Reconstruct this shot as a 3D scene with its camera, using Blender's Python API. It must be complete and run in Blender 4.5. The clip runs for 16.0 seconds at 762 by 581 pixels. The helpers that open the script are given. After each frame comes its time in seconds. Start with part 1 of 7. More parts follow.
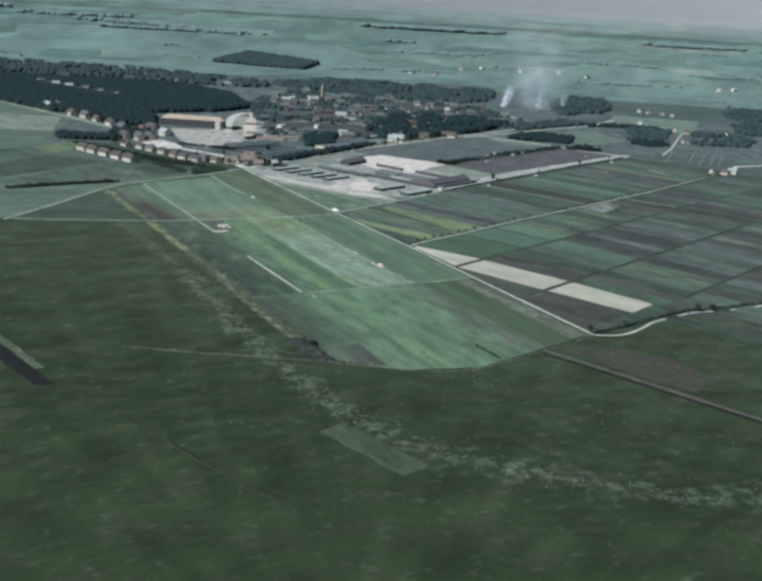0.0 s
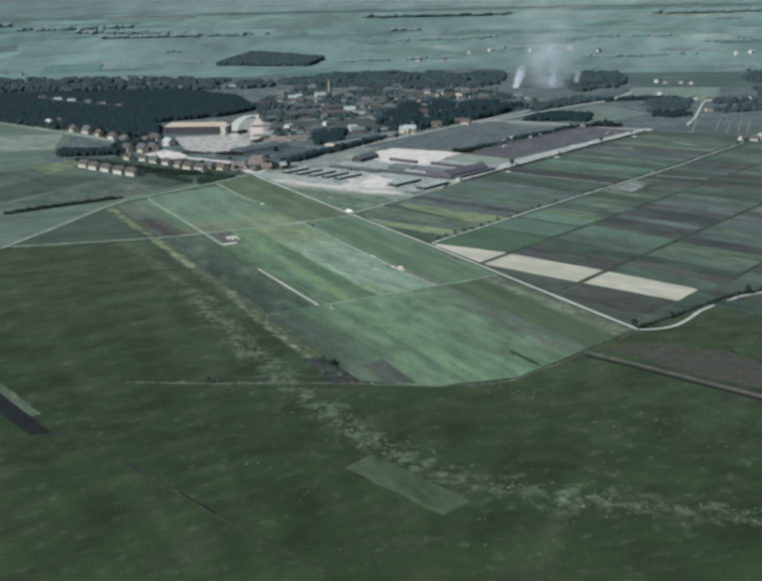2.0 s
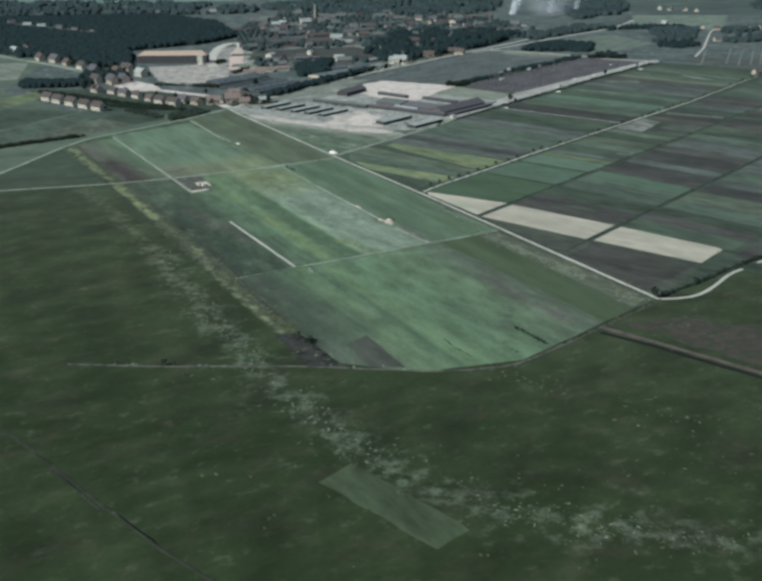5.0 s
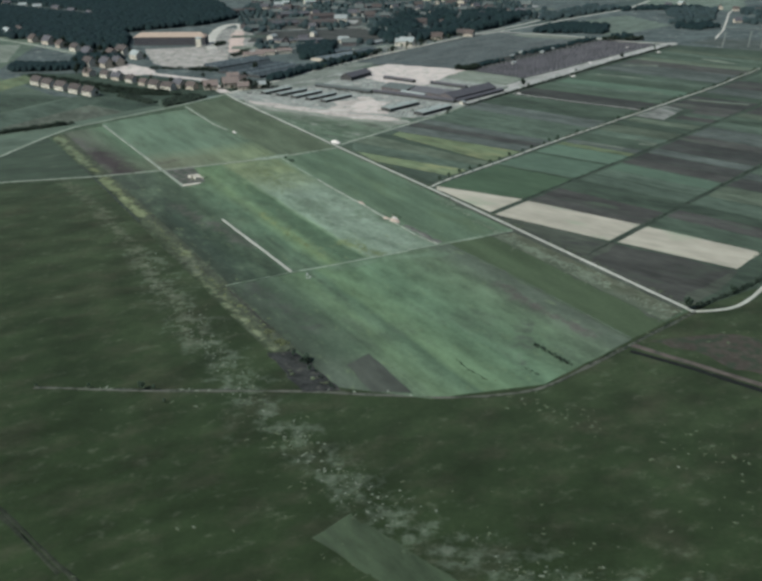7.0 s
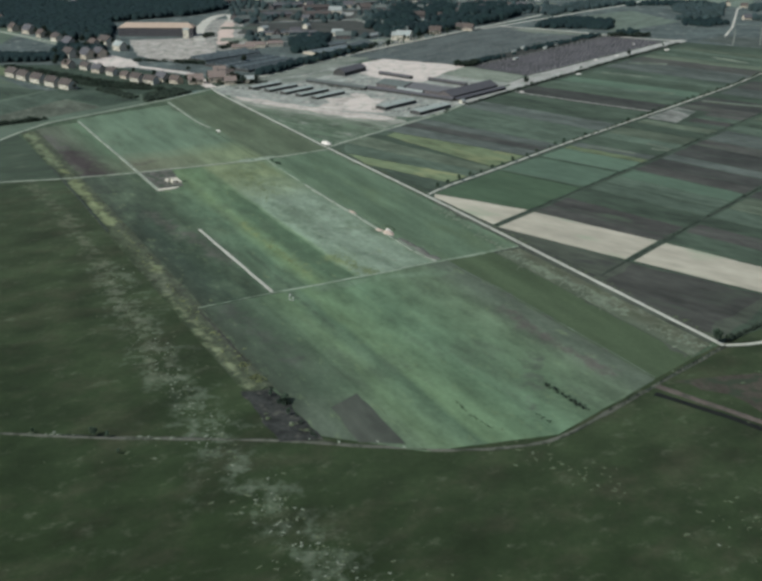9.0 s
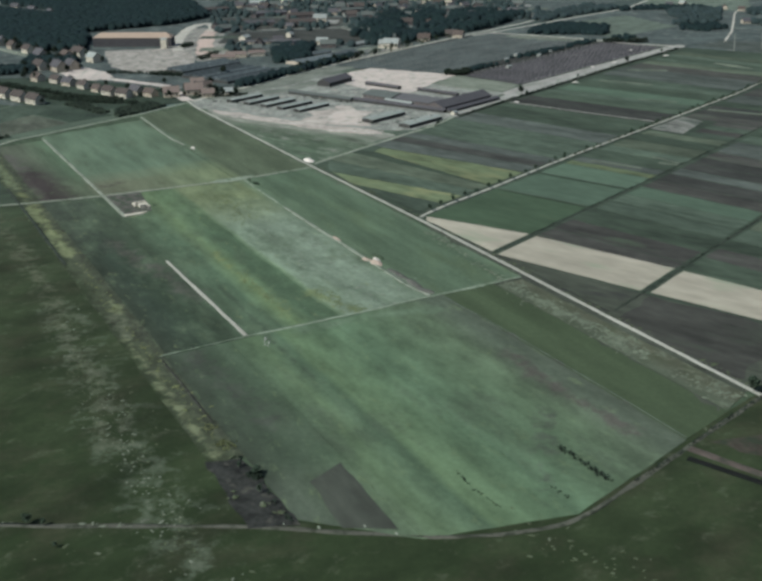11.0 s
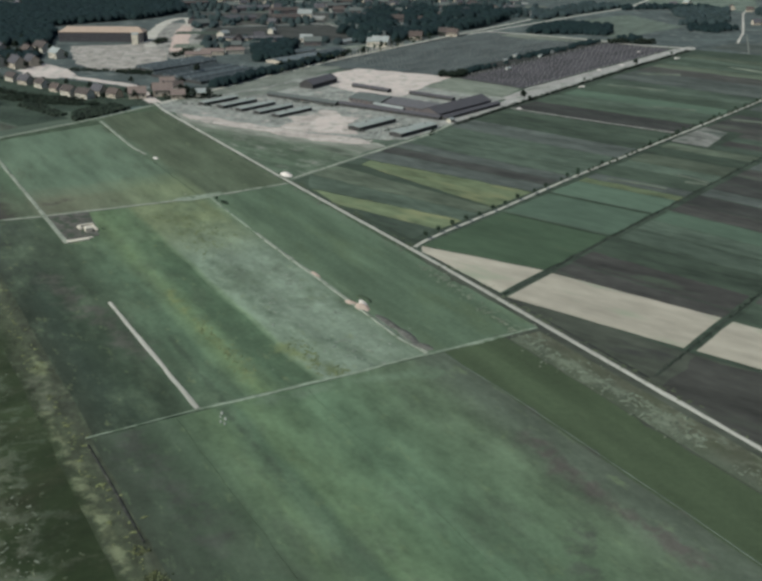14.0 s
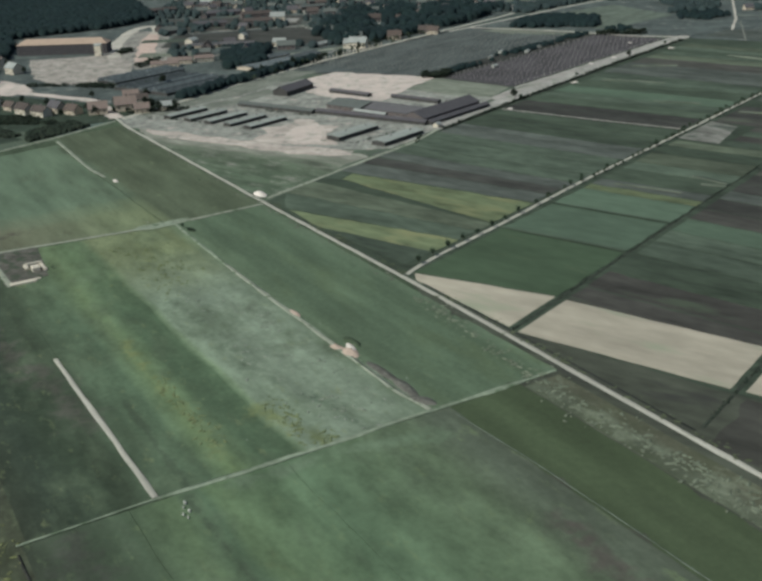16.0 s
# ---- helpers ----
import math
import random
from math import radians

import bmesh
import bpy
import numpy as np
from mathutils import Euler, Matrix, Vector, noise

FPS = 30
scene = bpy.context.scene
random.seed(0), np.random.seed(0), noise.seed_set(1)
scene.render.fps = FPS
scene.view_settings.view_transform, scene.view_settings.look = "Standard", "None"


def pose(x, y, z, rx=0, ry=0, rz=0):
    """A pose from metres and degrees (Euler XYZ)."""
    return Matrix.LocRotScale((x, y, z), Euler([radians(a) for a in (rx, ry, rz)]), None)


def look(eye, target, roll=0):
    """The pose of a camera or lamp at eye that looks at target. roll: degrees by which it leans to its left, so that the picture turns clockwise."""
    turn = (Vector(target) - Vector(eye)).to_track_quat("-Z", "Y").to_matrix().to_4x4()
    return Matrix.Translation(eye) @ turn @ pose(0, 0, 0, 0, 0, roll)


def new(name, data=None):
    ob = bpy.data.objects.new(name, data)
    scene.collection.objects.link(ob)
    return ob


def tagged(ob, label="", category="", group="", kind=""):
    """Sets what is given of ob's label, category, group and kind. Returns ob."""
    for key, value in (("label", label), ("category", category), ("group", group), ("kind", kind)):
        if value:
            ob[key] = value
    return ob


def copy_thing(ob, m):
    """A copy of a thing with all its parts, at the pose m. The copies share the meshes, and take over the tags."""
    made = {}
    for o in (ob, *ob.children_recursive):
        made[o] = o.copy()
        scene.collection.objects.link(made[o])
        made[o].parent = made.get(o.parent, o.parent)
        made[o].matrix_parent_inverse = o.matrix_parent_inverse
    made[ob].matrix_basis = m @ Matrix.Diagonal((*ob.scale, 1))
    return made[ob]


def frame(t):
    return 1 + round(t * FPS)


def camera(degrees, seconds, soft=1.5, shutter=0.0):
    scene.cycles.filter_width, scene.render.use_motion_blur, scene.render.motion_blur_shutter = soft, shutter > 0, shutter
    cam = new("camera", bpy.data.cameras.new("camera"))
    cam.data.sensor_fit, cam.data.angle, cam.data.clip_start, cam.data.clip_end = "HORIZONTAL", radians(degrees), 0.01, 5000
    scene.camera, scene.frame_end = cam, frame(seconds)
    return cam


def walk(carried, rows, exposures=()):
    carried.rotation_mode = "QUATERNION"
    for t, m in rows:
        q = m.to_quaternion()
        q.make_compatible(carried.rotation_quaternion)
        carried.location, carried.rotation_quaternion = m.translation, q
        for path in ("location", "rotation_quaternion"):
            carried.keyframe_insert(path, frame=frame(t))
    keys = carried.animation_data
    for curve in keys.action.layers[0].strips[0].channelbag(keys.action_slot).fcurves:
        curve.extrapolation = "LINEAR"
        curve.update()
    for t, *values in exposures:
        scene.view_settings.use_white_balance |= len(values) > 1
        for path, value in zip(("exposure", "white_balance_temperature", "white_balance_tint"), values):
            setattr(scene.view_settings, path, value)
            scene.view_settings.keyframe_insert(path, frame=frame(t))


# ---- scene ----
# ---------- camera ----------
def aim(x, y, z, pitch, roll, yaw):
    """Camera pose: pitch above the level, roll to its left, yaw to its left, in degrees."""
    return pose(x * 0.9, y * 0.9, z * 0.9, 90 + pitch, 0, yaw) @ pose(0, 0, 0, 0, 0, roll)


cam = camera(42.0, 16.0, soft=3.2)
PATH = [
    (0.0, aim(-9.42, -298.67, 284.24, -16.102, 3.554, -1.147)),
    (0.5, aim(-8.59, -280.14, 282.54, -16.193, 0.780, -0.577)),
    (1.0, aim(-7.78, -261.47, 280.95, -16.285, -0.876, -0.042)),
    (1.5, aim(-6.94, -242.69, 279.62, -16.234, -1.290, 0.258)),
    (2.0, aim(-6.17, -224.03, 278.40, -16.641, -1.118, 0.295)),
    (2.5, aim(-5.52, -205.36, 277.23, -17.720, -1.537, 0.258)),
    (3.0, aim(-4.87, -186.54, 276.20, -18.694, -2.174, 0.183)),
    (3.5, aim(-4.17, -167.72, 275.22, -19.786, -1.918, -0.098)),
    (4.0, aim(-3.55, -149.02, 274.13, -20.263, -1.541, -0.298)),
    (6.5, aim(-1.09, -58.53, 266.55, -21.501, -0.141, -0.011)),
    (7.0, aim(-0.77, -39.24, 264.51, -21.800, -0.771, 0.125)),
    (7.5, aim(-0.34, -19.65, 262.31, -21.999, -0.638, 0.099)),
    (8.0, aim(0.00, 0.00, 260.00, -22.305, -0.088, -0.000)),
    (8.5, aim(0.50, 19.66, 257.59, -22.180, -0.278, -0.036)),
    (9.0, aim(1.16, 39.32, 255.33, -22.204, -0.037, -0.239)),
    (11.5, aim(4.29, 138.31, 242.93, -21.750, -0.637, -0.950)),
    (12.0, aim(4.36, 158.64, 240.51, -21.789, -0.524, -1.200)),
    (12.5, aim(4.59, 179.03, 237.84, -21.716, -0.563, -1.252)),
    (13.0, aim(4.75, 199.61, 235.04, -21.816, -0.494, -1.271)),
    (13.5, aim(5.15, 220.42, 232.28, -21.847, -0.259, -1.371)),
    (14.0, aim(5.50, 241.41, 229.56, -21.934, 0.277, -1.657)),
    (14.5, aim(5.97, 262.49, 226.81, -21.837, -0.625, -1.668)),
    (15.0, aim(6.44, 283.69, 223.93, -21.758, -1.042, -1.854)),
    (15.5, aim(6.94, 304.97, 221.06, -21.686, -0.581, -2.347)),
    (16.0, aim(7.30, 326.22, 218.00, -21.917, -1.882, -2.432)),
]
walk(cam, PATH, [(0.0, 0.48, 5450, 1), (2.2, 0.46, 5500, 2), (4.2, 0.25, 5620, 1), (6.4, 0.26, 5600, 1), (7.2, 0.25, 5740, 2), (10.0, 0.18, 5790, 2), (13.0, 0.04, 5900, 3), (14.0, 0.05, 5910, 3), (15.0, 0.06, 5930, 3), (15.5, -0.03, 5930, 3), (16.0, 0.02, 6080, 3)])

# ---------- light ----------
SUN_DIR = Vector((-0.62, -0.42, 0.72)).normalized()
world = bpy.data.worlds.new("world")
world.use_nodes = True
scene.world = world
wn = world.node_tree.nodes
sky = wn.new("ShaderNodeTexSky")
sky.sky_type, sky.sun_disc = "NISHITA", False
sky.sun_elevation = math.asin(SUN_DIR.z)
sky.sun_rotation = math.atan2(SUN_DIR.x, SUN_DIR.y)
sky.dust_density, sky.ozone_density = 3.0, 1.0
world.node_tree.links.new(sky.outputs[0], wn["Background"].inputs[0])
wn["Background"].inputs[1].default_value = 0.08
lamp = bpy.data.lights.new("sun", "SUN")
lamp.energy, lamp.angle, lamp.color = 3.5, radians(1.0), (1.0, 0.95, 0.87)
sun = new("sun", lamp)
sun.matrix_world = look(SUN_DIR * 500, (0, 0, 0))

# ---------- plan: two local grids ----------
A0, AU = Vector((-47.93, 1057.27)), Vector((0.46796, -0.88375))      # main road grid, u along the road
AV = Vector((AU.y, -AU.x))
B0, BU = Vector((52.95, 903.60)), Vector((0.65892, 0.75221))         # avenue grid, u along the avenue
BV = Vector((BU.y, -BU.x))
ANG_A, ANG_B = math.atan2(AU.y, AU.x), math.atan2(BU.y, BU.x)
HUB = Vector((-7.0, -225.0))
S = 0.9                                                              # metres in a unit of the plan
FLAT, RIM, RISE = 3700.0, 1120.0, 268.0


def fa(u, v):
    p = A0 + AU * u + AV * v
    return p.x * S, p.y * S


def fb(u, v):
    p = B0 + BU * u + BV * v
    return p.x * S, p.y * S


def fw(x, y):
    return x * S, y * S


def land(x, y, z=0.0):
    """The lie of the land: flat, rising gently to the rim of a wide basin."""
    d = math.hypot(x - HUB.x, y - HUB.y)
    if d <= FLAT:
        return x, y, z
    r = FLAT + RIM * (1 - FLAT / d)
    k = r / d
    return HUB.x + (x - HUB.x) * k, HUB.y + (y - HUB.y) * k, RISE * (1 - k) + z


def mesh_ob(name, verts, faces, material, smooth=False):
    me = bpy.data.meshes.new(name)
    me.from_pydata(verts, [], faces)
    me.materials.append(material)
    if smooth:
        me.polygons.foreach_set("use_smooth", [True] * len(me.polygons))
    return new(name, me)


# ---------- materials ----------
def surface(name, tones, big=60.0, fine=3.0, angle=0.0, stretch=1.0, rough=0.95, bump=0.3, vary=0.0, fleck=None, fleck_at=0.66, metal=0.0):
    """A procedural surface: three tones mixed by coarse and fine noise, streaked along angle, flecks of a fourth tone."""
    m = bpy.data.materials.new(name)
    m.use_nodes = True
    n, l = m.node_tree.nodes, m.node_tree.links
    bsdf = n["Principled BSDF"]
    bsdf.inputs["Roughness"].default_value = rough
    bsdf.inputs["Metallic"].default_value = metal
    bsdf.inputs["Specular IOR Level"].default_value = 0.15
    geo = n.new("ShaderNodeNewGeometry")
    turn = n.new("ShaderNodeMapping")
    turn.vector_type = "TEXTURE"
    turn.inputs["Rotation"].default_value = (0, 0, angle)
    turn.inputs["Scale"].default_value = (stretch, 1, 1)
    l.new(geo.outputs["Position"], turn.inputs["Vector"])
    out = []
    for size, detail in ((big, 3.0), (fine, 4.0)):
        tex = n.new("ShaderNodeTexNoise")
        tex.inputs["Scale"].default_value = 1.0 / size
        tex.inputs["Detail"].default_value = detail
        tex.inputs["Roughness"].default_value = 0.6
        l.new(turn.outputs[0], tex.inputs["Vector"])
        out.append(tex.outputs["Fac"])
    mix = n.new("ShaderNodeMix")
    mix.inputs["Factor"].default_value = 0.45
    l.new(out[0], mix.inputs[2])
    l.new(out[1], mix.inputs[3])
    ramp = n.new("ShaderNodeValToRGB")
    e = ramp.color_ramp.elements
    e[0].position, e[1].position = 0.36, 0.64
    e[0].color, e[1].color = (*tones[0], 1), (*tones[2], 1)
    mid = e.new(0.5)
    mid.color = (*tones[1], 1)
    l.new(mix.outputs[0], ramp.inputs[0])
    col = ramp.outputs[0]
    if fleck:
        tex = n.new("ShaderNodeTexNoise")
        tex.inputs["Scale"].default_value = 1.0 / (fine * 2.5)
        tex.inputs["Detail"].default_value = 6.0
        l.new(turn.outputs[0], tex.inputs["Vector"])
        pick = n.new("ShaderNodeMapRange")
        pick.inputs[1].default_value, pick.inputs[2].default_value = fleck_at, fleck_at + 0.12
        l.new(tex.outputs["Fac"], pick.inputs[0])
        mx = n.new("ShaderNodeMix")
        mx.data_type = "RGBA"
        l.new(pick.outputs[0], mx.inputs[0])
        l.new(col, mx.inputs[6])
        mx.inputs[7].default_value = (*fleck, 1)
        col = mx.outputs[2]
    if vary:
        info = n.new("ShaderNodeObjectInfo")
        rng = n.new("ShaderNodeMapRange")
        rng.inputs[3].default_value, rng.inputs[4].default_value = 1 - vary, 1 + vary
        l.new(info.outputs["Random"], rng.inputs[0])
        hsv = n.new("ShaderNodeHueSaturation")
        l.new(rng.outputs[0], hsv.inputs["Value"])
        l.new(col, hsv.inputs["Color"])
        col = hsv.outputs[0]
    l.new(col, bsdf.inputs["Base Color"])
    if bump:
        b = n.new("ShaderNodeBump")
        b.inputs["Strength"].default_value = bump
        b.inputs["Distance"].default_value = fine * 0.12
        l.new(out[1], b.inputs["Height"])
        l.new(b.outputs[0], bsdf.inputs["Normal"])
    return m


def tones(r, g, b, spread=0.18):
    return [(r * k, g * k, b * k) for k in (1 - spread, 1.0, 1 + spread)]


def crop(name, rgb, angle, spread=0.40, fleck=None, at=0.64, vary=0.20, big=24.0, fine=6.5, stretch=2.6):
    return surface(name, tones(*rgb, spread), big=big, fine=fine, angle=angle, stretch=stretch, vary=vary, fleck=fleck, fleck_at=at, bump=0.25)


def blend(name, origin, way, stops, low, high, angle, fleck, fleck_at=0.62, blot=(0.05, 0.055, 0.035), blot_at=0.6, fray=16.0, second=None, bands=(), stretch=3.5, fleck_size=6.5, mown=0.13, patch=(26, 0.32)):
    """Grassland whose tone changes softly across a way: stops of (metres, colour), frayed by noise, with flecks and worn blots."""
    m = bpy.data.materials.new(name)
    m.use_nodes = True
    n, l = m.node_tree.nodes, m.node_tree.links
    bsdf = n["Principled BSDF"]
    bsdf.inputs["Roughness"].default_value = 0.95
    bsdf.inputs["Specular IOR Level"].default_value = 0.12
    geo = n.new("ShaderNodeNewGeometry")
    turn = n.new("ShaderNodeMapping")
    turn.vector_type = "TEXTURE"
    turn.inputs["Rotation"].default_value = (0, 0, angle)
    turn.inputs["Scale"].default_value = (stretch, 1, 1)
    l.new(geo.outputs["Position"], turn.inputs["Vector"])

    def tex(scale, detail, source, rough=0.6):
        t = n.new("ShaderNodeTexNoise")
        t.inputs["Scale"].default_value, t.inputs["Detail"].default_value, t.inputs["Roughness"].default_value = 1.0 / scale, detail, rough
        l.new(source, t.inputs["Vector"])
        return t.outputs["Fac"]

    def calc(op, a, b, c=None):
        q = n.new("ShaderNodeMath")
        q.operation = op
        for k, val in enumerate((a, b, c)):
            if val is None:
                continue
            if isinstance(val, (int, float)):
                q.inputs[k].default_value = val
            else:
                l.new(val, q.inputs[k])
        return q.outputs[0]

    dot = n.new("ShaderNodeVectorMath")
    dot.operation = "DOT_PRODUCT"
    l.new(geo.outputs["Position"], dot.inputs[0])
    dot.inputs[1].default_value = (way[0], way[1], 0)
    v = calc("ADD", dot.outputs["Value"], -(origin[0] * way[0] + origin[1] * way[1]) * S)
    v = calc("MULTIPLY_ADD", calc("ADD", tex(24, 4, turn.outputs[0]), -0.5), fray * 2, v)
    v = calc("DIVIDE", calc("SUBTRACT", v, low * S), (high - low) * S)
    ramp = n.new("ShaderNodeValToRGB")
    e = ramp.color_ramp.elements
    for k, (pos, colour) in enumerate(stops):
        q = (pos - low) / (high - low)
        el = e[k] if k < 2 else e.new(q)
        el.position, el.color = q, (*colour, 1)
    l.new(v, ramp.inputs[0])
    col = ramp.outputs[0]
    if second:
        stops2, way2, lo2, hi2 = second
        ramp2 = n.new("ShaderNodeValToRGB")
        e = ramp2.color_ramp.elements
        for k, (pos, colour) in enumerate(stops2):
            q = (pos - low) / (high - low)
            el = e[k] if k < 2 else e.new(q)
            el.position, el.color = q, (*colour, 1)
        l.new(v, ramp2.inputs[0])
        dot2 = n.new("ShaderNodeVectorMath")
        dot2.operation = "DOT_PRODUCT"
        l.new(geo.outputs["Position"], dot2.inputs[0])
        dot2.inputs[1].default_value = (way2[0], way2[1], 0)
        w = calc("ADD", dot2.outputs["Value"], -(origin[0] * way2[0] + origin[1] * way2[1]) * S)
        w = calc("MULTIPLY_ADD", calc("ADD", tex(20, 5, geo.outputs["Position"]), -0.5), 45.0, w)
        part_mix = n.new("ShaderNodeMapRange")
        part_mix.inputs[1].default_value, part_mix.inputs[2].default_value = lo2 * S, hi2 * S
        l.new(w, part_mix.inputs[0])
        mx = n.new("ShaderNodeMix")
        mx.data_type = "RGBA"
        l.new(part_mix.outputs[0], mx.inputs[0])
        l.new(col, mx.inputs[6])
        l.new(ramp2.outputs[0], mx.inputs[7])
        col = mx.outputs[2]

    def over(col, fac, colour):
        mx = n.new("ShaderNodeMix")
        mx.data_type = "RGBA"
        l.new(fac, mx.inputs[0])
        l.new(col, mx.inputs[6])
        mx.inputs[7].default_value = (*colour, 1)
        return mx.outputs[2]

    def ramped(fac, lo, hi, top):
        r = n.new("ShaderNodeMapRange")
        r.inputs[1].default_value, r.inputs[2].default_value, r.inputs[4].default_value = lo, hi, top
        l.new(fac, r.inputs[0])
        return r.outputs[0]

    col = over(col, ramped(tex(30, 5, turn.outputs[0], 0.7), blot_at - 0.06, blot_at + 0.12, 0.75), blot)
    col = over(col, ramped(tex(fleck_size, 6, turn.outputs[0], 0.7), fleck_at - 0.05, fleck_at + 0.12, 0.8), fleck)
    for line, half, colour, cut in bands:
        near = None
        for (ax, ay), (bx, by) in zip(line, line[1:]):
            length = math.hypot(bx - ax, by - ay)
            dx, dy = (bx - ax) / length, (by - ay) / length
            d1 = n.new("ShaderNodeVectorMath")
            d1.operation = "DOT_PRODUCT"
            l.new(geo.outputs["Position"], d1.inputs[0])
            d1.inputs[1].default_value = (dx, dy, 0)
            along = calc("MINIMUM", calc("MAXIMUM", calc("ADD", d1.outputs["Value"], -(ax * dx + ay * dy)), 0.0), length)
            spot = n.new("ShaderNodeVectorMath")
            spot.operation = "SCALE"
            spot.inputs[0].default_value = (dx, dy, 0)
            l.new(along, spot.inputs["Scale"])
            foot = n.new("ShaderNodeVectorMath")
            foot.operation = "ADD"
            l.new(spot.outputs[0], foot.inputs[0])
            foot.inputs[1].default_value = (ax, ay, 0)
            far = n.new("ShaderNodeVectorMath")
            far.operation = "DISTANCE"
            l.new(geo.outputs["Position"], far.inputs[0])
            l.new(foot.outputs[0], far.inputs[1])
            near = far.outputs["Value"] if near is None else calc("MINIMUM", near, far.outputs["Value"])
        near = calc("MULTIPLY_ADD", calc("ADD", tex(30, 4, geo.outputs["Position"]), -0.5), half * 1.6, near)
        weight = calc("SUBTRACT", 1.0, ramped(near, half * 0.15, half * 1.3, 1.0))
        speck = calc("ADD", tex(9.0, 6, geo.outputs["Position"], 0.66), calc("MULTIPLY_ADD", weight, 0.26, -0.26))
        col = over(col, calc("MULTIPLY", ramped(speck, cut - 0.02, cut + 0.15, 0.9), weight), colour)
    fine = ramped(tex(3.0, 5, geo.outputs["Position"], 0.7), 0.28, 0.72, 0.28)
    broad = ramped(tex(16, 3, turn.outputs[0], 0.5), 0.3, 0.7, 0.34)
    rows = n.new("ShaderNodeMapping")
    rows.vector_type = "TEXTURE"
    rows.inputs["Rotation"].default_value, rows.inputs["Scale"].default_value = (0, 0, angle), (26, 1, 1)
    l.new(geo.outputs["Position"], rows.inputs["Vector"])
    swath = ramped(tex(15, 4, rows.outputs[0], 0.6), 0.42, 0.58, mown)
    mottle = ramped(tex(patch[0], 5, turn.outputs[0], 0.6), 0.32, 0.68, patch[1])
    shade = calc("MULTIPLY", calc("ADD", fine, 0.89), calc("ADD", broad, 0.83))
    shade = calc("MULTIPLY", shade, calc("ADD", swath, 1.0 - mown / 2))
    shade = calc("MULTIPLY", shade, calc("ADD", mottle, 1.15 - patch[1] / 2))
    hsv = n.new("ShaderNodeHueSaturation")
    l.new(shade, hsv.inputs["Value"])
    l.new(col, hsv.inputs["Color"])
    l.new(hsv.outputs[0], bsdf.inputs["Base Color"])
    return m


ACROSS = ANG_B - math.pi / 2
# grass of the wide plain; its base colour carries the pale distance haze
M_PASTURE_HAZED = surface("pasture", tones(0.112, 0.150, 0.130, 0.30), big=420, fine=90, angle=1.2, stretch=1.7, fleck=(0.19, 0.19, 0.155), fleck_at=0.62)
M_GREEN = crop("green_crop", (0.066, 0.086, 0.061), ACROSS)
M_DARKGREEN = crop("dark_green_crop", (0.050, 0.066, 0.045), ACROSS)
M_TEAL = crop("young_grain", (0.083, 0.118, 0.080), ACROSS, spread=0.18)
M_DEEPGREEN = crop("deep_green_crop", (0.051, 0.076, 0.044), ACROSS, spread=0.2, fleck=(0.068, 0.088, 0.05), at=0.62)
M_DULL = crop("stubble_grass", (0.074, 0.084, 0.071), ACROSS)
M_OLIVE = crop("olive_crop", (0.075, 0.090, 0.061), ACROSS)
M_YELLOW = crop("flowering_crop", (0.114, 0.138, 0.074), ACROSS, fleck=(0.170, 0.180, 0.092), at=0.52)
M_SOIL = crop("ploughed_soil", (0.047, 0.048, 0.041), ACROSS)
M_BROWN = crop("brown_fallow", (0.055, 0.054, 0.046), ACROSS, fleck=(0.072, 0.088, 0.060), at=0.60)
M_PALE = crop("pale_grass_crop", (0.150, 0.164, 0.126), ACROSS)
M_TAN = crop("ripe_grain", (0.330, 0.300, 0.232), ACROSS, spread=0.20, fleck=(0.262, 0.275, 0.195), at=0.56, vary=0.06, fine=9)
M_GREYPATCH = crop("grey_gravel_plot", (0.172, 0.172, 0.148), ACROSS, spread=0.55, fleck=(0.075, 0.088, 0.07), at=0.54, stretch=1.5)
G_YEL = (0.122, 0.144, 0.079)
N_GRN = (0.069, 0.096, 0.060)
N_OLV = (0.067, 0.082, 0.051)
NORTH_STOPS = [(5, N_OLV), (72, N_OLV), (82, (0.090, 0.120, 0.078)), (150, (0.092, 0.126, 0.083)), (200, (0.088, 0.118, 0.077)), (208, (0.080, 0.112, 0.068)), (232, (0.076, 0.088, 0.060)), (256, (0.070, 0.076, 0.054))]
CROSS_STOPS = [(5, N_OLV), (72, N_OLV), (82, G_YEL), (110, (0.125, 0.150, 0.085)), (150, (0.113, 0.128, 0.080)), (178, (0.106, 0.114, 0.073)), (202, (0.096, 0.101, 0.068)), (208, (0.076, 0.092, 0.058)), (256, (0.070, 0.080, 0.052))]
M_NORTH = blend("north_meadow", A0, AV, NORTH_STOPS, 0, 270, ANG_A, (0.12, 0.145, 0.080), 0.66, fray=3, second=(CROSS_STOPS, AU, -85, -40), bands=(([fa(-190, 250), fa(-110, 247), fa(-18, 246)], 16.0, (0.078, 0.073, 0.064), 0.40), ([fa(-110, 246), fa(-14, 240)], 20.0, (0.038, 0.031, 0.029), 0.28), ([fa(-40, 168), fa(-34, 190)], 12.0, (0.058, 0.056, 0.044), 0.45)))
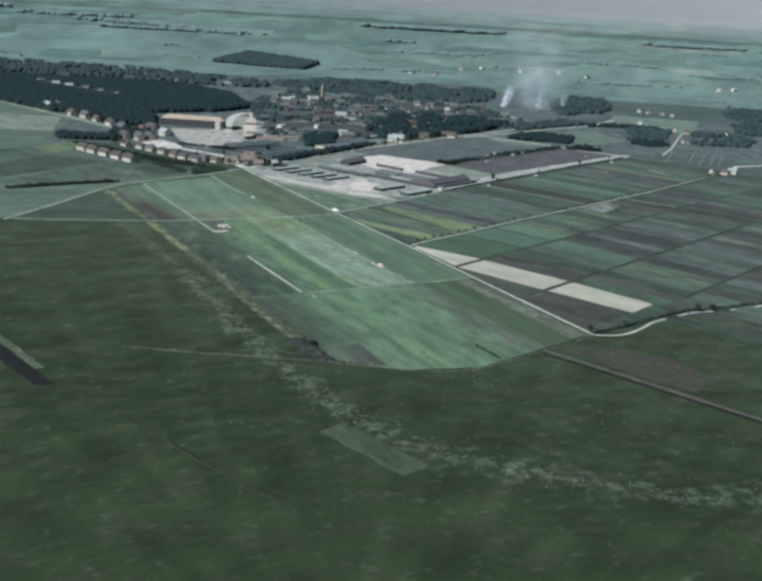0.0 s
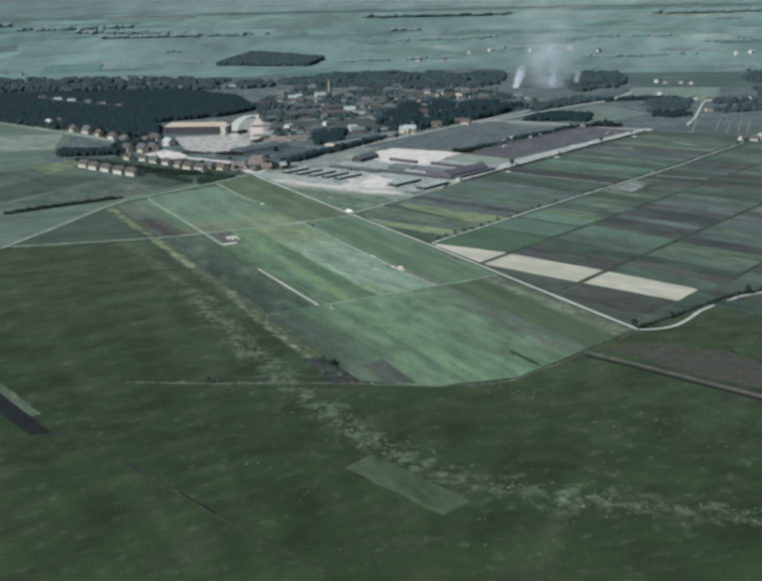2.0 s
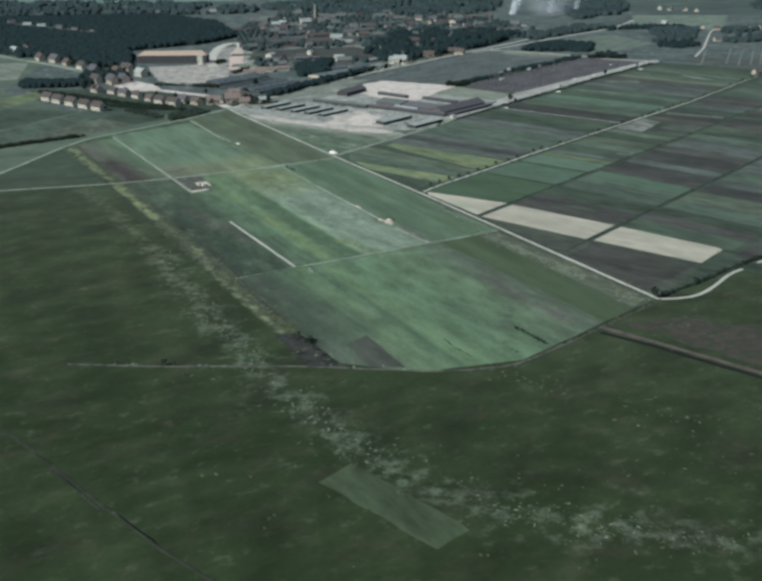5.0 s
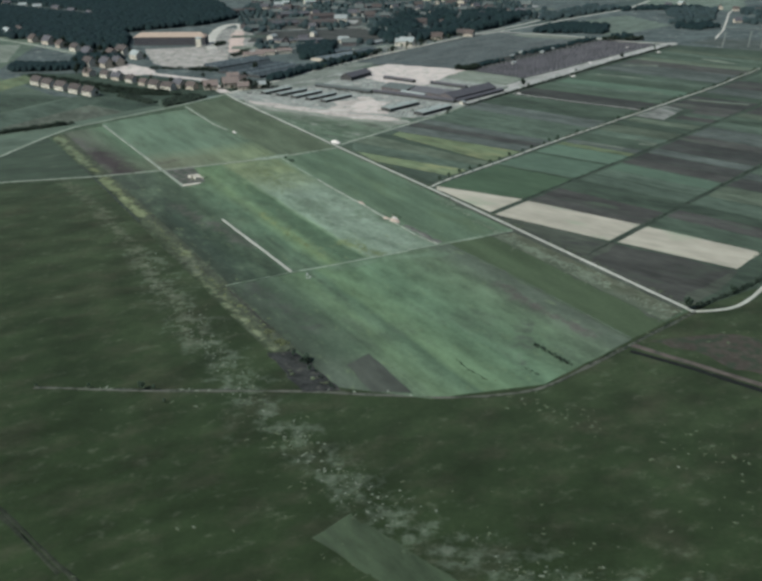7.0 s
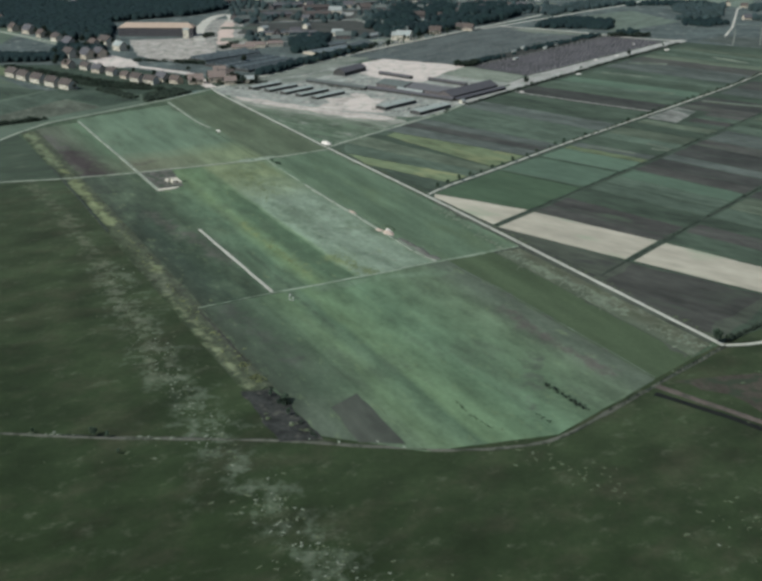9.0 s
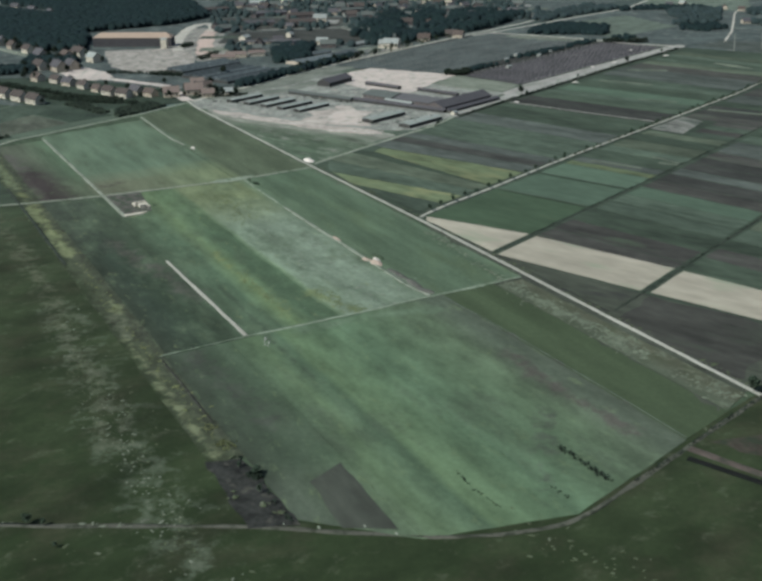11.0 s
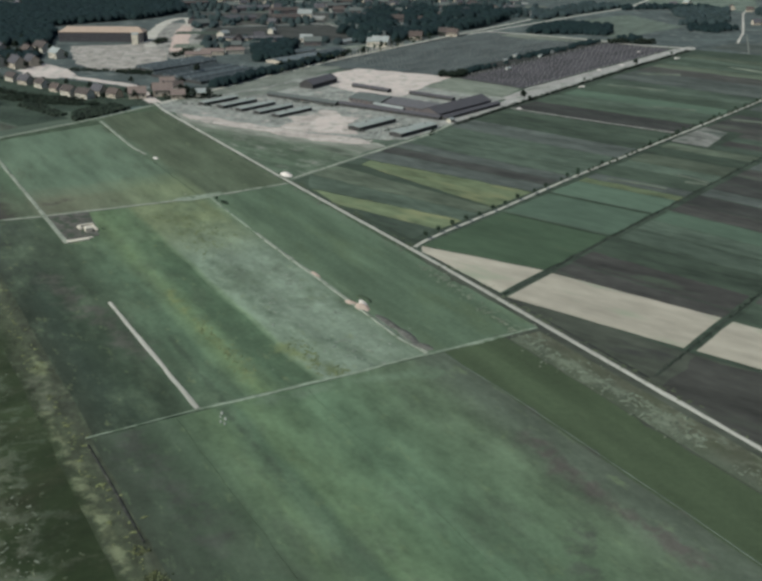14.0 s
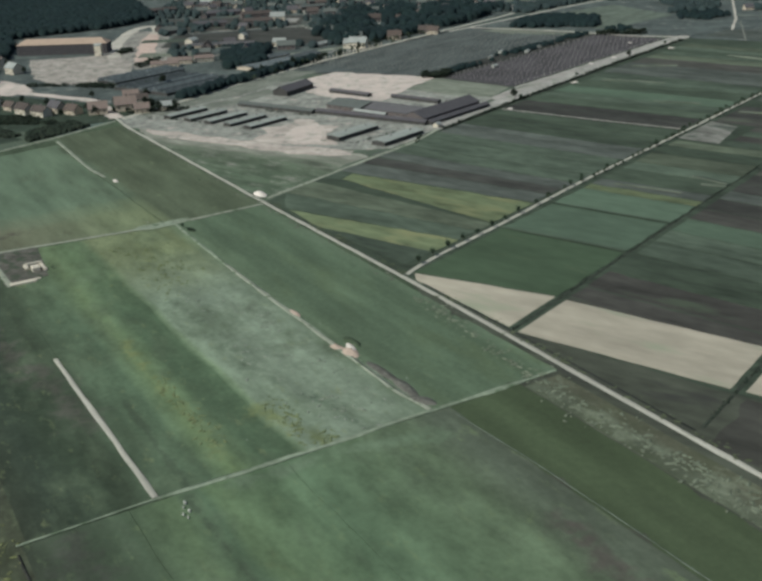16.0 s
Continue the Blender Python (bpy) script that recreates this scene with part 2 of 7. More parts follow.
YEL_STOPS = [(77, (0.098, 0.129, 0.080)), (86, (0.128, 0.151, 0.080)), (138, G_YEL), (144, (0.092, 0.129, 0.071)), (158, (0.084, 0.120, 0.064)), (169, (0.099, 0.134, 0.071)), (180, (0.079, 0.109, 0.063)), (205, (0.051, 0.068, 0.042)), (232, (0.047, 0.058, 0.041)), (256, (0.040, 0.048, 0.034))]
GREY_STOPS = [(77, (0.128, 0.160, 0.112)), (96, (0.149, 0.184, 0.132)), (118, (0.132, 0.163, 0.117)), (138, (0.146, 0.184, 0.128)), (141, (0.129, 0.172, 0.103)), (144, (0.062, 0.092, 0.053)), (158, (0.062, 0.092, 0.054)), (165, (0.092, 0.131, 0.071)), (171, (0.112, 0.154, 0.076)), (176, (0.092, 0.129, 0.070)), (182, (0.073, 0.106, 0.064)), (200, (0.060, 0.084, 0.052)), (212, (0.040, 0.054, 0.034)), (226, (0.033, 0.046, 0.029)), (240, (0.031, 0.042, 0.029)), (256, (0.028, 0.034, 0.023))]
M_MIDDLE = blend("middle_meadow", A0, AV, YEL_STOPS, 60, 270, ANG_A, (0.140, 0.158, 0.078), 0.64, (0.072, 0.094, 0.058), 0.55, fray=4, second=(GREY_STOPS, AU, 60, 150), patch=(9, 0.42), stretch=2.0,
                 bands=(([fa(292, 140), fa(316, 136), fa(338, 129)], 11.0, (0.118, 0.142, 0.066), 0.42), ([fa(296, 114), fa(340, 108)], 7.0, (0.074, 0.098, 0.068), 0.42), ([fa(120, 90), fa(190, 92), fa(250, 98)], 16.0, (0.092, 0.108, 0.078), 0.52), ([fa(140, 132), fa(215, 125), fa(290, 122)], 9.0, (0.082, 0.106, 0.072), 0.48), ([fa(190, 170), fa(335, 170)], 7.0, (0.124, 0.146, 0.066), 0.46), ([fa(255, 190), fa(342, 191)], 3.0, (0.046, 0.062, 0.040), 0.36), ([fa(130, 228), fa(210, 216), fa(262, 209)], 15.0, (0.066, 0.067, 0.053), 0.41)))
SOUTH_STOPS = [(25, (0.050, 0.066, 0.036)), (63, (0.050, 0.066, 0.036)), (66, (0.065, 0.077, 0.055)), (79, (0.069, 0.084, 0.059)), (87, (0.080, 0.100, 0.066)), (97, (0.081, 0.108, 0.065)), (118, (0.079, 0.111, 0.065)), (150, (0.078, 0.116, 0.068)), (184, (0.095, 0.136, 0.073)), (189, (0.060, 0.089, 0.053)), (195, (0.078, 0.112, 0.066)), (201, (0.086, 0.121, 0.066)), (220, (0.056, 0.078, 0.048)), (238, (0.044, 0.059, 0.038)), (258, (0.036, 0.044, 0.030))]
END_STOPS = [q for q in SOUTH_STOPS if q[0] < 200] + [(208, (0.091, 0.127, 0.070)), (226, (0.078, 0.102, 0.064)), (247, (0.066, 0.080, 0.056)), (258, (0.058, 0.068, 0.050))]
M_SOUTH = blend("south_meadow", A0, AV, SOUTH_STOPS, 0, 280, ANG_A, (0.108, 0.138, 0.072), 0.62, (0.060, 0.076, 0.050), 0.57, fray=5, second=(END_STOPS, AU, 478, 508), patch=(12, 0.48), stretch=2.3, mown=0.10,
                bands=(([fa(436, 83), fa(490, 87), fa(540, 82)], 10.0, (0.066, 0.061, 0.051), 0.40), ([fa(347, 176), fa(352, 120), fa(361, 84)], 9.0, (0.098, 0.132, 0.084), 0.38), ([fa(350, 244), fa(400, 238), fa(440, 234)], 16.0, (0.050, 0.056, 0.043), 0.42), ([fa(345, 194), fa(410, 193)], 3.0, (0.050, 0.066, 0.043), 0.36), ([fa(505, 108), fa(560, 150)], 14.0, (0.062, 0.071, 0.053), 0.46)))
M_MEADOW = crop("meadow", (0.062, 0.084, 0.050), ANG_A, fleck=(0.10, 0.125, 0.07), big=40, fine=5)
M_MEADOW_DARK = blend("roadside_meadow", A0, AV, [(0, (0.088, 0.118, 0.076)), (14, N_GRN), (60, N_GRN), (80, (0.090, 0.122, 0.075))], -20, 100, ANG_A, (0.11, 0.14, 0.085), 0.66, (0.070, 0.092, 0.050), 0.58, 10)
M_SCRUB = blend("dry_scrub_ground", A0, AV, [(0, (0.064, 0.068, 0.044)), (12, (0.070, 0.073, 0.049)), (20, (0.076, 0.087, 0.060)), (30, (0.056, 0.069, 0.042))], -10, 40, ANG_A, (0.142, 0.160, 0.112), 0.55, (0.046, 0.055, 0.030), 0.55, fray=8, stretch=1.6, fleck_size=12.0, mown=0.05)
M_BANK = blend("weedy_bank", A0, AV, [(250, (0.050, 0.063, 0.037)), (255, (0.045, 0.052, 0.033)), (259, (0.048, 0.054, 0.035)), (263, (0.054, 0.063, 0.038)), (267, (0.046, 0.054, 0.032)), (270, (0.032, 0.040, 0.022)), (275, (0.028, 0.037, 0.018))], 244, 280, ANG_A, (0.104, 0.114, 0.070), 0.60, (0.036, 0.040, 0.029), 0.54, fray=7, stretch=1.6, fleck_size=5.0, mown=0.0, patch=(7, 0.8),
               bands=(([fa(-215, 266), fa(-64, 265)], 9.0, (0.112, 0.130, 0.074), 0.36), ([fa(-52, 264), fa(-36, 264)], 6.0, (0.125, 0.138, 0.066), 0.40), ([fa(-4, 263), fa(136, 264)], 9.0, (0.138, 0.154, 0.078), 0.34), ([fa(246, 262), fa(266, 262)], 7.0, (0.135, 0.150, 0.078), 0.42), ([fa(270, 265), fa(310, 264)], 9.0, (0.092, 0.100, 0.066), 0.42), ([fa(310, 268), fa(460, 268)], 6.0, (0.122, 0.134, 0.076), 0.44)))
M_CUTTING = surface("wet_black_peat", tones(0.011, 0.012, 0.010, 0.3), big=9, fine=2, rough=0.95, bump=0.1)
M_TRENCH = crop("dark_peat", (0.026, 0.028, 0.025), ANG_A, fleck=(0.07, 0.07, 0.06))
BAND = [(240, 292), (310, 297), (390, 301), (472, 302), (574, 301), (674, 287), (726, 259), (780, 199), (812, 165), (850, 90)]
EDGE = [(-40, 300), (60, 296), (180, 292), (300, 297), (420, 303)]
# stops pale northwards: distance haze and lens falloff put into the heath colour
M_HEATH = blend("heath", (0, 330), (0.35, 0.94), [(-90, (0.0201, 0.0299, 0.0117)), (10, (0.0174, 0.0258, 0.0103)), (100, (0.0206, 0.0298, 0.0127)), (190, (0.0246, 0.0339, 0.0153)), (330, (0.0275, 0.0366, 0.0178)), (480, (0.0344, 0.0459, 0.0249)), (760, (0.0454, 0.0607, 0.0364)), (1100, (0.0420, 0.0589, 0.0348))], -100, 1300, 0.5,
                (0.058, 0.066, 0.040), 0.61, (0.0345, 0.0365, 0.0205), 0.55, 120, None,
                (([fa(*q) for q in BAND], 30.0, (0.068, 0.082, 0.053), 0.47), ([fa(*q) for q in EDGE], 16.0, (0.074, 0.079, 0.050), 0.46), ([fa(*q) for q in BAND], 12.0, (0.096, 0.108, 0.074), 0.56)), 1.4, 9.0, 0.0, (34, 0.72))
M_ROAD = surface("gravel_road", tones(0.365, 0.355, 0.295, 0.18), big=25, fine=1.5, angle=ANG_A, stretch=6, bump=0.1, fleck=(0.26, 0.27, 0.21), fleck_at=0.6)
M_TRACK = surface("grassy_track", tones(0.245, 0.262, 0.202, 0.22), big=18, fine=2, bump=0.1, fleck=(0.11, 0.14, 0.09), fleck_at=0.54)
M_SAND = surface("bare_sand", tones(0.48, 0.415, 0.36, 0.14), big=30, fine=4, bump=0.15, fleck=(0.31, 0.305, 0.255), fleck_at=0.53)
M_CLAYPINK = surface("pink_clay", tones(0.46, 0.355, 0.295, 0.16), big=22, fine=5, bump=0.2, fleck=(0.36, 0.33, 0.28), fleck_at=0.58)
M_RAMP = surface("trodden_chalky_clay", tones(0.40, 0.375, 0.315, 0.2), big=24, fine=5, fleck=(0.25, 0.27, 0.22), fleck_at=0.58)
M_ROUGHCLAY = surface("trodden_dark_clay", tones(0.235, 0.225, 0.195, 0.45), big=20, fine=5, fleck=(0.075, 0.088, 0.068), fleck_at=0.54)
M_CLAYYARD = surface("pale_clay", tones(0.305, 0.278, 0.240, 0.42), big=18, fine=4, bump=0.2, fleck=(0.16, 0.165, 0.135), fleck_at=0.53)
M_TOWN = surface("town_ground", tones(0.074, 0.088, 0.080, 0.45), big=40, fine=8, fleck=(0.19, 0.19, 0.17), fleck_at=0.60, bump=0)
M_SCRUBLAND = surface("scrubby_ground", tones(0.056, 0.072, 0.062, 0.4), big=110, fine=22, angle=0.1, stretch=3.0, fleck=(0.115, 0.130, 0.108), fleck_at=0.60, bump=0)
M_GARDEN = surface("garden_ground", tones(0.038, 0.052, 0.036, 0.35), big=25, fine=4, fleck=(0.09, 0.105, 0.075), fleck_at=0.62)
M_GREENGROUND = surface("dull_pasture", tones(0.080, 0.102, 0.072, 0.3), big=45, fine=6, angle=0.4, stretch=3, fleck=(0.10, 0.12, 0.075), fleck_at=0.62)
M_GLADE = crop("pale_glade_grass", (0.105, 0.126, 0.098), ANG_B, fleck=(0.14, 0.15, 0.12), at=0.62)
M_FALLOWPATH = surface("worn_garden_path", tones(0.16, 0.165, 0.14, 0.25), big=18, fine=3, fleck=(0.09, 0.11, 0.08), fleck_at=0.55)
M_PADDOCK = blend("paddock_grass", B0, BU * 0.991 - BV * 0.132, [(60, (0.066, 0.088, 0.058)), (140, (0.070, 0.092, 0.060)), (172, (0.076, 0.096, 0.064)), (190, (0.110, 0.124, 0.092)), (214, (0.19, 0.19, 0.155))], 50, 260, ACROSS, (0.23, 0.23, 0.19), 0.58, (0.055, 0.072, 0.045), 0.6, fray=34, stretch=2.5, mown=0.05, fleck_size=9.0, patch=(15, 0.7))
M_VERGE = surface("pale_verge", tones(0.285, 0.270, 0.240, 0.36), big=16, fine=4, angle=ANG_B, stretch=7, fleck=(0.155, 0.17, 0.13), fleck_at=0.56)
M_CAMP = surface("trodden_grey_ground", tones(0.225, 0.230, 0.198, 0.45), big=20, fine=5, fleck=(0.36, 0.325, 0.28), fleck_at=0.575)
M_DULLVERGE = surface("dull_verge", tones(0.148, 0.158, 0.128, 0.34), big=26, fine=4, fleck=(0.21, 0.21, 0.18), fleck_at=0.6)
M_SANDMIX = surface("sandy_trodden_ground", tones(0.40, 0.352, 0.302, 0.28), big=22, fine=5, fleck=(0.20, 0.205, 0.172), fleck_at=0.55)
M_BLEACH = surface("bleached_crop", tones(0.135, 0.152, 0.112, 0.35), big=14, fine=3, angle=ACROSS, stretch=4, fleck=(0.082, 0.10, 0.07), fleck_at=0.52)
M_SLATE = surface("slate_roofing", tones(0.088, 0.102, 0.102, 0.35), big=7, fine=2.0, vary=0.3, fleck=(0.21, 0.225, 0.22), fleck_at=0.60)
M_POLEPLOT = crop("weedy_pole_plot", (0.064, 0.073, 0.067), ANG_B, fleck=(0.12, 0.125, 0.11), at=0.62, stretch=3.0, fine=4)
M_DARKPASTURE = surface("dark_pasture", tones(0.044, 0.058, 0.038, 0.3), big=40, fine=6, angle=0.4, stretch=2.5, fleck=(0.075, 0.09, 0.06), fleck_at=0.62)
M_FALLOW = crop("weedy_fallow", (0.068, 0.075, 0.055), ACROSS, fleck=(0.048, 0.05, 0.042), at=0.56)
M_HEATHERSOIL = crop("purplish_fallow", (0.053, 0.053, 0.044), ACROSS, fleck=(0.060, 0.068, 0.050), at=0.58)
M_OLIVESTRIP = blend("olive_meadow", A0, AV, [(25, (0.048, 0.064, 0.034)), (68, (0.050, 0.067, 0.036))], 20, 75, ANG_A, (0.066, 0.084, 0.050), 0.68, (0.043, 0.056, 0.031), 0.58, fray=5, patch=(30, 0.16), mown=0.12)
M_BROWNPLOT = crop("bare_brown_soil", (0.058, 0.063, 0.049), ANG_A, fleck=(0.064, 0.074, 0.054), at=0.56, spread=0.3)
M_DULLBROWN = crop("dull_brown_grass", (0.072, 0.080, 0.058), ANG_A, fleck=(0.05, 0.052, 0.04), at=0.55)
M_SMALLPLOT = crop("short_mown_grass", (0.044, 0.059, 0.032), ANG_A, fleck=(0.036, 0.046, 0.027), at=0.58)
M_PLOT = surface("rubble_strewn_soil", tones(0.092, 0.090, 0.074, 0.4), big=9, fine=2.4, fleck=(0.05, 0.065, 0.042), fleck_at=0.50)
M_PURPLE = crop("purplish_soil", (0.056, 0.052, 0.053), ANG_B, fleck=(0.10, 0.09, 0.095), at=0.62, stretch=3.0, fine=4)
M_BAREHEATH = surface("bare_brown_heath", tones(0.052, 0.045, 0.034, 0.3), big=14, fine=3, fleck=(0.034, 0.042, 0.026), fleck_at=0.47)
M_PINKBANK = surface("bare_reddish_bank", tones(0.088, 0.072, 0.060, 0.3), big=9, fine=2, fleck=(0.05, 0.052, 0.038), fleck_at=0.56)
M_PEATY = surface("peaty_soil", tones(0.030, 0.031, 0.027, 0.55), big=9, fine=2.5, fleck=(0.072, 0.070, 0.056), fleck_at=0.57)
M_DITCH = surface("overgrown_ditch", tones(0.038, 0.046, 0.034, 0.4), big=9, fine=2)
M_DIM = surface("trodden_heath", tones(0.027, 0.031, 0.019, 0.4), big=12, fine=2)
M_GRASSY = surface("overgrown_track", tones(0.195, 0.230, 0.165, 0.3), big=20, fine=3, fleck=(0.100, 0.136, 0.082), fleck_at=0.53)
M_FAINT = surface("faint_track", tones(0.088, 0.088, 0.068, 0.25), big=18, fine=2, bump=0.1, fleck=(0.040, 0.045, 0.03), fleck_at=0.5)
M_YARD = surface("yard_gravel", tones(0.285, 0.278, 0.246, 0.26), big=26, fine=4, bump=0.15, fleck=(0.165, 0.195, 0.145), fleck_at=0.57)

# ---------- ground ----------
def ground():
    radii = [0, 60, 150, 300, 500, 800, 1200, 1700, 2300, 3000, 3500] + [3800 * 1.055 ** i for i in range(45)] + [60000]
    n = 240
    verts = [(HUB.x, HUB.y, 0)]
    for r in radii[1:]:
        for i in range(n):
            t = 2 * math.pi * i / n
            verts.append(land(HUB.x + r * math.cos(t), HUB.y + r * math.sin(t)))
    faces = [(0, 1 + i, 1 + (i + 1) % n) for i in range(n)]
    for k in range(len(radii) - 2):
        a, b = 1 + k * n, 1 + (k + 1) * n
        faces += [(a + i, b + i, b + (i + 1) % n, a + (i + 1) % n) for i in range(n)]
    ob = mesh_ob("ground", verts, faces, M_PASTURE_HAZED, True)
    return tagged(ob, "wide green plain of pasture rising at its rim", "ground", kind="structure")


def sheet(name, fn, pts, material, z, label, category="ground", kind="structure", fray=1.6):
    """A flat sheet with a gently uneven outline."""
    bm = bmesh.new()
    rim = []
    for i, (u, v) in enumerate(pts):
        u2, v2 = pts[(i + 1) % len(pts)]
        steps = max(1, int(math.hypot(u2 - u, v2 - v) / 6))
        for k in range(steps):
            x, y = fn(u + (u2 - u) * k / steps, v + (v2 - v) * k / steps)
            j = noise.noise_vector((x * 0.05, y * 0.05, z)) * (fray if k else 0.3)
            rim.append(bm.verts.new((x + j.x, y + j.y, z)))
    face = bm.faces.new(rim)
    bmesh.ops.triangulate(bm, faces=[face])
    bmesh.ops.recalc_face_normals(bm, faces=bm.faces)
    if sum(f.normal.z for f in bm.faces) < 0:
        bmesh.ops.reverse_faces(bm, faces=bm.faces)
    me = bpy.data.meshes.new(name)
    bm.to_mesh(me)
    bm.free()
    me.materials.append(material)
    return tagged(new(name, me), label, category, kind=kind)


def field(fn, corners, material, label, h=0.35, name="crop_field", group="", rough=0.6, low=0.6):
    """A crop standing on its plot: a low slab with an uneven top and ragged edges; corners go round."""
    (a, b, c, d) = [Vector(p) for p in corners]
    nu = max(2, min(40, int((b - a).length / 7)))
    nv = max(2, min(40, int((d - a).length / 7)))
    verts, faces = [], []
    for i in range(nu + 1):
        for k in range(nv + 1):
            s, t = i / nu, k / nv
            p = (a * (1 - s) + b * s) * (1 - t) + (d * (1 - s) + c * s) * t
            x, y = fn(p.x, p.y)
            j = noise.noise_vector((x * 0.09, y * 0.09, 3.0)) * rough
            edge = i in (0, nu) or k in (0, nv)
            top = h * (0.75 + 0.5 * noise.noise((x * 0.06, y * 0.06, 8.0)))
            verts.append(land(x + j.x, y + j.y, max(0.08, top * (low if edge else 1.0))))
    w = nv + 1
    for i in range(nu):
        for k in range(nv):
            faces.append((i * w + k, (i + 1) * w + k, (i + 1) * w + k + 1, i * w + k + 1))
    ring = [i * w for i in range(nu + 1)] + [nu * w + k for k in range(1, w)] + [i * w + nv for i in range(nu - 1, -1, -1)] + [k for k in range(nv - 1, 0, -1)]
    base = len(verts)
    for q in ring:
        x, y, z = verts[q]
        verts.append((x, y, z - h - 0.3))
    n = len(ring)
    faces += [(ring[i], base + i, base + (i + 1) % n, ring[(i + 1) % n]) for i in range(n)]
    ob = mesh_ob(name, verts, faces, material)
    bm = bmesh.new()
    bm.from_mesh(ob.data)
    bmesh.ops.recalc_face_normals(bm, faces=bm.faces)
    up = [f for f in bm.faces if abs(f.normal.z) > 0.7]
    if sum(f.normal.z for f in up) < 0:
        bmesh.ops.reverse_faces(bm, faces=bm.faces)
    bm.to_mesh(ob.data)
    bm.free()
    return tagged(ob, label, "field", group)


def ribbon(name, fn, pts, width, material, z, label, category="road", wobble=0.35, kind="structure"):
    """A road or track laid along a line, with soft shoulders."""
    line = []
    for (u, v), (u2, v2) in zip(pts, pts[1:]):
        steps = max(1, int(math.hypot(u2 - u, v2 - v) / 8))
        line += [Vector(fn(u + (u2 - u) * k / steps, v + (v2 - v) * k / steps)) for k in range(steps)]
    line.append(Vector(fn(*pts[-1])))
    for _ in range(2):
        line = [line[0]] + [(line[i - 1] + line[i] * 2 + line[i + 1]) / 4 for i in range(1, len(line) - 1)] + [line[-1]]
    verts, faces = [], []
    for i, p in enumerate(line):
        d = (line[min(i + 1, len(line) - 1)] - line[max(i - 1, 0)]).normalized()
        s = Vector((-d.y, d.x))
        for k, (off, dz) in enumerate(((-0.5, -0.08), (-0.4, 0.0), (0.0, 0.06), (0.4, 0.0), (0.5, -0.08))):
            w = width * S * (1 + wobble * noise.noise((p.x * 0.08, p.y * 0.08, k * 7.0 + z * 90)))
            q = p + s * w * off
            verts.append(land(q.x, q.y, z + dz))
    for i in range(len(line) - 1):
        for k in range(4):
            faces.append((i * 5 + k, (i + 1) * 5 + k, (i + 1) * 5 + k + 1, i * 5 + k + 1))
    ob = mesh_ob(name, verts, [f[::-1] for f in faces], material, True)
    return tagged(ob, label, category, kind=kind)


ground()
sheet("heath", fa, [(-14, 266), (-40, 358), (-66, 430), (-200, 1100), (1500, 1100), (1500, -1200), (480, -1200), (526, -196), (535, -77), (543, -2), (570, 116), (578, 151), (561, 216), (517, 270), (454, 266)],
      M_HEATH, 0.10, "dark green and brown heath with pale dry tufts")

sheet("field_verge", fb, [(45, -178), (205, -196), (330, -212), (500, -226), (810, -246), (1030, -250), (1030, 480), (-40, 480), (-190, 330), (-250, 240), (-125, 140), (-18, 0)], M_DARKGREEN, 0.04, "dark grassy ground between the strip fields", "ground")
sheet("meadow_verge", fa, [(-378, -2), (548, -3), (584, 150), (566, 218), (523, 274), (454, 268), (-20, 268), (-228, 278), (-270, 228), (-334, 74)], M_MEADOW, 0.05, "grassy ground between the meadows", "ground")

sheet("village_base", fa, [(-60, 434), (-330, 78), (-380, 40), (-800, 20), (-1250, 60), (-1900, 200), (-1900, 900), (-300, 900)], M_GREENGROUND, 0.03, "dull green ground round the village", "ground")
sheet("camp_lawn", fb, [(222, -512), (330, -502), (396, -512), (384, -482), (300, -474), (222, -494)], M_DULLVERGE, 0.125, "worn green lawn beside the long road", "ground", fray=6.0)
sheet("rough_green", fb, [(49, -172), (182, -534), (150, -600), (420, -600), (1040, -660), (1300, -500), (1060, -180), (500, -200)], M_GREENGROUND, 0.03, "dull green rough ground round the camp", "ground")
sheet("road_shoulder", fb, [(186, -516), (344, -509), (473, -529), (600, -556), (600, -588), (423, -566), (261, -535)], M_DULLVERGE, 0.12, "pale worn shoulder beside the long road", "road", fray=4.0)
sheet("bare_heath", fa, [(566, 58), (610, 42), (650, 29), (690, 14), (680, -20), (620, -30), (580, 10)], M_BAREHEATH, 0.15, "bare brown patch of heath beside the ditch", "ground", fray=10.0)
sheet("wood_floor", fw, [(-2300, 3020), (-1500, 2720), (-1000, 2300), (-640, 2040), (-480, 1880), (300, 1960), (560, 2060), (900, 2240), (1450, 2560), (1560, 3150), (1150, 3260), (700, 3320), (150, 3420), (-760, 3440), (-1500, 3520), (-2300, 3520)], M_SCRUBLAND, 0.045, "dark scrubby ground between woods and houses", "ground", fray=12.0)
sheet("town_ground", fb, [(140, -560), (300, -545), (430, -576), (600, -598), (860, -618), (1460, -677), (1900, -700), (2300, -1500), (1700, -2100), (700, -1800), (330, -1250), (60, -960), (20, -700)], M_TOWN, 0.06, "greyish trodden ground of the town", "ground")
sheet("outskirts_ground", fb, [(975, -600), (1500, -600), (1850, -650), (2100, -250), (1700, 250), (1060, 200), (1010, -235)], M_TOWN, 0.07, "greyish green rough ground beyond the gardens", "ground")
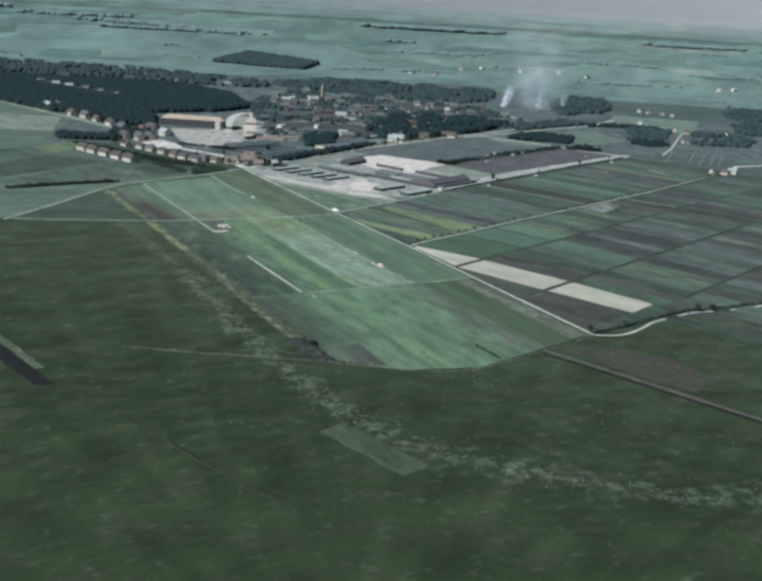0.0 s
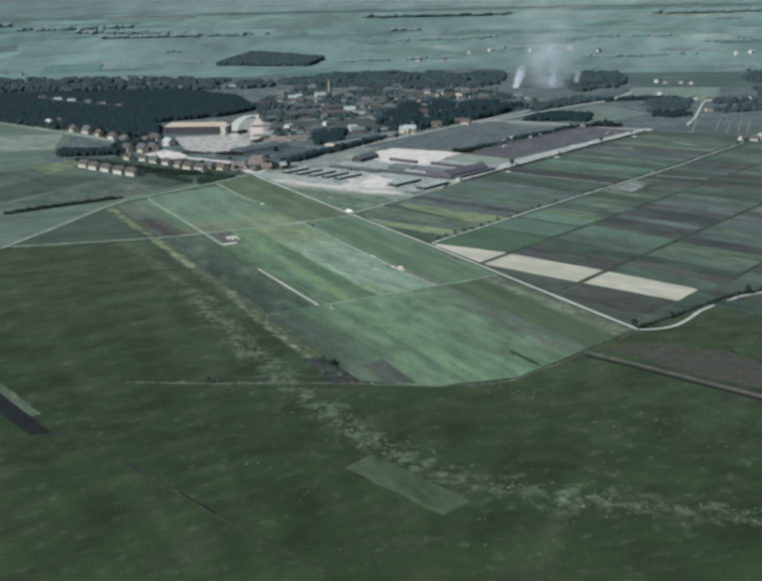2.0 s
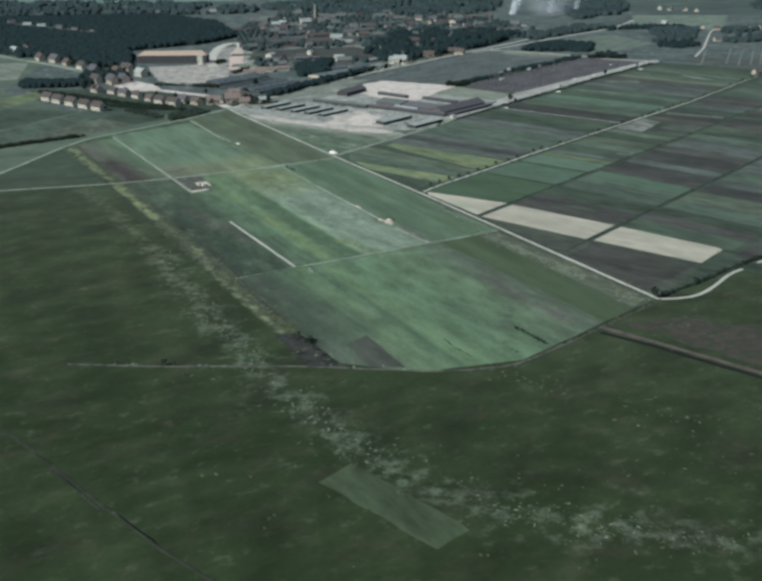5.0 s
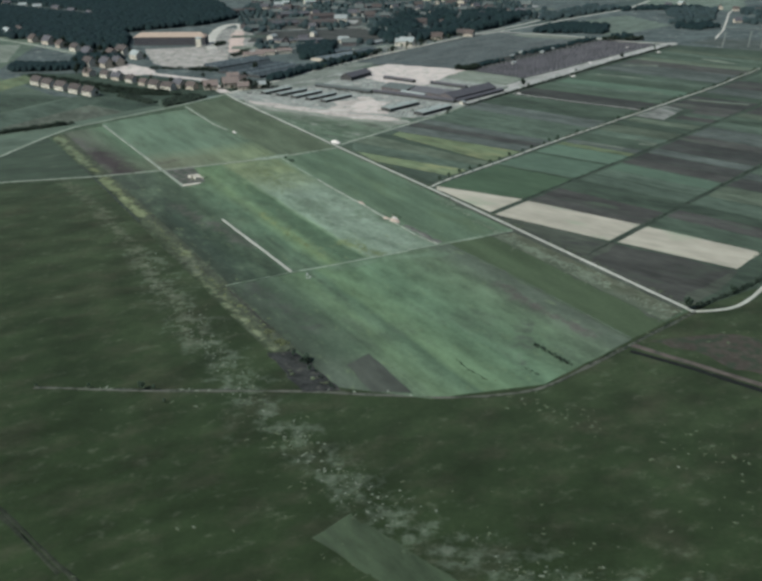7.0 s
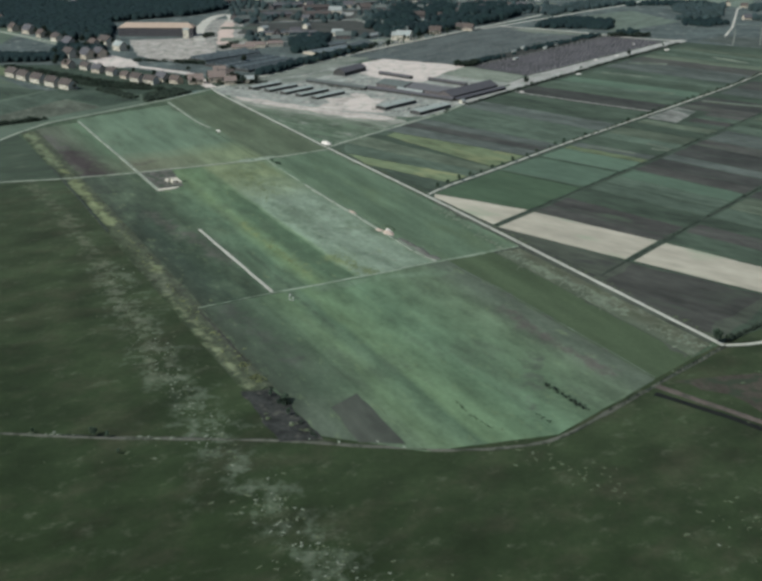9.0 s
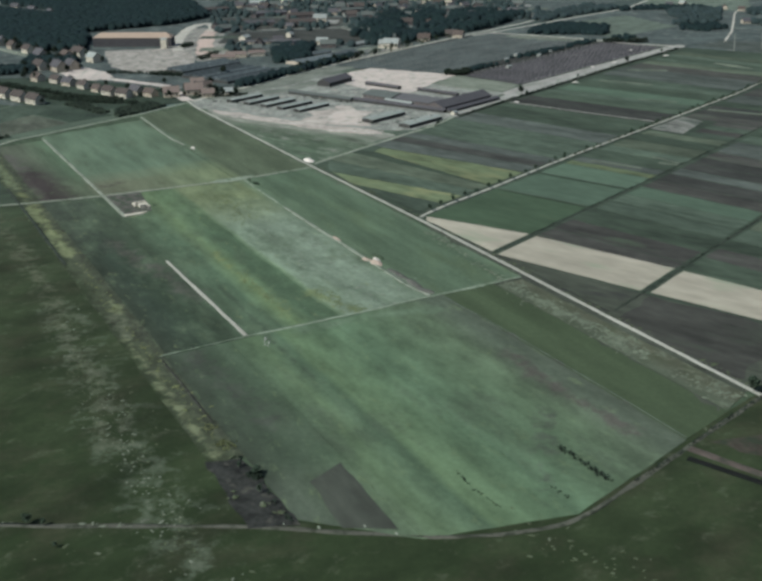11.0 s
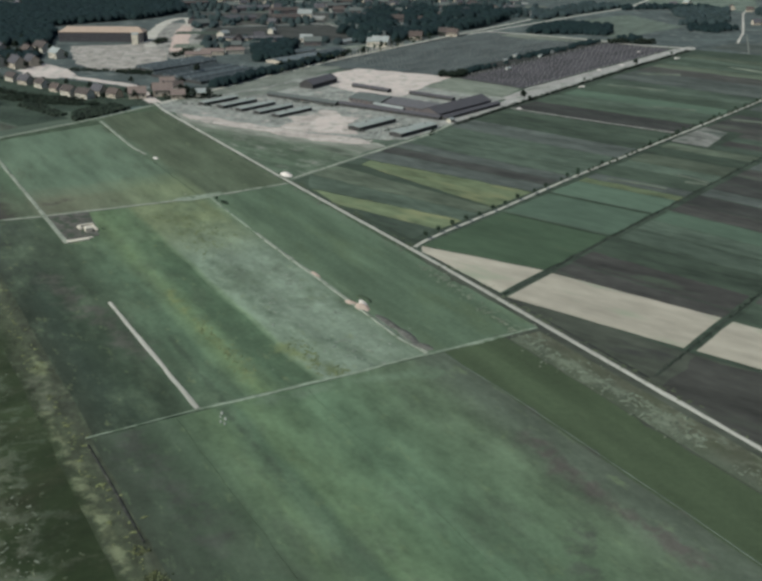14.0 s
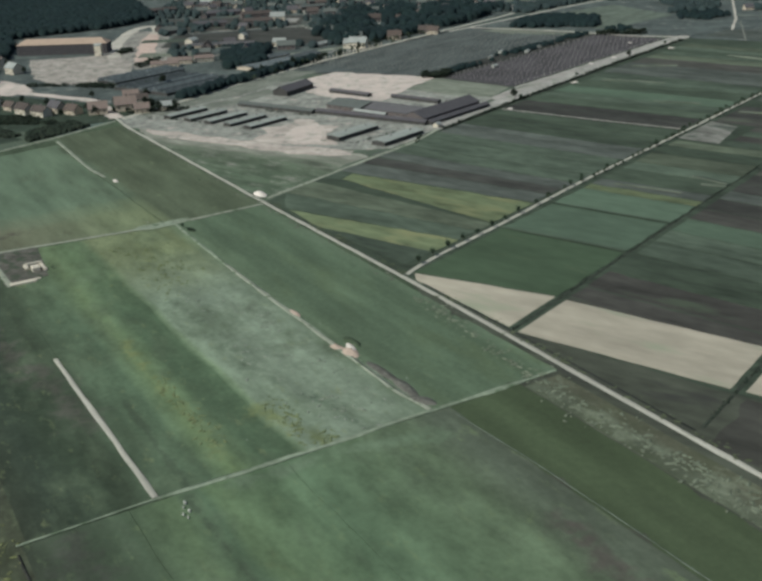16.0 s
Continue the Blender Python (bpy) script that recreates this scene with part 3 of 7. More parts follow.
sheet("village_fields", fa, [(-66, 434), (-222, 286), (-266, 240), (-332, 80), (-375, 84), (-432, 169), (-720, 225), (-860, 250), (-1150, 170), (-1500, 270), (-1700, 700), (-900, 1000), (-300, 800)], M_GREENGROUND, 0.05, "dull green fields beside the village", "ground")
sheet("corner_field", fa, [(-222, 277), (-68, 427), (-42, 358), (-16, 272), (-120, 272)], M_DARKPASTURE, 0.09, "dark dull pasture between two tracks", "field")
sheet("paddock", fb, [(53, -184), (168, -486), (186, -457), (186, -380), (190, -300), (206, -212), (200, -197)], M_PADDOCK, 0.08, "dark green paddock with pale worn streaks", "field", fray=9.0)
sheet("garden_soil", fb, [(495, -597), (548, -258), (995, -266), (985, -612)], M_SOIL, 0.05, "dark soil around the garden plots", "ground")
sheet("road_verge", fb, [(465, -216), (476, -246), (552, -256), (992, -259), (1032, -254), (1030, -238), (800, -231)], M_VERGE, 0.11, "wide pale verge of the camp road", "road", "structure")
sheet("village_gardens", fa, [(-720, 225), (-650, 95), (-500, 0), (-395, -70), (-372, 10), (-375, 84), (-432, 169), (-607, 236)], M_GARDEN, 0.11, "dark green gardens between the village houses", "ground")
sheet("clearing", fw, [(640, 2430), (850, 2350), (980, 2715), (725, 2745)], M_GLADE, 0.12, "pale green clearing between dark woods", "field", fray=8.0)
sheet("road_grass", fw, [(258, 1988), (300, 2008), (398, 1945), (447, 1905), (394, 1888), (290, 1940)], M_PALE, 0.17, "pale dry grass along the garden road", "ground", fray=5.0)
sheet("pale_grass", fb, [(556, -374), (546, -262), (482, -246), (470, -288), (474, -360)], M_PALE, 0.16, "pale dry grass beside the sand", "yard")

# ---------- strip fields beside the avenue ----------
KIND = {"g": (M_GREEN, "green strip of young crop between narrow furrows"), "d": (M_DARKGREEN, "dark green strip of root crop"), "t": (M_TEAL, "bright bluish green strip of young grain"),
        "u": (M_DULL, "dull grey green strip of stubble and grass"), "o": (M_OLIVE, "olive green strip of ripening crop"), "y": (M_YELLOW, "yellow green strip of flowering crop"),
        "s": (M_SOIL, "dark grey strip of freshly ploughed soil"), "b": (M_BROWN, "brownish fallow strip with weeds"), "p": (M_PALE, "pale green strip of dry grass"), "n": (M_TAN, "pale tan field of ripe grain")}


KIN = {"g": "dug", "d": "gbo", "u": "gbu", "o": "gdo", "b": "sdu", "s": "sb", "p": "u", "y": "y", "t": "t"}      # what grows beside what
rs = random.Random(7)


def lots(bounds, kinds):
    """Splits wide strips into the narrow lots of which they are made."""
    out = []
    for (u0, u1), k in zip(zip(bounds, bounds[1:]), kinds):
        n = 1 if k in "typ" else max(1, int((u1 - u0) / 21))
        cuts = [u0] + sorted(u0 + (u1 - u0) * (i + rs.uniform(-0.25, 0.25)) / n for i in range(1, n)) + [u1]
        out += [((a, b), k if rs.random() < 0.6 else rs.choice(KIN[k])) for a, b in zip(cuts, cuts[1:])]
    return out


def strips(v0, v1, bounds, kinds, skew=0.0, gap=0.7):
    for (u0, u1), k in lots(bounds, kinds):
        m, label = KIND[k]
        field(fb, [(u0 + gap, v0), (u1 - gap, v0), (u1 - gap + skew, v1), (u0 + gap + skew, v1)], m, label, h=0.15 if k in "sb" else 0.4, group="strip fields", rough=1.3)


# between the camp road and the avenue
for quad, kind in (([(19, -70), (27, -98), (30, -7), (1, -7)], "g"), ([(27, -100), (46, -150), (58, -6), (30, -6)], "y"), ([(49, -155), (78, -183), (80, -6), (59, -6)], "g"),
                   ([(79, -187), (116, -190), (100, -6), (81, -6)], "o"), ([(118, -191), (150, -192), (149, -176), (132, -172)], "g"), ([(133, -170), (150, -174), (157, -6), (101, -6)], "y"),
                   ([(152, -192), (180, -194), (182, -7), (159, -7)], "u"), ([(181, -194), (203, -195), (206, -7), (183, -7)], "s")):
    field(fb, quad, *KIND[kind], group="strip fields", rough=1.8)
strips(-200, -6, [206, 254, 312, 356, 431], "ugud", skew=-6)
strips(-206, -8, [436, 490, 550, 590, 654], "sgtd")
strips(-214, -10, [655, 690, 720, 770, 815, 850, 925, 985], "gpudogd", skew=-10)
# between the avenue and the first ditch
field(fb, [(-17, 14), (-8, 7), (6, 96), (-45, 96)], *KIND["n"], group="grain fields")
field(fb, [(-6.6, 6), (94.3, 6), (94.3, 96), (7.6, 96)], M_DEEPGREEN, "smooth deep green strip of young crop", group="strip fields", rough=1.0)
strips(6, 96, [95, 164, 212, 226, 245, 306, 342, 395], "ttypdoo")
strips(48, 96, [396, 440, 482], "du")
strips(6, 96, [483, 540, 602, 655, 720, 800, 880, 960], "sbubgdu")
# between the two ditches
field(fb, [(-48, 103), (5, 103), (5, 216), (-48, 216)], *KIND["n"], group="grain fields")
strips(103, 216, [6, 60, 97, 152, 182, 240, 262, 315, 345, 400, 436, 500, 560, 640, 720, 800], "bdgtsussugdsbgd", skew=-10)
# beyond the second ditch
field(fb, [(-47, 223), (4, 223), (4, 322), (-46, 322)], *KIND["n"], group="grain fields")
strips(223, 330, [5, 88, 122, 165, 200, 225, 270, 340, 400, 470, 540], "bgobpgudsg", skew=-8)
strips(336, 470, [-40, 30, 90, 150, 190, 260, 330, 400, 480], "bgdubsgo", skew=-8)
# wedge between the main road and the grain
sheet("fallow_wedge", fb, [(-19, 10), (-48, 100), (-52, 222), (-50, 325), (-95, 330), (-190, 322), (-230, 240), (-118, 140)], M_FALLOW, 0.12, "brown green fallow wedge beside the road", "field")

sheet("fallow_soil", fb, [(-54, 226), (-50, 322), (-134, 316), (-114, 262), (-102, 228)], M_HEATHERSOIL, 0.16, "purplish brown fallow soil beside the road", "field", fray=5.0)
# ---------- meadows beside the main road ----------
def meadow(u0, u1, v0, v1, m, label, h=0.3, du=0.0):
    field(fa, [(u0, v0), (u1, v0), (u1 + du, v1), (u0 + du, v1)], m, label, h, "meadow", "meadow strips", 0.9)


field(fa, [(-345, 4), (0.5, 4), (5.5, 80.5), (-330, 80.5)], M_NORTH, "dark green mown meadow strip beside the road", 0.3, "meadow", "meadow strips", 0.9)
field(fa, [(-300, 81.5), (5.5, 81.5), (-4.5, 202), (-270, 202)], M_NORTH, "bluish green meadow turning yellow and brown towards the track", 0.3, "meadow", "meadow strips", 0.9)
field(fa, [(-252, 204), (-4.5, 204), (-14, 254), (-240, 254)], M_NORTH, "green and brownish narrow meadow strip", 0.3, "meadow", "meadow strips", 0.9)
meadow(-232, 150, 254, 273, M_BANK, "weedy yellow green bank along the meadow's edge", 0.45)
meadow(150, 468, 254, 273, M_BANK, "weedy yellow green bank along the meadow's edge")
field(fa, [(4, 3), (342, 3), (342, 76), (9.5, 76)], M_MEADOW_DARK, "dark green mown meadow strip beside the road", 0.3, "meadow", "meadow strips", 0.9)
field(fa, [(9.5, 76.4), (342, 76.4), (342, 203.8), (0, 203.8)], M_MIDDLE, "rough meadow in soft yellow, grey and green strips", 0.3, "meadow", "meadow strips", 0.9)
field(fa, [(0, 204.0), (342, 204.0), (342, 254), (-8, 254)], M_MIDDLE, "dark green mottled meadow strip", 0.3, "meadow", "meadow strips", 0.9)
field(fa, [(342.3, 27), (549, 27), (559, 65), (342.3, 67)], M_OLIVESTRIP, "dark olive meadow strip beside the road", 0.3, "meadow", "meadow strips")
field(fa, [(347, 6), (540, 4), (548, 26), (347, 26)], M_SCRUB, "pale mottled scrubby strip along the road", 0.5, "meadow", "meadow strips")
field(fa, [(342.3, 67.2), (559.5, 65.2), (582, 150), (342.3, 150)], M_SOUTH, "wide green meadow of soft streaks", 0.3, "meadow", "meadow strips", 0.9, 1.0)
field(fa, [(342.3, 150.2), (582, 150.2), (565, 216), (342.3, 216)], M_SOUTH, "wide green meadow of soft streaks", 0.3, "meadow", "meadow strips", 0.9, 1.0)
field(fa, [(342.3, 216.2), (565, 216.2), (526, 256), (342.3, 256)], M_SOUTH, "wide green meadow of soft streaks", 0.3, "meadow", "meadow strips", 0.9, 1.0)
field(fa, [(463, 274), (470, 258), (532, 256), (522, 275)], M_PEATY, "dark peaty corner with bushes", 0.6, "meadow", "meadow strips", 3.2)

sheet("worn_crossing", fa, [(1, 62), (10, 68), (13, 90), (6, 108), (-1, 98), (0, 80)], M_GRASSY, 0.52, "worn grass where path and track meet", "ground", fray=3.0)
field(fa, [(495, 219), (503, 238), (541, 242), (554, 222)], M_BROWNPLOT, "small bare purplish brown plot in the meadow's end", 0.6, "soil_plot", "", 1.2)
# ---------- roads and tracks ----------
ribbon("main_road", fa, [(-385, -3), (-342, 1), (0, 0), (210, -3), (405, -2), (545, -2)], 3.2, M_ROAD, 0.20, "pale straight gravel road with grass verges")
ribbon("road_bend", fa, [(545, -3), (553, -15), (555, -28), (545, -60), (532, -85), (519, -152), (526, -200), (520, -420)], 3.1, M_ROAD, 0.18, "pale gravel road curving past the hedge")
ribbon("cross_track", fa, [(-60, 420), (-40, 358), (-14, 272), (-3, 207), (8, 83), (2, 3)], 3.5, M_TRACK, 0.50, "grassy cart track across the meadows", "track")
ribbon("camp_track", fb, [(57, -184), (204, -193), (266, -196), (321, -207)], 4.2, M_TRACK, 0.34, "pale cart track towards the camp", "track")
ribbon("meadow_track", fa, [(342, 258), (341.5, 230), (341, 204)], 1.3, M_GRASSY, 0.44, "faint grassy track across the meadows", "track", 1.2)
ribbon("meadow_track", fa, [(341, 204), (343, 132), (342, 78), (343, 4)], 2.5, M_GRASSY, 0.44, "faint grassy track across the meadows", "track", 1.0)
ribbon("white_strip", fa, [(189, 205.5), (340, 204.5)], 2.4, M_ROAD, 0.56, "pale bare strip of gravel in the meadow", "track", 0.5)
ribbon("meadow_path", fa, [(-258, 203), (69, 202.5)], 3.2, M_TRACK, 0.54, "pale straight path in the meadow", "path")
ribbon("short_path", fa, [(-315, 78), (-187, 82), (-150, 79)], 3.2, M_TRACK, 0.53, "pale short path in the meadow", "path")
ribbon("boundary_path", fa, [(112, 78.5), (180, 79), (262, 79), (320, 79.5), (341, 76)], 2.4, M_TRACK, 0.51, "faint pale boundary path between meadows", "path", 1.1)
ribbon("boundary_path", fa, [(2, 75), (60, 77), (112, 78.5)], 2.2, M_GRASSY, 0.51, "faint grassy boundary path between meadows", "path", 1.1)
ribbon("strip_edge", fa, [(350, 69), (397, 65.5), (460, 64.5), (515, 63.8), (558, 64)], 0.6, M_GLADE, 0.42, "faint pale edge between two meadow strips", "path", 1.4)
ribbon("village_road", fa, [(-60, 432), (-150, 345), (-225, 280), (-266, 236), (-330, 78), (-372, 2)], 4.0, M_TRACK, 0.24, "pale unpaved road into the village")
ribbon("end_track", fa, [(440, 410), (476, 354), (520, 277), (549, 236), (570, 205), (582, 178), (586, 151), (577, 117), (546, -2)], 2.6, M_FAINT, 0.16, "worn curved track along the meadow's end", "track", 0.9)
ribbon("avenue_track", fb, [(-13, 4), (-4, 1.5), (30, 0), (103, 0), (230, -3.5), (425, -2.5), (656, -3), (984, -20)], 3.0, M_ROAD, 0.23, "pale cart track lined with small trees", "track")
ribbon("field_path", fb, [(433, -203), (434, -100), (438, -5)], 3.4, M_VERGE, 0.6, "pale straight field path", "path")
for pts in ([(-50, 99.5), (220, 97), (480, 96), (760, 95)], [(-90, 219.5), (120, 219.5), (500, 219.5)], [(60, 333), (480, 333)]):
    ribbon("field_ditch", fb, pts, 2.0, M_DITCH, 0.14, "dark overgrown ditch between the fields", "ditch")
ribbon("hedge_ditch", fb, [(322, -203), (480, -213), (793, -229), (990, -234)], 5.0, M_TRENCH, 0.13, "dark ditch along the camp road", "ditch")
ribbon("bank_ditch", fa, [(-70, 272), (40, 271), (160, 271)], 2.6, M_DITCH, 0.5, "dark overgrown ditch along the weedy bank", "ditch", 0.6)
ribbon("bank_ditch", fa, [(348, 258.5), (390, 258), (430, 258)], 0.9, M_PEATY, 0.5, "dark overgrown ditch along the meadow's edge", "ditch", 1.2)
ribbon("road_ditch", fa, [(210, -7), (330, -7.5), (420, -7.5)], 1.6, M_TRENCH, 0.14, "dark narrow ditch beside the main road", "ditch")
# dark green ribbons put the shade of two furrows into colour
for u in (96, 164.5):
    ribbon("furrow", fb, [(u, 5), (u + 1, 96)], 3.6, M_DARKGREEN, 0.62, "dark furrow line between two crops, shade in its colour", "furrow")
ribbon("camp_road", fb, [(321, -212), (485, -226), (805, -243), (1021, -246)], 20, M_YARD, 0.15, "wide pale gravel road along the camp")
ribbon("long_road", fb, [(190, -528), (261, -540), (423, -571), (584, -592), (853, -614), (1124, -632), (1460, -673)], 8, M_ROAD, 0.22, "long pale road lined with trees")
ribbon("top_road", fb, [(975, -600), (985, -541), (1001, -423), (995, -321), (1021, -238)], 9, M_RAMP, 0.19, "pale gravel road behind the gardens")
for (u, v), (u2, v2), w in (((235, 22), (237, 75), 5.0), ((268, 78), (272, 97), 5.0), ((638, -188), (651, -116), 9.0), ((880, -124), (858, -60), 12.0), ((538, 11), (554, 88), 10.0), ((286, 64), (278, 95), 5.0), ((548, -84), (558, -37), 6.0), ((742, -200), (770, -150), 9.0)):
    ribbon("dry_streak", fb, [(u, v), ((u + u2) / 2 + 1.5, (v + v2) / 2), (u2, v2)], w, M_BLEACH, 0.66, "bleached streak of dry grass among the crops", "grass", 1.1)
field(fb, [(404, 3), (486, 3), (474, 33), (400, 42)], M_GREYPATCH, "pale grey gravel plot beside the avenue", 0.2, "gravel_plot")

# ---------- helpers for things ----------
def part(name, data, material, parent, label=""):
    """Links a bmesh or a mesh as one part under a thing or a part."""
    if isinstance(data, bmesh.types.BMesh):
        me = bpy.data.meshes.new(name)
        data.to_mesh(me)
        data.free()
    else:
        me = data
    if not me.materials:
        me.materials.append(material)
    ob = new(name, me)
    ob.parent = parent
    return tagged(ob, label)


def thing(name, m, label, category, group=""):
    ob = new(name)
    ob.empty_display_size = 1.0
    ob.matrix_basis = m
    return tagged(ob, label, category, group)


def box(bm, x0, x1, y0, y1, z0, z1):
    v = [bm.verts.new(p) for p in ((x0, y0, z0), (x1, y0, z0), (x1, y1, z0), (x0, y1, z0), (x0, y0, z1), (x1, y0, z1), (x1, y1, z1), (x0, y1, z1))]
    for f in ((3, 2, 1, 0), (4, 5, 6, 7), (0, 1, 5, 4), (1, 2, 6, 5), (2, 3, 7, 6), (3, 0, 4, 7)):
        bm.faces.new([v[i] for i in f])
    return v


def at(fn, u, v, ang=0.0, z=0.0):
    x, y = fn(u, v)
    return Matrix.Translation(land(x, y, z)) @ Matrix.Rotation(ang, 4, "Z")


def quad_cloud(name, centres, sizes, material, seed=1, lean=0.45):
    """Joined small leafy faces, one for each centre, turned at random."""
    rng = np.random.default_rng(seed)
    c = np.asarray(centres, float)
    n = len(c)
    a = rng.normal(size=(n, 3))
    a[:, 2] += lean * np.sign(a[:, 2] + 1e-9)
    a /= np.linalg.norm(a, axis=1)[:, None]
    h = np.cross(a, rng.normal(size=(n, 3)))
    h /= np.linalg.norm(h, axis=1)[:, None]
    k = np.cross(a, h)
    s = np.asarray(sizes, float)[:, None]
    j = rng.uniform(0.6, 1.25, (n, 4, 1))
    corners = np.stack([-h - k * 0.8, h * 0.9 - k, h + k * 0.7, -h * 0.8 + k], 1) * j * s[:, None] * 0.5 + c[:, None]
    me = bpy.data.meshes.new(name)
    me.vertices.add(n * 4)
    me.vertices.foreach_set("co", corners.reshape(-1).astype(np.float32))
    me.loops.add(n * 4)
    me.loops.foreach_set("vertex_index", np.arange(n * 4, dtype=np.int32))
    me.polygons.add(n)
    me.polygons.foreach_set("loop_start", np.arange(0, n * 4, 4, dtype=np.int32))
    me.update(calc_edges=True)
    me.materials.append(material)
    return me


def crown_domes(name, centres, radii, heights, material, seed=1):
    """Many lumpy tree crowns joined into one canopy: each a ragged dome of three rings."""
    rng = np.random.default_rng(seed)
    c, r, h = np.asarray(centres, float), np.asarray(radii, float), np.asarray(heights, float)
    n, k = len(c), 9
    rings = []
    for out, up in ((0.94, 0.10), (1.0, 0.48), (0.70, 0.84)):
        a = np.linspace(0, 2 * np.pi, k, endpoint=False) + rng.uniform(0, 1, (n, 1))
        q = rng.uniform(0.75, 1.22, (n, k)) * out * r[:, None]
        z = c[:, 2:3] + h[:, None] * up * rng.uniform(0.85, 1.15, (n, k))
        rings.append(np.stack([c[:, :1] + np.cos(a) * q, c[:, 1:2] + np.sin(a) * q, z], 2))
    top = np.stack([c[:, 0], c[:, 1], c[:, 2] + h], 1)[:, None]
    verts = np.concatenate(rings + [top], 1)
    w = verts.shape[1]
    i = np.arange(k)
    j = (i + 1) % k
    quads = np.concatenate([np.stack([m * k + i, m * k + j, (m + 1) * k + j, (m + 1) * k + i], 1) for m in range(2)])
    tris = np.stack([2 * k + i, 2 * k + j, np.full(k, 3 * k)], 1)
    base = (np.arange(n) * w)[:, None, None]
    loops = np.concatenate([(quads[None] + base).reshape(n, -1), (tris[None] + base).reshape(n, -1)], 1).reshape(-1)
    sizes = np.tile(np.concatenate([np.full(len(quads), 4), np.full(len(tris), 3)]), n)
    starts = np.concatenate([[0], np.cumsum(sizes)[:-1]])
    me = bpy.data.meshes.new(name)
    me.vertices.add(n * w)
    me.vertices.foreach_set("co", verts.reshape(-1).astype(np.float32))
    me.loops.add(len(loops))
    me.loops.foreach_set("vertex_index", loops.astype(np.int32))
    me.polygons.add(len(sizes))
    me.polygons.foreach_set("loop_start", starts.astype(np.int32))
    me.polygons.foreach_set("use_smooth", [True] * len(sizes))
    me.update(calc_edges=True)
    me.materials.append(material)
    return me


def foliage(name, tone, spread=0.45):
    """Leaves: each leafy face its own shade."""
    m = bpy.data.materials.new(name)
    m.use_nodes = True
    n, l = m.node_tree.nodes, m.node_tree.links
    b = n["Principled BSDF"]
    b.inputs["Roughness"].default_value = 0.8
    b.inputs["Specular IOR Level"].default_value = 0.2
    geo, rng, hsv, tex, mul = (n.new("ShaderNode" + k) for k in ("NewGeometry", "MapRange", "HueSaturation", "TexNoise", "Math"))
    rng.inputs[3].default_value, rng.inputs[4].default_value = 1 - spread, 1 + spread
    l.new(geo.outputs["Random Per Island"], rng.inputs[0])
    tex.inputs["Scale"].default_value = 0.05
    l.new(geo.outputs["Position"], tex.inputs["Vector"])
    mul.operation = "MULTIPLY_ADD"
    mul.inputs[1].default_value, mul.inputs[2].default_value = 0.12, 0.44
    l.new(tex.outputs["Fac"], mul.inputs[0])
    l.new(mul.outputs[0], hsv.inputs["Hue"])
    l.new(rng.outputs[0], hsv.inputs["Value"])
    hsv.inputs["Color"].default_value = (*tone, 1)
    l.new(hsv.outputs[0], b.inputs["Base Color"])
    soft, lift = n.new("ShaderNodeVectorMath"), n.new("ShaderNodeVectorMath")
    soft.operation, lift.operation = "MULTIPLY_ADD", "NORMALIZE"
    soft.inputs[1].default_value, soft.inputs[2].default_value = (0.3, 0.3, 0.3), (-0.12, -0.1, 0.6)
    l.new(geo.outputs["Normal"], soft.inputs[0])
    l.new(soft.outputs[0], lift.inputs[0])
    l.new(lift.outputs[0], b.inputs["Normal"])
    thin, both = n.new("ShaderNodeBsdfTranslucent"), n.new("ShaderNodeMixShader")
    both.inputs[0].default_value = 0.42
    l.new(hsv.outputs[0], thin.inputs[0])
    l.new(b.outputs[0], both.inputs[1])
    l.new(thin.outputs[0], both.inputs[2])
    l.new(both.outputs[0], n["Material Output"].inputs["Surface"])
    return m


def plain(name, rgb, rough=0.8, spread=0.12, fine=0.8, big=5.0, vary=0.08, fleck=None):
    return surface(name, tones(*rgb, spread), big=big, fine=fine, rough=rough, bump=0.15, vary=vary, fleck=fleck)


M_LEAF = foliage("broad_leaves", (0.062, 0.088, 0.058))
M_LEAF_DARK = foliage("forest_leaves", (0.0188, 0.0355, 0.0355), 0.18)
M_LEAF_HEDGE = foliage("hedge_leaves", (0.030, 0.042, 0.028))
# leaves of the farther woods, with bluish distance haze put into their colour
M_LEAF_FAR_HAZED = foliage("hazed_far_leaves", (0.049, 0.071, 0.070), 0.24)
# leaves on the far plain, paled much further by haze in the colour
M_LEAF_PLAIN_HAZED = foliage("hazed_distant_leaves", (0.195, 0.250, 0.236), 0.10)
M_BARK = plain("bark", (0.085, 0.070, 0.055))
M_PLASTER = plain("white_plaster", (0.50, 0.455, 0.365), fleck=(0.34, 0.30, 0.24))
M_CREAM = plain("cream_plaster", (0.42, 0.365, 0.285), fleck=(0.30, 0.25, 0.19))
M_TILE_RED = plain("weathered_red_tiles", (0.072, 0.060, 0.053), fleck=(0.055, 0.048, 0.044))
M_TILE_TAN = plain("tan_tiles", (0.175, 0.138, 0.118), fleck=(0.125, 0.105, 0.092))
M_TILE_DARK = plain("dark_tarred_roofing", (0.084, 0.080, 0.083), fleck=(0.12, 0.115, 0.115))
M_TILE_GREY = plain("grey_roofing", (0.26, 0.275, 0.255), fleck=(0.19, 0.20, 0.19))
M_BRICK = plain("sooty_brick", (0.120, 0.105, 0.100), fleck=(0.20, 0.17, 0.15))
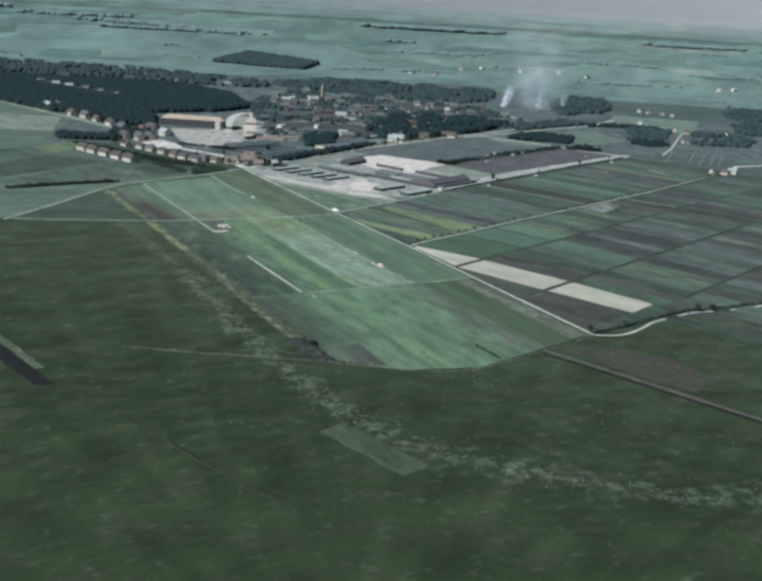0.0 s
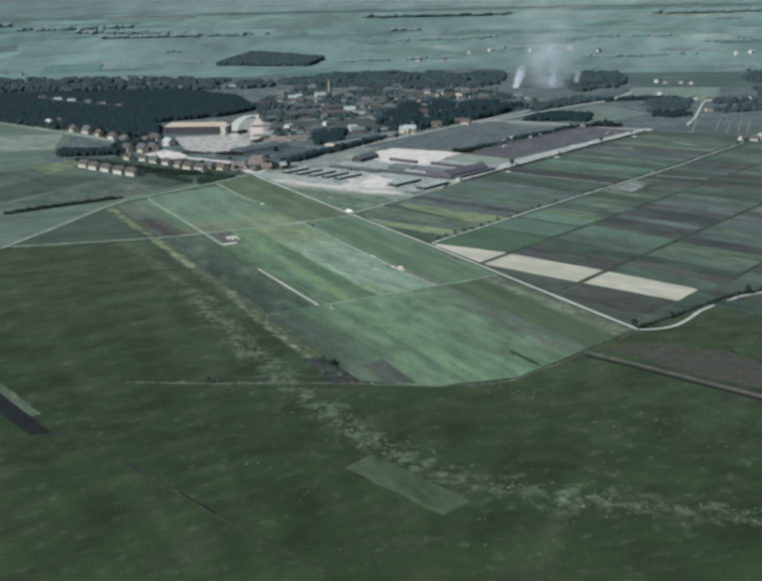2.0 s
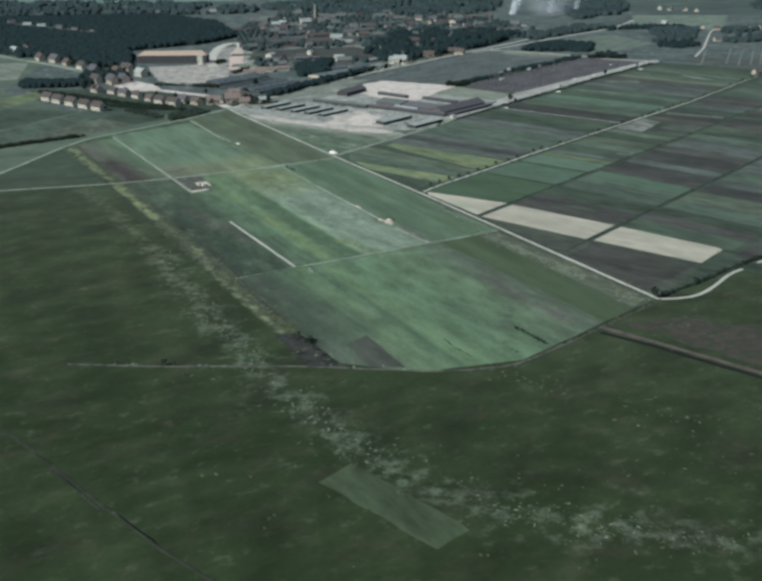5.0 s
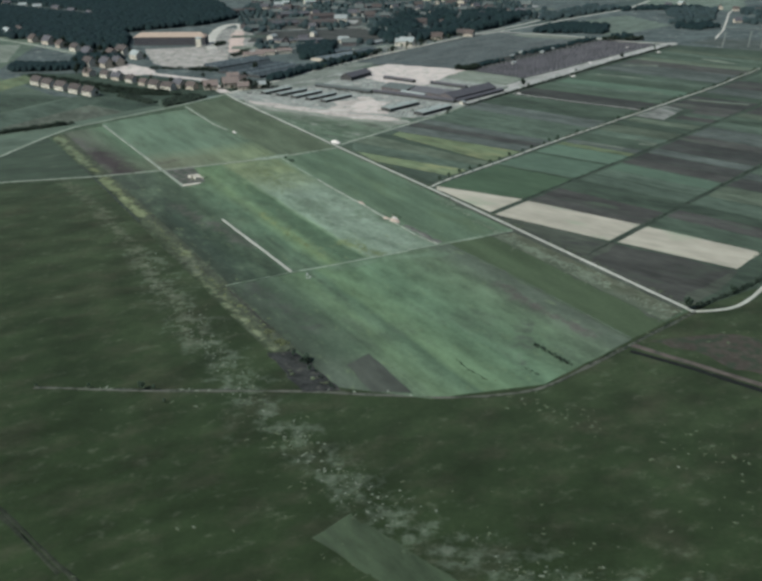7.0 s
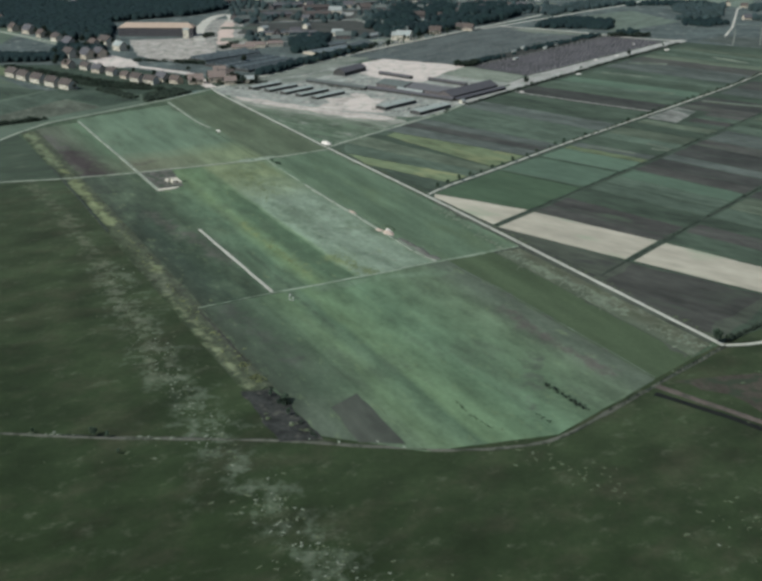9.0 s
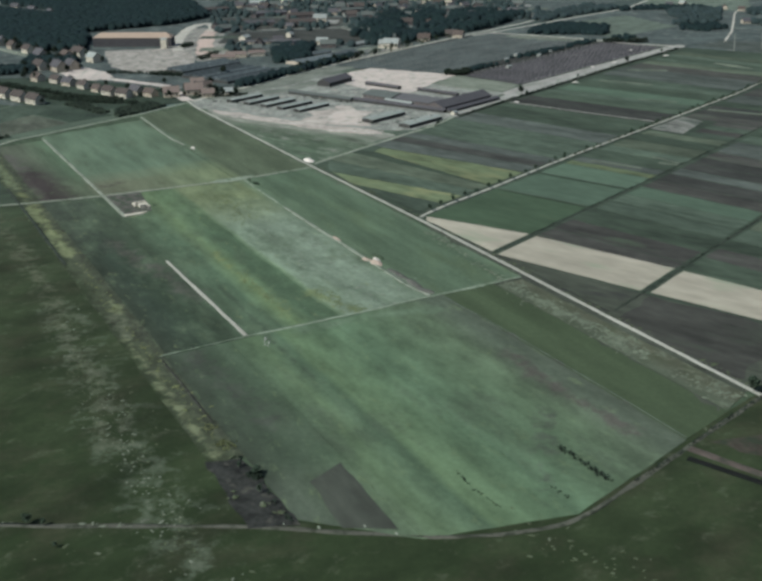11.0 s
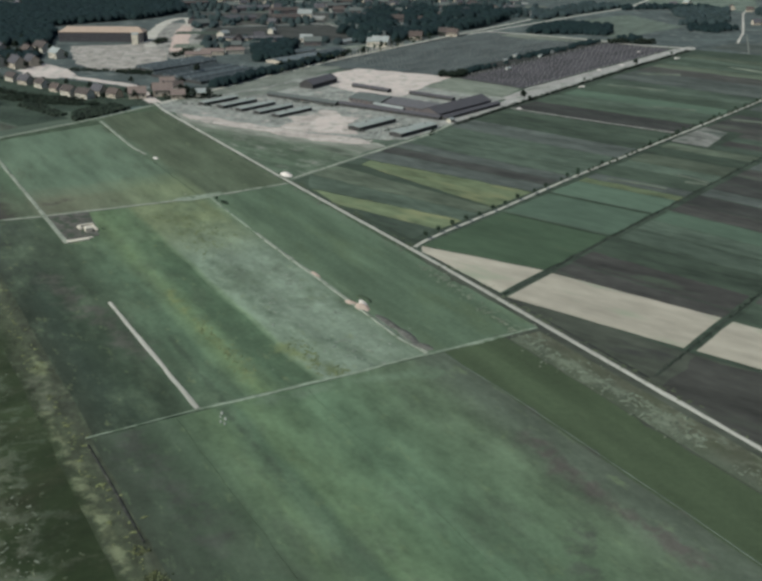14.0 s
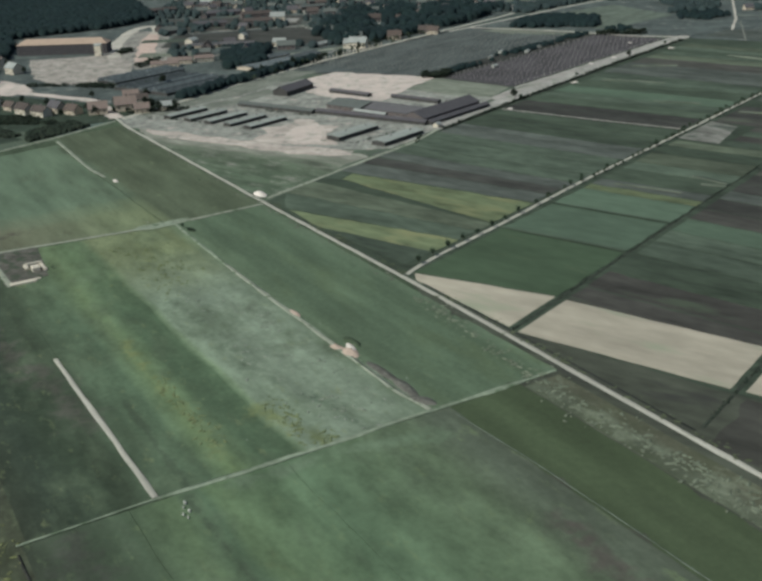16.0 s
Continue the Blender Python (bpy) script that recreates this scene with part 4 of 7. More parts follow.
M_TILE_ORANGE = plain("orange_tiles", (0.37, 0.285, 0.215), fleck=(0.30, 0.24, 0.19))
M_BRICK_DARK = plain("dark_brick", (0.070, 0.066, 0.068), fleck=(0.10, 0.09, 0.085))
M_TILE_FELT = plain("grey_green_felt", (0.250, 0.268, 0.238), fleck=(0.185, 0.20, 0.175))
M_TILE_SOFT = plain("faded_purplish_roofing", (0.100, 0.097, 0.098), fleck=(0.13, 0.127, 0.125))
M_TILE_MOSS = plain("mossy_grey_roofing", (0.098, 0.108, 0.098), fleck=(0.075, 0.084, 0.075))
M_TILE_BROWN = plain("sooty_brown_tiles", (0.092, 0.073, 0.062), fleck=(0.065, 0.055, 0.048))
M_BOARD = plain("tarred_boards", (0.060, 0.058, 0.055))
M_GLASS = plain("dark_window_glass", (0.03, 0.035, 0.04), rough=0.15)
M_DOOR = plain("brown_door_paint", (0.10, 0.065, 0.045))
M_POLE = plain("weathered_poles", (0.20, 0.195, 0.18))
M_CONCRETE = plain("pale_concrete", (0.33, 0.335, 0.30))
M_CLAY = plain("bare_clay", (0.36, 0.285, 0.225), big=8, fine=1.2, fleck=(0.30, 0.24, 0.19))
M_CHALK = plain("pale_gravel", (0.54, 0.49, 0.43), big=8, fine=1.0)
M_SPOIL = plain("grey_spoil", (0.105, 0.104, 0.088), big=6, fine=1.5, spread=0.35, fleck=(0.20, 0.195, 0.17))

# ---------- trees, hedges and woods ----------
def crown_points(rng, r, h0, h1, n):
    """Points in a lumpy crown: several boughs, denser towards the outside."""
    pts = []
    hubs = [(rng.uniform(-0.5, 0.5) * r, rng.uniform(-0.5, 0.5) * r, rng.uniform(h0 + 0.25 * (h1 - h0), h1 - 0.2 * (h1 - h0)), rng.uniform(0.4, 0.75) * r) for _ in range(7)]
    hubs.append((0, 0, (h0 + h1) / 2, r * 0.8))
    while len(pts) < n:
        x, y, z, q = hubs[int(rng.integers(len(hubs)))]
        d = rng.normal(size=3)
        d /= np.linalg.norm(d)
        d *= q * rng.uniform(0.55, 1.0)
        pts.append((x + d[0], y + d[1], max(h0 * 0.8, z + d[2] * (h1 - h0) / (2.2 * r))))
    return pts


def tree(seed, height, radius, stem, leaf, label, category="tree", tall=False):
    rng = np.random.default_rng(seed)
    t = thing("tree", Matrix.Identity(4), label, category)
    bm = bmesh.new()
    ways = [((0, 0, 0), (0.2, 0.1, height * 0.7), 0.035 * height * 0.5)]
    for k in range(5):
        a = k * 2.4 + seed
        z0 = stem + (height * 0.6 - stem) * k / 6
        ways.append(((0.05, 0.05, z0), (math.cos(a) * radius * 0.6, math.sin(a) * radius * 0.6, z0 + height * 0.2), 0.012 * height * 0.5))
    for p, q, w in ways:
        p, q = Vector(p), Vector(q)
        turn = (q - p).to_track_quat("Z", "Y").to_matrix()
        rings = []
        for s, k in ((0, 1.0), (0.5, 0.75), (1, 0.35)):
            c = p.lerp(q, s)
            rings.append([bm.verts.new(c + turn @ Vector((math.cos(i * math.pi / 3) * w * k, math.sin(i * math.pi / 3) * w * k, 0))) for i in range(6)])
        for a, b in zip(rings, rings[1:]):
            for i in range(6):
                bm.faces.new((a[i], a[(i + 1) % 6], b[(i + 1) % 6], b[i]))
    part("trunk", bm, M_BARK, t)
    pts = crown_points(rng, radius, stem, height, 340)
    part("crown", quad_cloud("crown", pts, rng.uniform(0.5, 1.1, len(pts)) * radius * 0.36, leaf, seed), leaf, t)
    return t


TREES = [tree(3, 7.0, 2.3, 1.6, M_LEAF, "small round roadside tree in full leaf"), tree(5, 8.5, 2.6, 2.0, M_LEAF, "small bushy roadside tree in full leaf"),
         tree(8, 13.0, 3.6, 2.5, M_LEAF_HEDGE, "dark broadleaf tree with a tall crown"), tree(9, 11.0, 4.2, 2.2, M_LEAF, "broad leafy tree with a wide crown")]
USED = set()


def plant(k, fn, u, v, size=1.0, group="", turn=0.0):
    m = at(fn, u, v, turn) @ Matrix.Scale(size, 4)
    base = TREES[k]
    if k not in USED:
        USED.add(k)
        base.matrix_basis = m
        return tagged(base, group=group)
    ob = copy_thing(base, Matrix.Identity(4))
    ob.matrix_basis = m
    return tagged(ob, group=group)


def hedge(fn, pts, width, height, label, leaf=None, density=1.3, gaps=0.15, name="hedge", seed=2, leafy=1.6):
    """A run of bushes along a line, with an uneven top and gaps."""
    rng = np.random.default_rng(seed)
    centres, sizes = [], []
    for (u, v), (u2, v2) in zip(pts, pts[1:]):
        p, q = Vector(fn(u, v)), Vector(fn(u2, v2))
        length = (q - p).length
        side = Vector((-(q - p).y, (q - p).x)).normalized()
        for _ in range(int(length * density * max(1.0, width * height / 2.2))):
            s = rng.uniform()
            g = noise.noise((p.lerp(q, s).x * 0.12, p.lerp(q, s).y * 0.12, seed))
            if g < -0.55 + gaps * 2:
                if rng.uniform() < 0.75:
                    continue
            hh = height * (0.75 + 0.55 * g)
            c = p.lerp(q, s) + side * rng.normal() * width * 0.3
            centres.append(land(c.x, c.y, rng.uniform(0.05, 1.0) ** 0.7 * hh))
            sizes.append(rng.uniform(0.7, 1.4) * min(leafy, 0.35 + height * 0.35))
    leaf = leaf or M_LEAF_HEDGE
    ob = new(name, quad_cloud(name, centres, sizes, leaf, seed))
    return tagged(ob, label, "hedge", kind="stuff")


def inside(p, poly):
    x, y = p
    hit = False
    for (x0, y0), (x1, y1) in zip(poly, poly[1:] + poly[:1]):
        if (y0 > y) != (y1 > y) and x < (x1 - x0) * (y - y0) / (y1 - y0) + x0:
            hit = not hit
    return hit


def wood(fn, poly, spacing, height, label, leaf=None, seed=4, thin=0.0, name="wood", clear=()):
    """A wood of many crowns on thin stems, joined."""
    rng = np.random.default_rng(seed)
    leaf = leaf or M_LEAF_DARK
    xs, ys = [p[0] for p in poly], [p[1] for p in poly]
    step = spacing / S
    centres, sizes = [], []
    u = min(xs)
    while u < max(xs):
        v = min(ys)
        while v < max(ys):
            a, b = u + rng.uniform(-0.45, 0.45) * step, v + rng.uniform(-0.45, 0.45) * step
            v += step
            if any(inside((a, b), q) for q in clear):
                continue
            if not inside((a, b), poly) or rng.uniform() < thin * (1 + 2.2 * noise.noise((a * 0.013, b * 0.022, seed))):
                continue
            x, y = fn(a, b)
            h = height * rng.uniform(0.86, 1.08)
            r = min(spacing * 0.80, height * 0.62) * rng.uniform(0.8, 1.2)
            gx, gy, gz = land(x, y)
            centres.append((gx, gy, gz))
            sizes.append((r * 1.05, h))
        u += step
    ob = new(name, crown_domes(name, centres, [q[0] for q in sizes], [q[1] for q in sizes], leaf, seed))
    return tagged(ob, label, "wood", kind="stuff")


# avenue trees beside the pale track
rt = random.Random(11)
for u in (5, 22, 39, 56, 73, 92, 110, 129, 154, 172, 199, 211):
    plant(rt.choice((0, 1)), fb, u, -1.1 - 0.02 * max(0, u - 103) + rt.uniform(-0.4, 0.4), rt.uniform(0.55, 0.78), "avenue trees", rt.uniform(0, 6))
for i in range(84):
    u = 224 + i * 9.0 + rt.uniform(-2, 2)
    if rt.random() > 0.1:
        plant(i % 2, fb, u, rt.choice((-0.6, 0.0, 0.4, -5.4)) - max(0.0, u - 656) * 0.05 + rt.uniform(-0.4, 0.4), rt.uniform(0.50, 0.74), "avenue trees", rt.uniform(0, 6))
# trees along the long road
for i in range(52):
    u = 425 + i * 9.6 + rt.uniform(-2, 2)
    side = -9 if i % 5 else 8
    plant(rt.choice((0, 1, 2)), fb, u, -571 - (u - 423) * 0.107 + side + rt.uniform(-1, 1), rt.uniform(0.7, 1.1), "trees along the long road", rt.uniform(0, 6))
# single trees by the camp road and at the road bend
for fn, u, v, k, size in ((fb, 482, -217, 2, 1.0), (fb, 486, -212, 0, 0.9), (fb, 800, -231, 2, 0.85), (fb, 640, -224, 0, 0.8), (fb, 930, -236, 0, 0.9), (fa, 541, -1, 3, 0.75), (fa, 543, -7, 1, 0.6),
                          (fa, 535, -48, 3, 0.5), (fa, 519, -158, 3, 0.75), (fa, 523, -176, 3, 0.7), (fa, 527, -190, 1, 0.7), (fa, 521, -142, 1, 0.6), (fa, 22, 74, 1, 0.5), (fa, -90, 18, 0, 0.3),
                          (fa, 441, 409, 1, 0.35), (fa, 456, 382, 1, 0.35), (fa, 474, 356, 3, 0.42), (fa, 478, 350, 1, 0.45), (fa, 496, 349, 1, 0.35), (fa, 486, 258, 3, 0.4), (fa, 500, 262, 1, 0.5), (fa, 476, 262, 1, 0.4)):
    plant(k, fn, u, v, size, "", rt.uniform(0, 6))

hedge(fb, [(-50, 99.5), (220, 97), (480, 96), (760, 95)], 1.6, 1.2, "low dark hedge along a field ditch", seed=21, gaps=0.24)
hedge(fb, [(-90, 219.5), (120, 219.5), (500, 219.5)], 1.9, 1.3, "low dark hedge along a field ditch", seed=22, gaps=0.24)
hedge(fb, [(60, 333), (480, 333)], 2.0, 1.3, "low dark hedge between strip fields", seed=23, gaps=0.2)
hedge(fb, [(322, -203), (480, -213), (793, -229), (990, -234)], 3.2, 2.6, "dark hedge along the camp road", seed=24, gaps=0.05)
hedge(fa, [(547, 2), (562, 60), (575, 112)], 2.2, 1.3, "dark hedge along the meadow's end", seed=25, gaps=0.05)
hedge(fa, [(541, -8), (535, -50), (527, -80), (514, -150), (520, -210), (512, -420)], 3.0, 2.6, "dark hedge beside the curving road", seed=26, gaps=0.12)
hedge(fa, [(570, 122), (552, 122), (534, 123)], 2.8, 1.5, "short dark hedge in the meadow", seed=27, density=2.6, gaps=0.0)
hedge(fa, [(571, 146), (560, 147)], 1.4, 1.0, "short dark hedge in the meadow", seed=28, density=2.4, gaps=0.0)
hedge(fa, [(562, 176), (545, 178), (528, 177)], 1.2, 0.9, "short dark hedge in the meadow", seed=29, density=1.8, gaps=0.1)
hedge(fa, [(-262, 400), (-276, 323), (-287, 234)], 9.0, 4.2, "dark hedge beside the village road", seed=31, gaps=0.02)
hedge(fa, [(468, 259), (500, 259), (528, 259)], 2.4, 1.6, "dark thorny bushes along the meadow's edge", seed=38, gaps=0.35)
M_LEAF_YELLOW = foliage("yellow_green_leaves", (0.125, 0.140, 0.062), 0.3)
hedge(fa, [(431, 261), (437, 261)], 5.0, 1.2, "yellow green bushes on the weedy bank", M_LEAF_YELLOW, density=3.0, gaps=0.0, seed=81)
hedge(fa, [(449, 262), (459, 259)], 6.0, 1.3, "yellow green bushes on the weedy bank", M_LEAF_YELLOW, density=3.0, gaps=0.0, seed=82)
hedge(fa, [(254, 263), (260, 262)], 3.0, 0.8, "yellow green bushes on the weedy bank", M_LEAF_YELLOW, density=2.5, gaps=0.0, seed=83)
hedge(fa, [(372, 266), (400, 265), (432, 264)], 1.6, 0.9, "dark low scrub in the hollow of the bank", density=1.2, gaps=0.5, seed=87)
hedge(fa, [(380, 259), (406, 258), (432, 258)], 1.2, 0.9, "dark low scrub in the hollow of the bank", density=1.2, gaps=0.45, seed=88)
hedge(fa, [(32, 176), (42, 172), (52, 171)], 2.4, 1.4, "dark low bushes beside the broken foundation", density=1.0, gaps=0.35, seed=89)
hedge(fa, [(25, 72), (34, 70)], 3.0, 1.8, "dark low bushes beside the boundary path", density=2.2, gaps=0.0, seed=86)
hedge(fa, [(484, 258), (490, 258)], 5.0, 2.4, "dark round bush in the peaty corner", density=3.0, gaps=0.0, seed=84)
hedge(fb, [(548, -392), (560, -372), (585, -378)], 12.0, 8.0, "dark clump of trees at the garden plots", seed=35, density=0.7)
hedge(fb, [(985, -372), (1010, -330), (1030, -310)], 10.0, 8.0, "dark clump of trees behind the garden plots", seed=36, density=0.6)
hedge(fb, [(285, -745), (296, -715), (304, -685)], 9.0, 6.0, "dark bushes along the works yard", seed=70, density=0.6)
hedge(fb, [(255, -800), (268, -775), (282, -750)], 7.0, 5.0, "dark bushes along the works yard", seed=71, density=0.5)
hedge(fw, [(-262, 1742), (-250, 1765), (-240, 1790)], 10.0, 8.0, "dark bushes at the foot of the clay bank", seed=72, density=0.6)
hedge(fw, [(-312, 1880), (-300, 1905)], 12.0, 7.0, "dark bushes beside the ramp", seed=73, density=0.6)
hedge(fa, [(-600, 200), (-520, 160), (-450, 115), (-400, 55)], 14.0, 3.5, "dark bushes in the village gardens", seed=37, density=0.9, gaps=0.2)
hedge(fa, [(-690, 215), (-630, 185), (-560, 150), (-490, 120), (-430, 70)], 12.0, 4.5, "dark fruit bushes behind the houses", seed=39, density=0.9, gaps=0.15)
for u, v in ((-426, -49), (-414, -53), (-402, -50), (-440, -20)):
    plant(2, fa, u, v, 0.95, "village trees", u)
hedge(fa, [(-400, -20), (-390, -60), (-370, -80)], 6.0, 6.0, "dark trees beside the village street", seed=40, density=0.5)

wood(fa, [(-326, 104), (-361, 32), (-396, 42), (-370, 94)], 3.6, 3.6, "dark clipped thicket beside the village road", M_LEAF_HEDGE, seed=30)
wood(fa, [(-440, 140), (-358, 116), (-364, 102), (-446, 122)], 3.6, 3.2, "dark clipped hedge round a village garden", M_LEAF_HEDGE, seed=33)
wood(fa, [(-811, 226), (-744, 115), (-702, 129), (-748, 237)], 6.5, 9.0, "dark dense block of fruit trees", seed=41)
wood(fw, [(-960, 2210), (-780, 2055), (-575, 1850), (-478, 1850), (-500, 1985), (-545, 2100), (-385, 2215), (-330, 2340), (-420, 2640), (-620, 2880), (-1200, 2850), (-1500, 2750)], 9.5, 12.0, "dark dense forest behind the village", seed=42, clear=[[(-1058, 2826), (-705, 2496), (-675, 2376), (-983, 2628)], [(-770, 2010), (-700, 2008), (-655, 1962), (-600, 1912), (-555, 1870), (-560, 1830), (-720, 1930)]])
wood(fw, [(-2000, 3100), (-1165, 2900), (-640, 2930), (-360, 2950), (-360, 3150), (-778, 3420), (-1414, 3480), (-2100, 3500)], 13.0, 13.0, "dark loose woodland behind the town", M_LEAF_FAR_HAZED, seed=43, thin=0.84)
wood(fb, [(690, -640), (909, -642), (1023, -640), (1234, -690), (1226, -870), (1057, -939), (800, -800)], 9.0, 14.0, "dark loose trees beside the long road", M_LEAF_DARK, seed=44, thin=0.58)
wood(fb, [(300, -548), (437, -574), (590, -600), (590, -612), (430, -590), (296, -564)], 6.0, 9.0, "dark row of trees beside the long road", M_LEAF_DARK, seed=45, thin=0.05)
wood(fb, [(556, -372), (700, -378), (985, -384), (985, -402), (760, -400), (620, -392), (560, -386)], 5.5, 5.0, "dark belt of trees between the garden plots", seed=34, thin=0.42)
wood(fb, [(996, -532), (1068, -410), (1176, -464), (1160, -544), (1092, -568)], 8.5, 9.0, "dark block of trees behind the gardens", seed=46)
wood(fw, [(-359, 3163), (-250, 2900), (-129, 2840), (280, 2800), (380, 3000), (420, 3320), (100, 3420), (-163, 3440)], 11.0, 14.0, "dark wood at the far side of the town", M_LEAF_FAR_HAZED, seed=47, thin=0.70)
wood(fw, [(540, 2640), (700, 2760), (760, 2900), (800, 3250), (700, 3300), (560, 2960)], 11.0, 13.0, "dark wood at the far side of the town", M_LEAF_FAR_HAZED, seed=48, thin=0.66)
wood(fw, [(985, 2450), (1000, 2370), (1120, 2410), (1400, 2600), (1500, 3100), (1240, 3230), (1200, 3060), (1110, 2940), (1130, 2760), (1030, 2600)], 11.0, 12.0, "dark wood beyond the strip fields", M_LEAF_FAR_HAZED, seed=49, thin=0.74)
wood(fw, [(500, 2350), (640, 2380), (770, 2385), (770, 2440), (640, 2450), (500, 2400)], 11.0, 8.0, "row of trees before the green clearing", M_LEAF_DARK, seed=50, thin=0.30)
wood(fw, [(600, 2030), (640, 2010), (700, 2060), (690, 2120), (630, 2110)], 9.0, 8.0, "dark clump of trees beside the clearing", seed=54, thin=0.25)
wood(fw, [(768, 2092), (900, 2110), (970, 2230), (960, 2330), (890, 2370), (845, 2350), (800, 2230)], 11.0, 9.0, "loose dark trees beyond the gardens", M_LEAF_FAR_HAZED, seed=58, thin=0.58)
wood(fw, [(606, 2120), (690, 2130), (730, 2190), (775, 2320), (800, 2375), (690, 2385), (650, 2300), (655, 2200)], 10.0, 9.5, "dark loose trees beside the curved road", M_LEAF_FAR_HAZED, seed=60, thin=0.40)
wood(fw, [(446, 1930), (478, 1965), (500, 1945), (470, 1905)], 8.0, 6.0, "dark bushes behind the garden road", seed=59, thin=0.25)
wood(fb, [(1180, -660), (1480, -690), (1500, -600), (1300, -612), (1190, -612)], 12.0, 10.0, "dark trees along the fork road", M_LEAF_FAR_HAZED, seed=55, thin=0.25)
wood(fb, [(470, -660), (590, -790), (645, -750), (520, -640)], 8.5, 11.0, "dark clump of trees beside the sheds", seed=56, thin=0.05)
wood(fb, [(690, -1040), (860, -900), (900, -1000), (760, -1120)], 15.0, 9.0, "dark trees among the plots", M_LEAF_FAR_HAZED, seed=57, thin=0.3)
wood(fw, [(-698, 4081), (-309, 3900), (-270, 4330), (-640, 4800)], 14.0, 17.0, "dark square wood on the far plain", M_LEAF_FAR_HAZED, seed=52)
wood(fw, [(-530, 1700), (-470, 1690), (-450, 1740), (-490, 1755), (-540, 1790)], 8.0, 9.0, "dark trees beside the yard", seed=53)
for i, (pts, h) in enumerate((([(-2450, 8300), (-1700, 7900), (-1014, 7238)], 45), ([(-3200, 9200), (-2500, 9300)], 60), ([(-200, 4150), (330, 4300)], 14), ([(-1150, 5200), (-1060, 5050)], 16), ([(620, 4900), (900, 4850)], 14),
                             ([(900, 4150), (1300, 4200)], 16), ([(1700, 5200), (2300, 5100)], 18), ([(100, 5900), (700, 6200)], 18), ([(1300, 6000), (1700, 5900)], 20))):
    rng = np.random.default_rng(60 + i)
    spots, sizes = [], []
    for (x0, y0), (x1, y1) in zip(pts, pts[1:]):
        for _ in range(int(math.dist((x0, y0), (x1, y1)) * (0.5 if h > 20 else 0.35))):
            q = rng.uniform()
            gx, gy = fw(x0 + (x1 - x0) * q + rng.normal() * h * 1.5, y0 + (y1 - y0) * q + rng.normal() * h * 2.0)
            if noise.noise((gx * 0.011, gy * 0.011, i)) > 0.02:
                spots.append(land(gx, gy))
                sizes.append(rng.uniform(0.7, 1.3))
    tagged(new("far_wood", crown_domes("far_wood", spots, [q * (6 + h * 0.12) for q in sizes], [q * (6 + h * 0.1) for q in sizes], M_LEAF_PLAIN_HAZED, i)), "dark distant strip of woodland", "wood", kind="stuff")

# ---------- strips and plots beyond the fields ----------
field(fa, [(-300, 325), (-292, 240), (-325, 160), (-400, 190)], M_DULLBROWN, "dull grey green field beside the village", 0.3)
field(fa, [(-330, 158), (-345, 104), (-440, 128), (-404, 186)], M_GARDEN, "dark green vegetable garden beside the village", 0.4, "garden_plot")
field(fa, [(-310, 420), (-302, 328), (-432, 135), (-470, 190)], M_GREEN, "green field beside the village", 0.4)
field(fa, [(-400, 470), (-330, 430), (-474, 198), (-560, 290)], M_DARKGREEN, "dark green field beside the village", 0.4)
field(fa, [(-600, 480), (-420, 470), (-562, 292), (-640, 300)], M_GREEN, "green field beside the village", 0.4)
field(fa, [(-640, 300), (-566, 285), (-640, 215), (-700, 222)], M_YELLOW, "yellow green field beside the village", 0.4)
field(fa, [(-1150, 330), (-900, 420), (-860, 225), (-1080, 165)], M_PALE, "pale grassy field behind the village", 0.3)
field(fb, [(500, -588), (546, -402), (985, -404), (968, -604)], M_POLEPLOT, "dark grey green plot set with rows of poles", 0.2, "garden_plot")
field(fb, [(560, -362), (550, -260), (992, -262), (982, -372)], M_PURPLE, "dark purplish plot set with rows of poles", 0.2, "garden_plot")
field(fw, [(350, 2130), (560, 2290), (612, 2097), (452, 1945)], M_GLADE, "grey green clearing behind the gardens", 0.2)
field(fb, [(1040, -225), (1130, -215), (1220, 60), (1010, 40)], M_DULL, "dull plot with rows of stakes", 0.2)
sheet("camp_yard", fb, [(184, -525), (300, -530), (470, -520), (480, -245), (330, -210), (234, -198), (204, -246), (190, -310), (182, -380), (174, -440), (166, -490)], M_CAMP, 0.10, "pale trodden gravel yard of the camp", "yard", fray=4.0)
sheet("sand_yard", fb, [(466, -512), (530, -517), (548, -440), (556, -376), (481, -362), (404, -342), (388, -384), (402, -454)], M_SAND, 0.14, "bare pinkish sand beside the sheds", "yard", fray=4.0)
sheet("sand_front", fb, [(169, -466), (180, -420), (186, -350), (194, -299), (206, -250), (212, -222), (198, -214), (178, -245), (168, -304), (162, -374), (158, -436)], M_SANDMIX, 0.13, "bare pinkish sand strip before the huts", "yard", fray=5.0)
sheet("sand_corner", fb, [(214, -312), (238, -330), (262, -338), (276, -320), (262, -300), (240, -288), (222, -268), (208, -282)], M_SAND, 0.145, "bare pinkish sand between the huts", "yard", fray=5.0)
sheet("sand_patch", fb, [(190, -335), (222, -340), (236, -366), (258, -352), (280, -362), (292, -344), (276, -322), (284, -300), (252, -292), (222, -250), (212, -262), (200, -290)], M_SANDMIX, 0.135, "bare pinkish sand between the huts", "yard", fray=6.0)
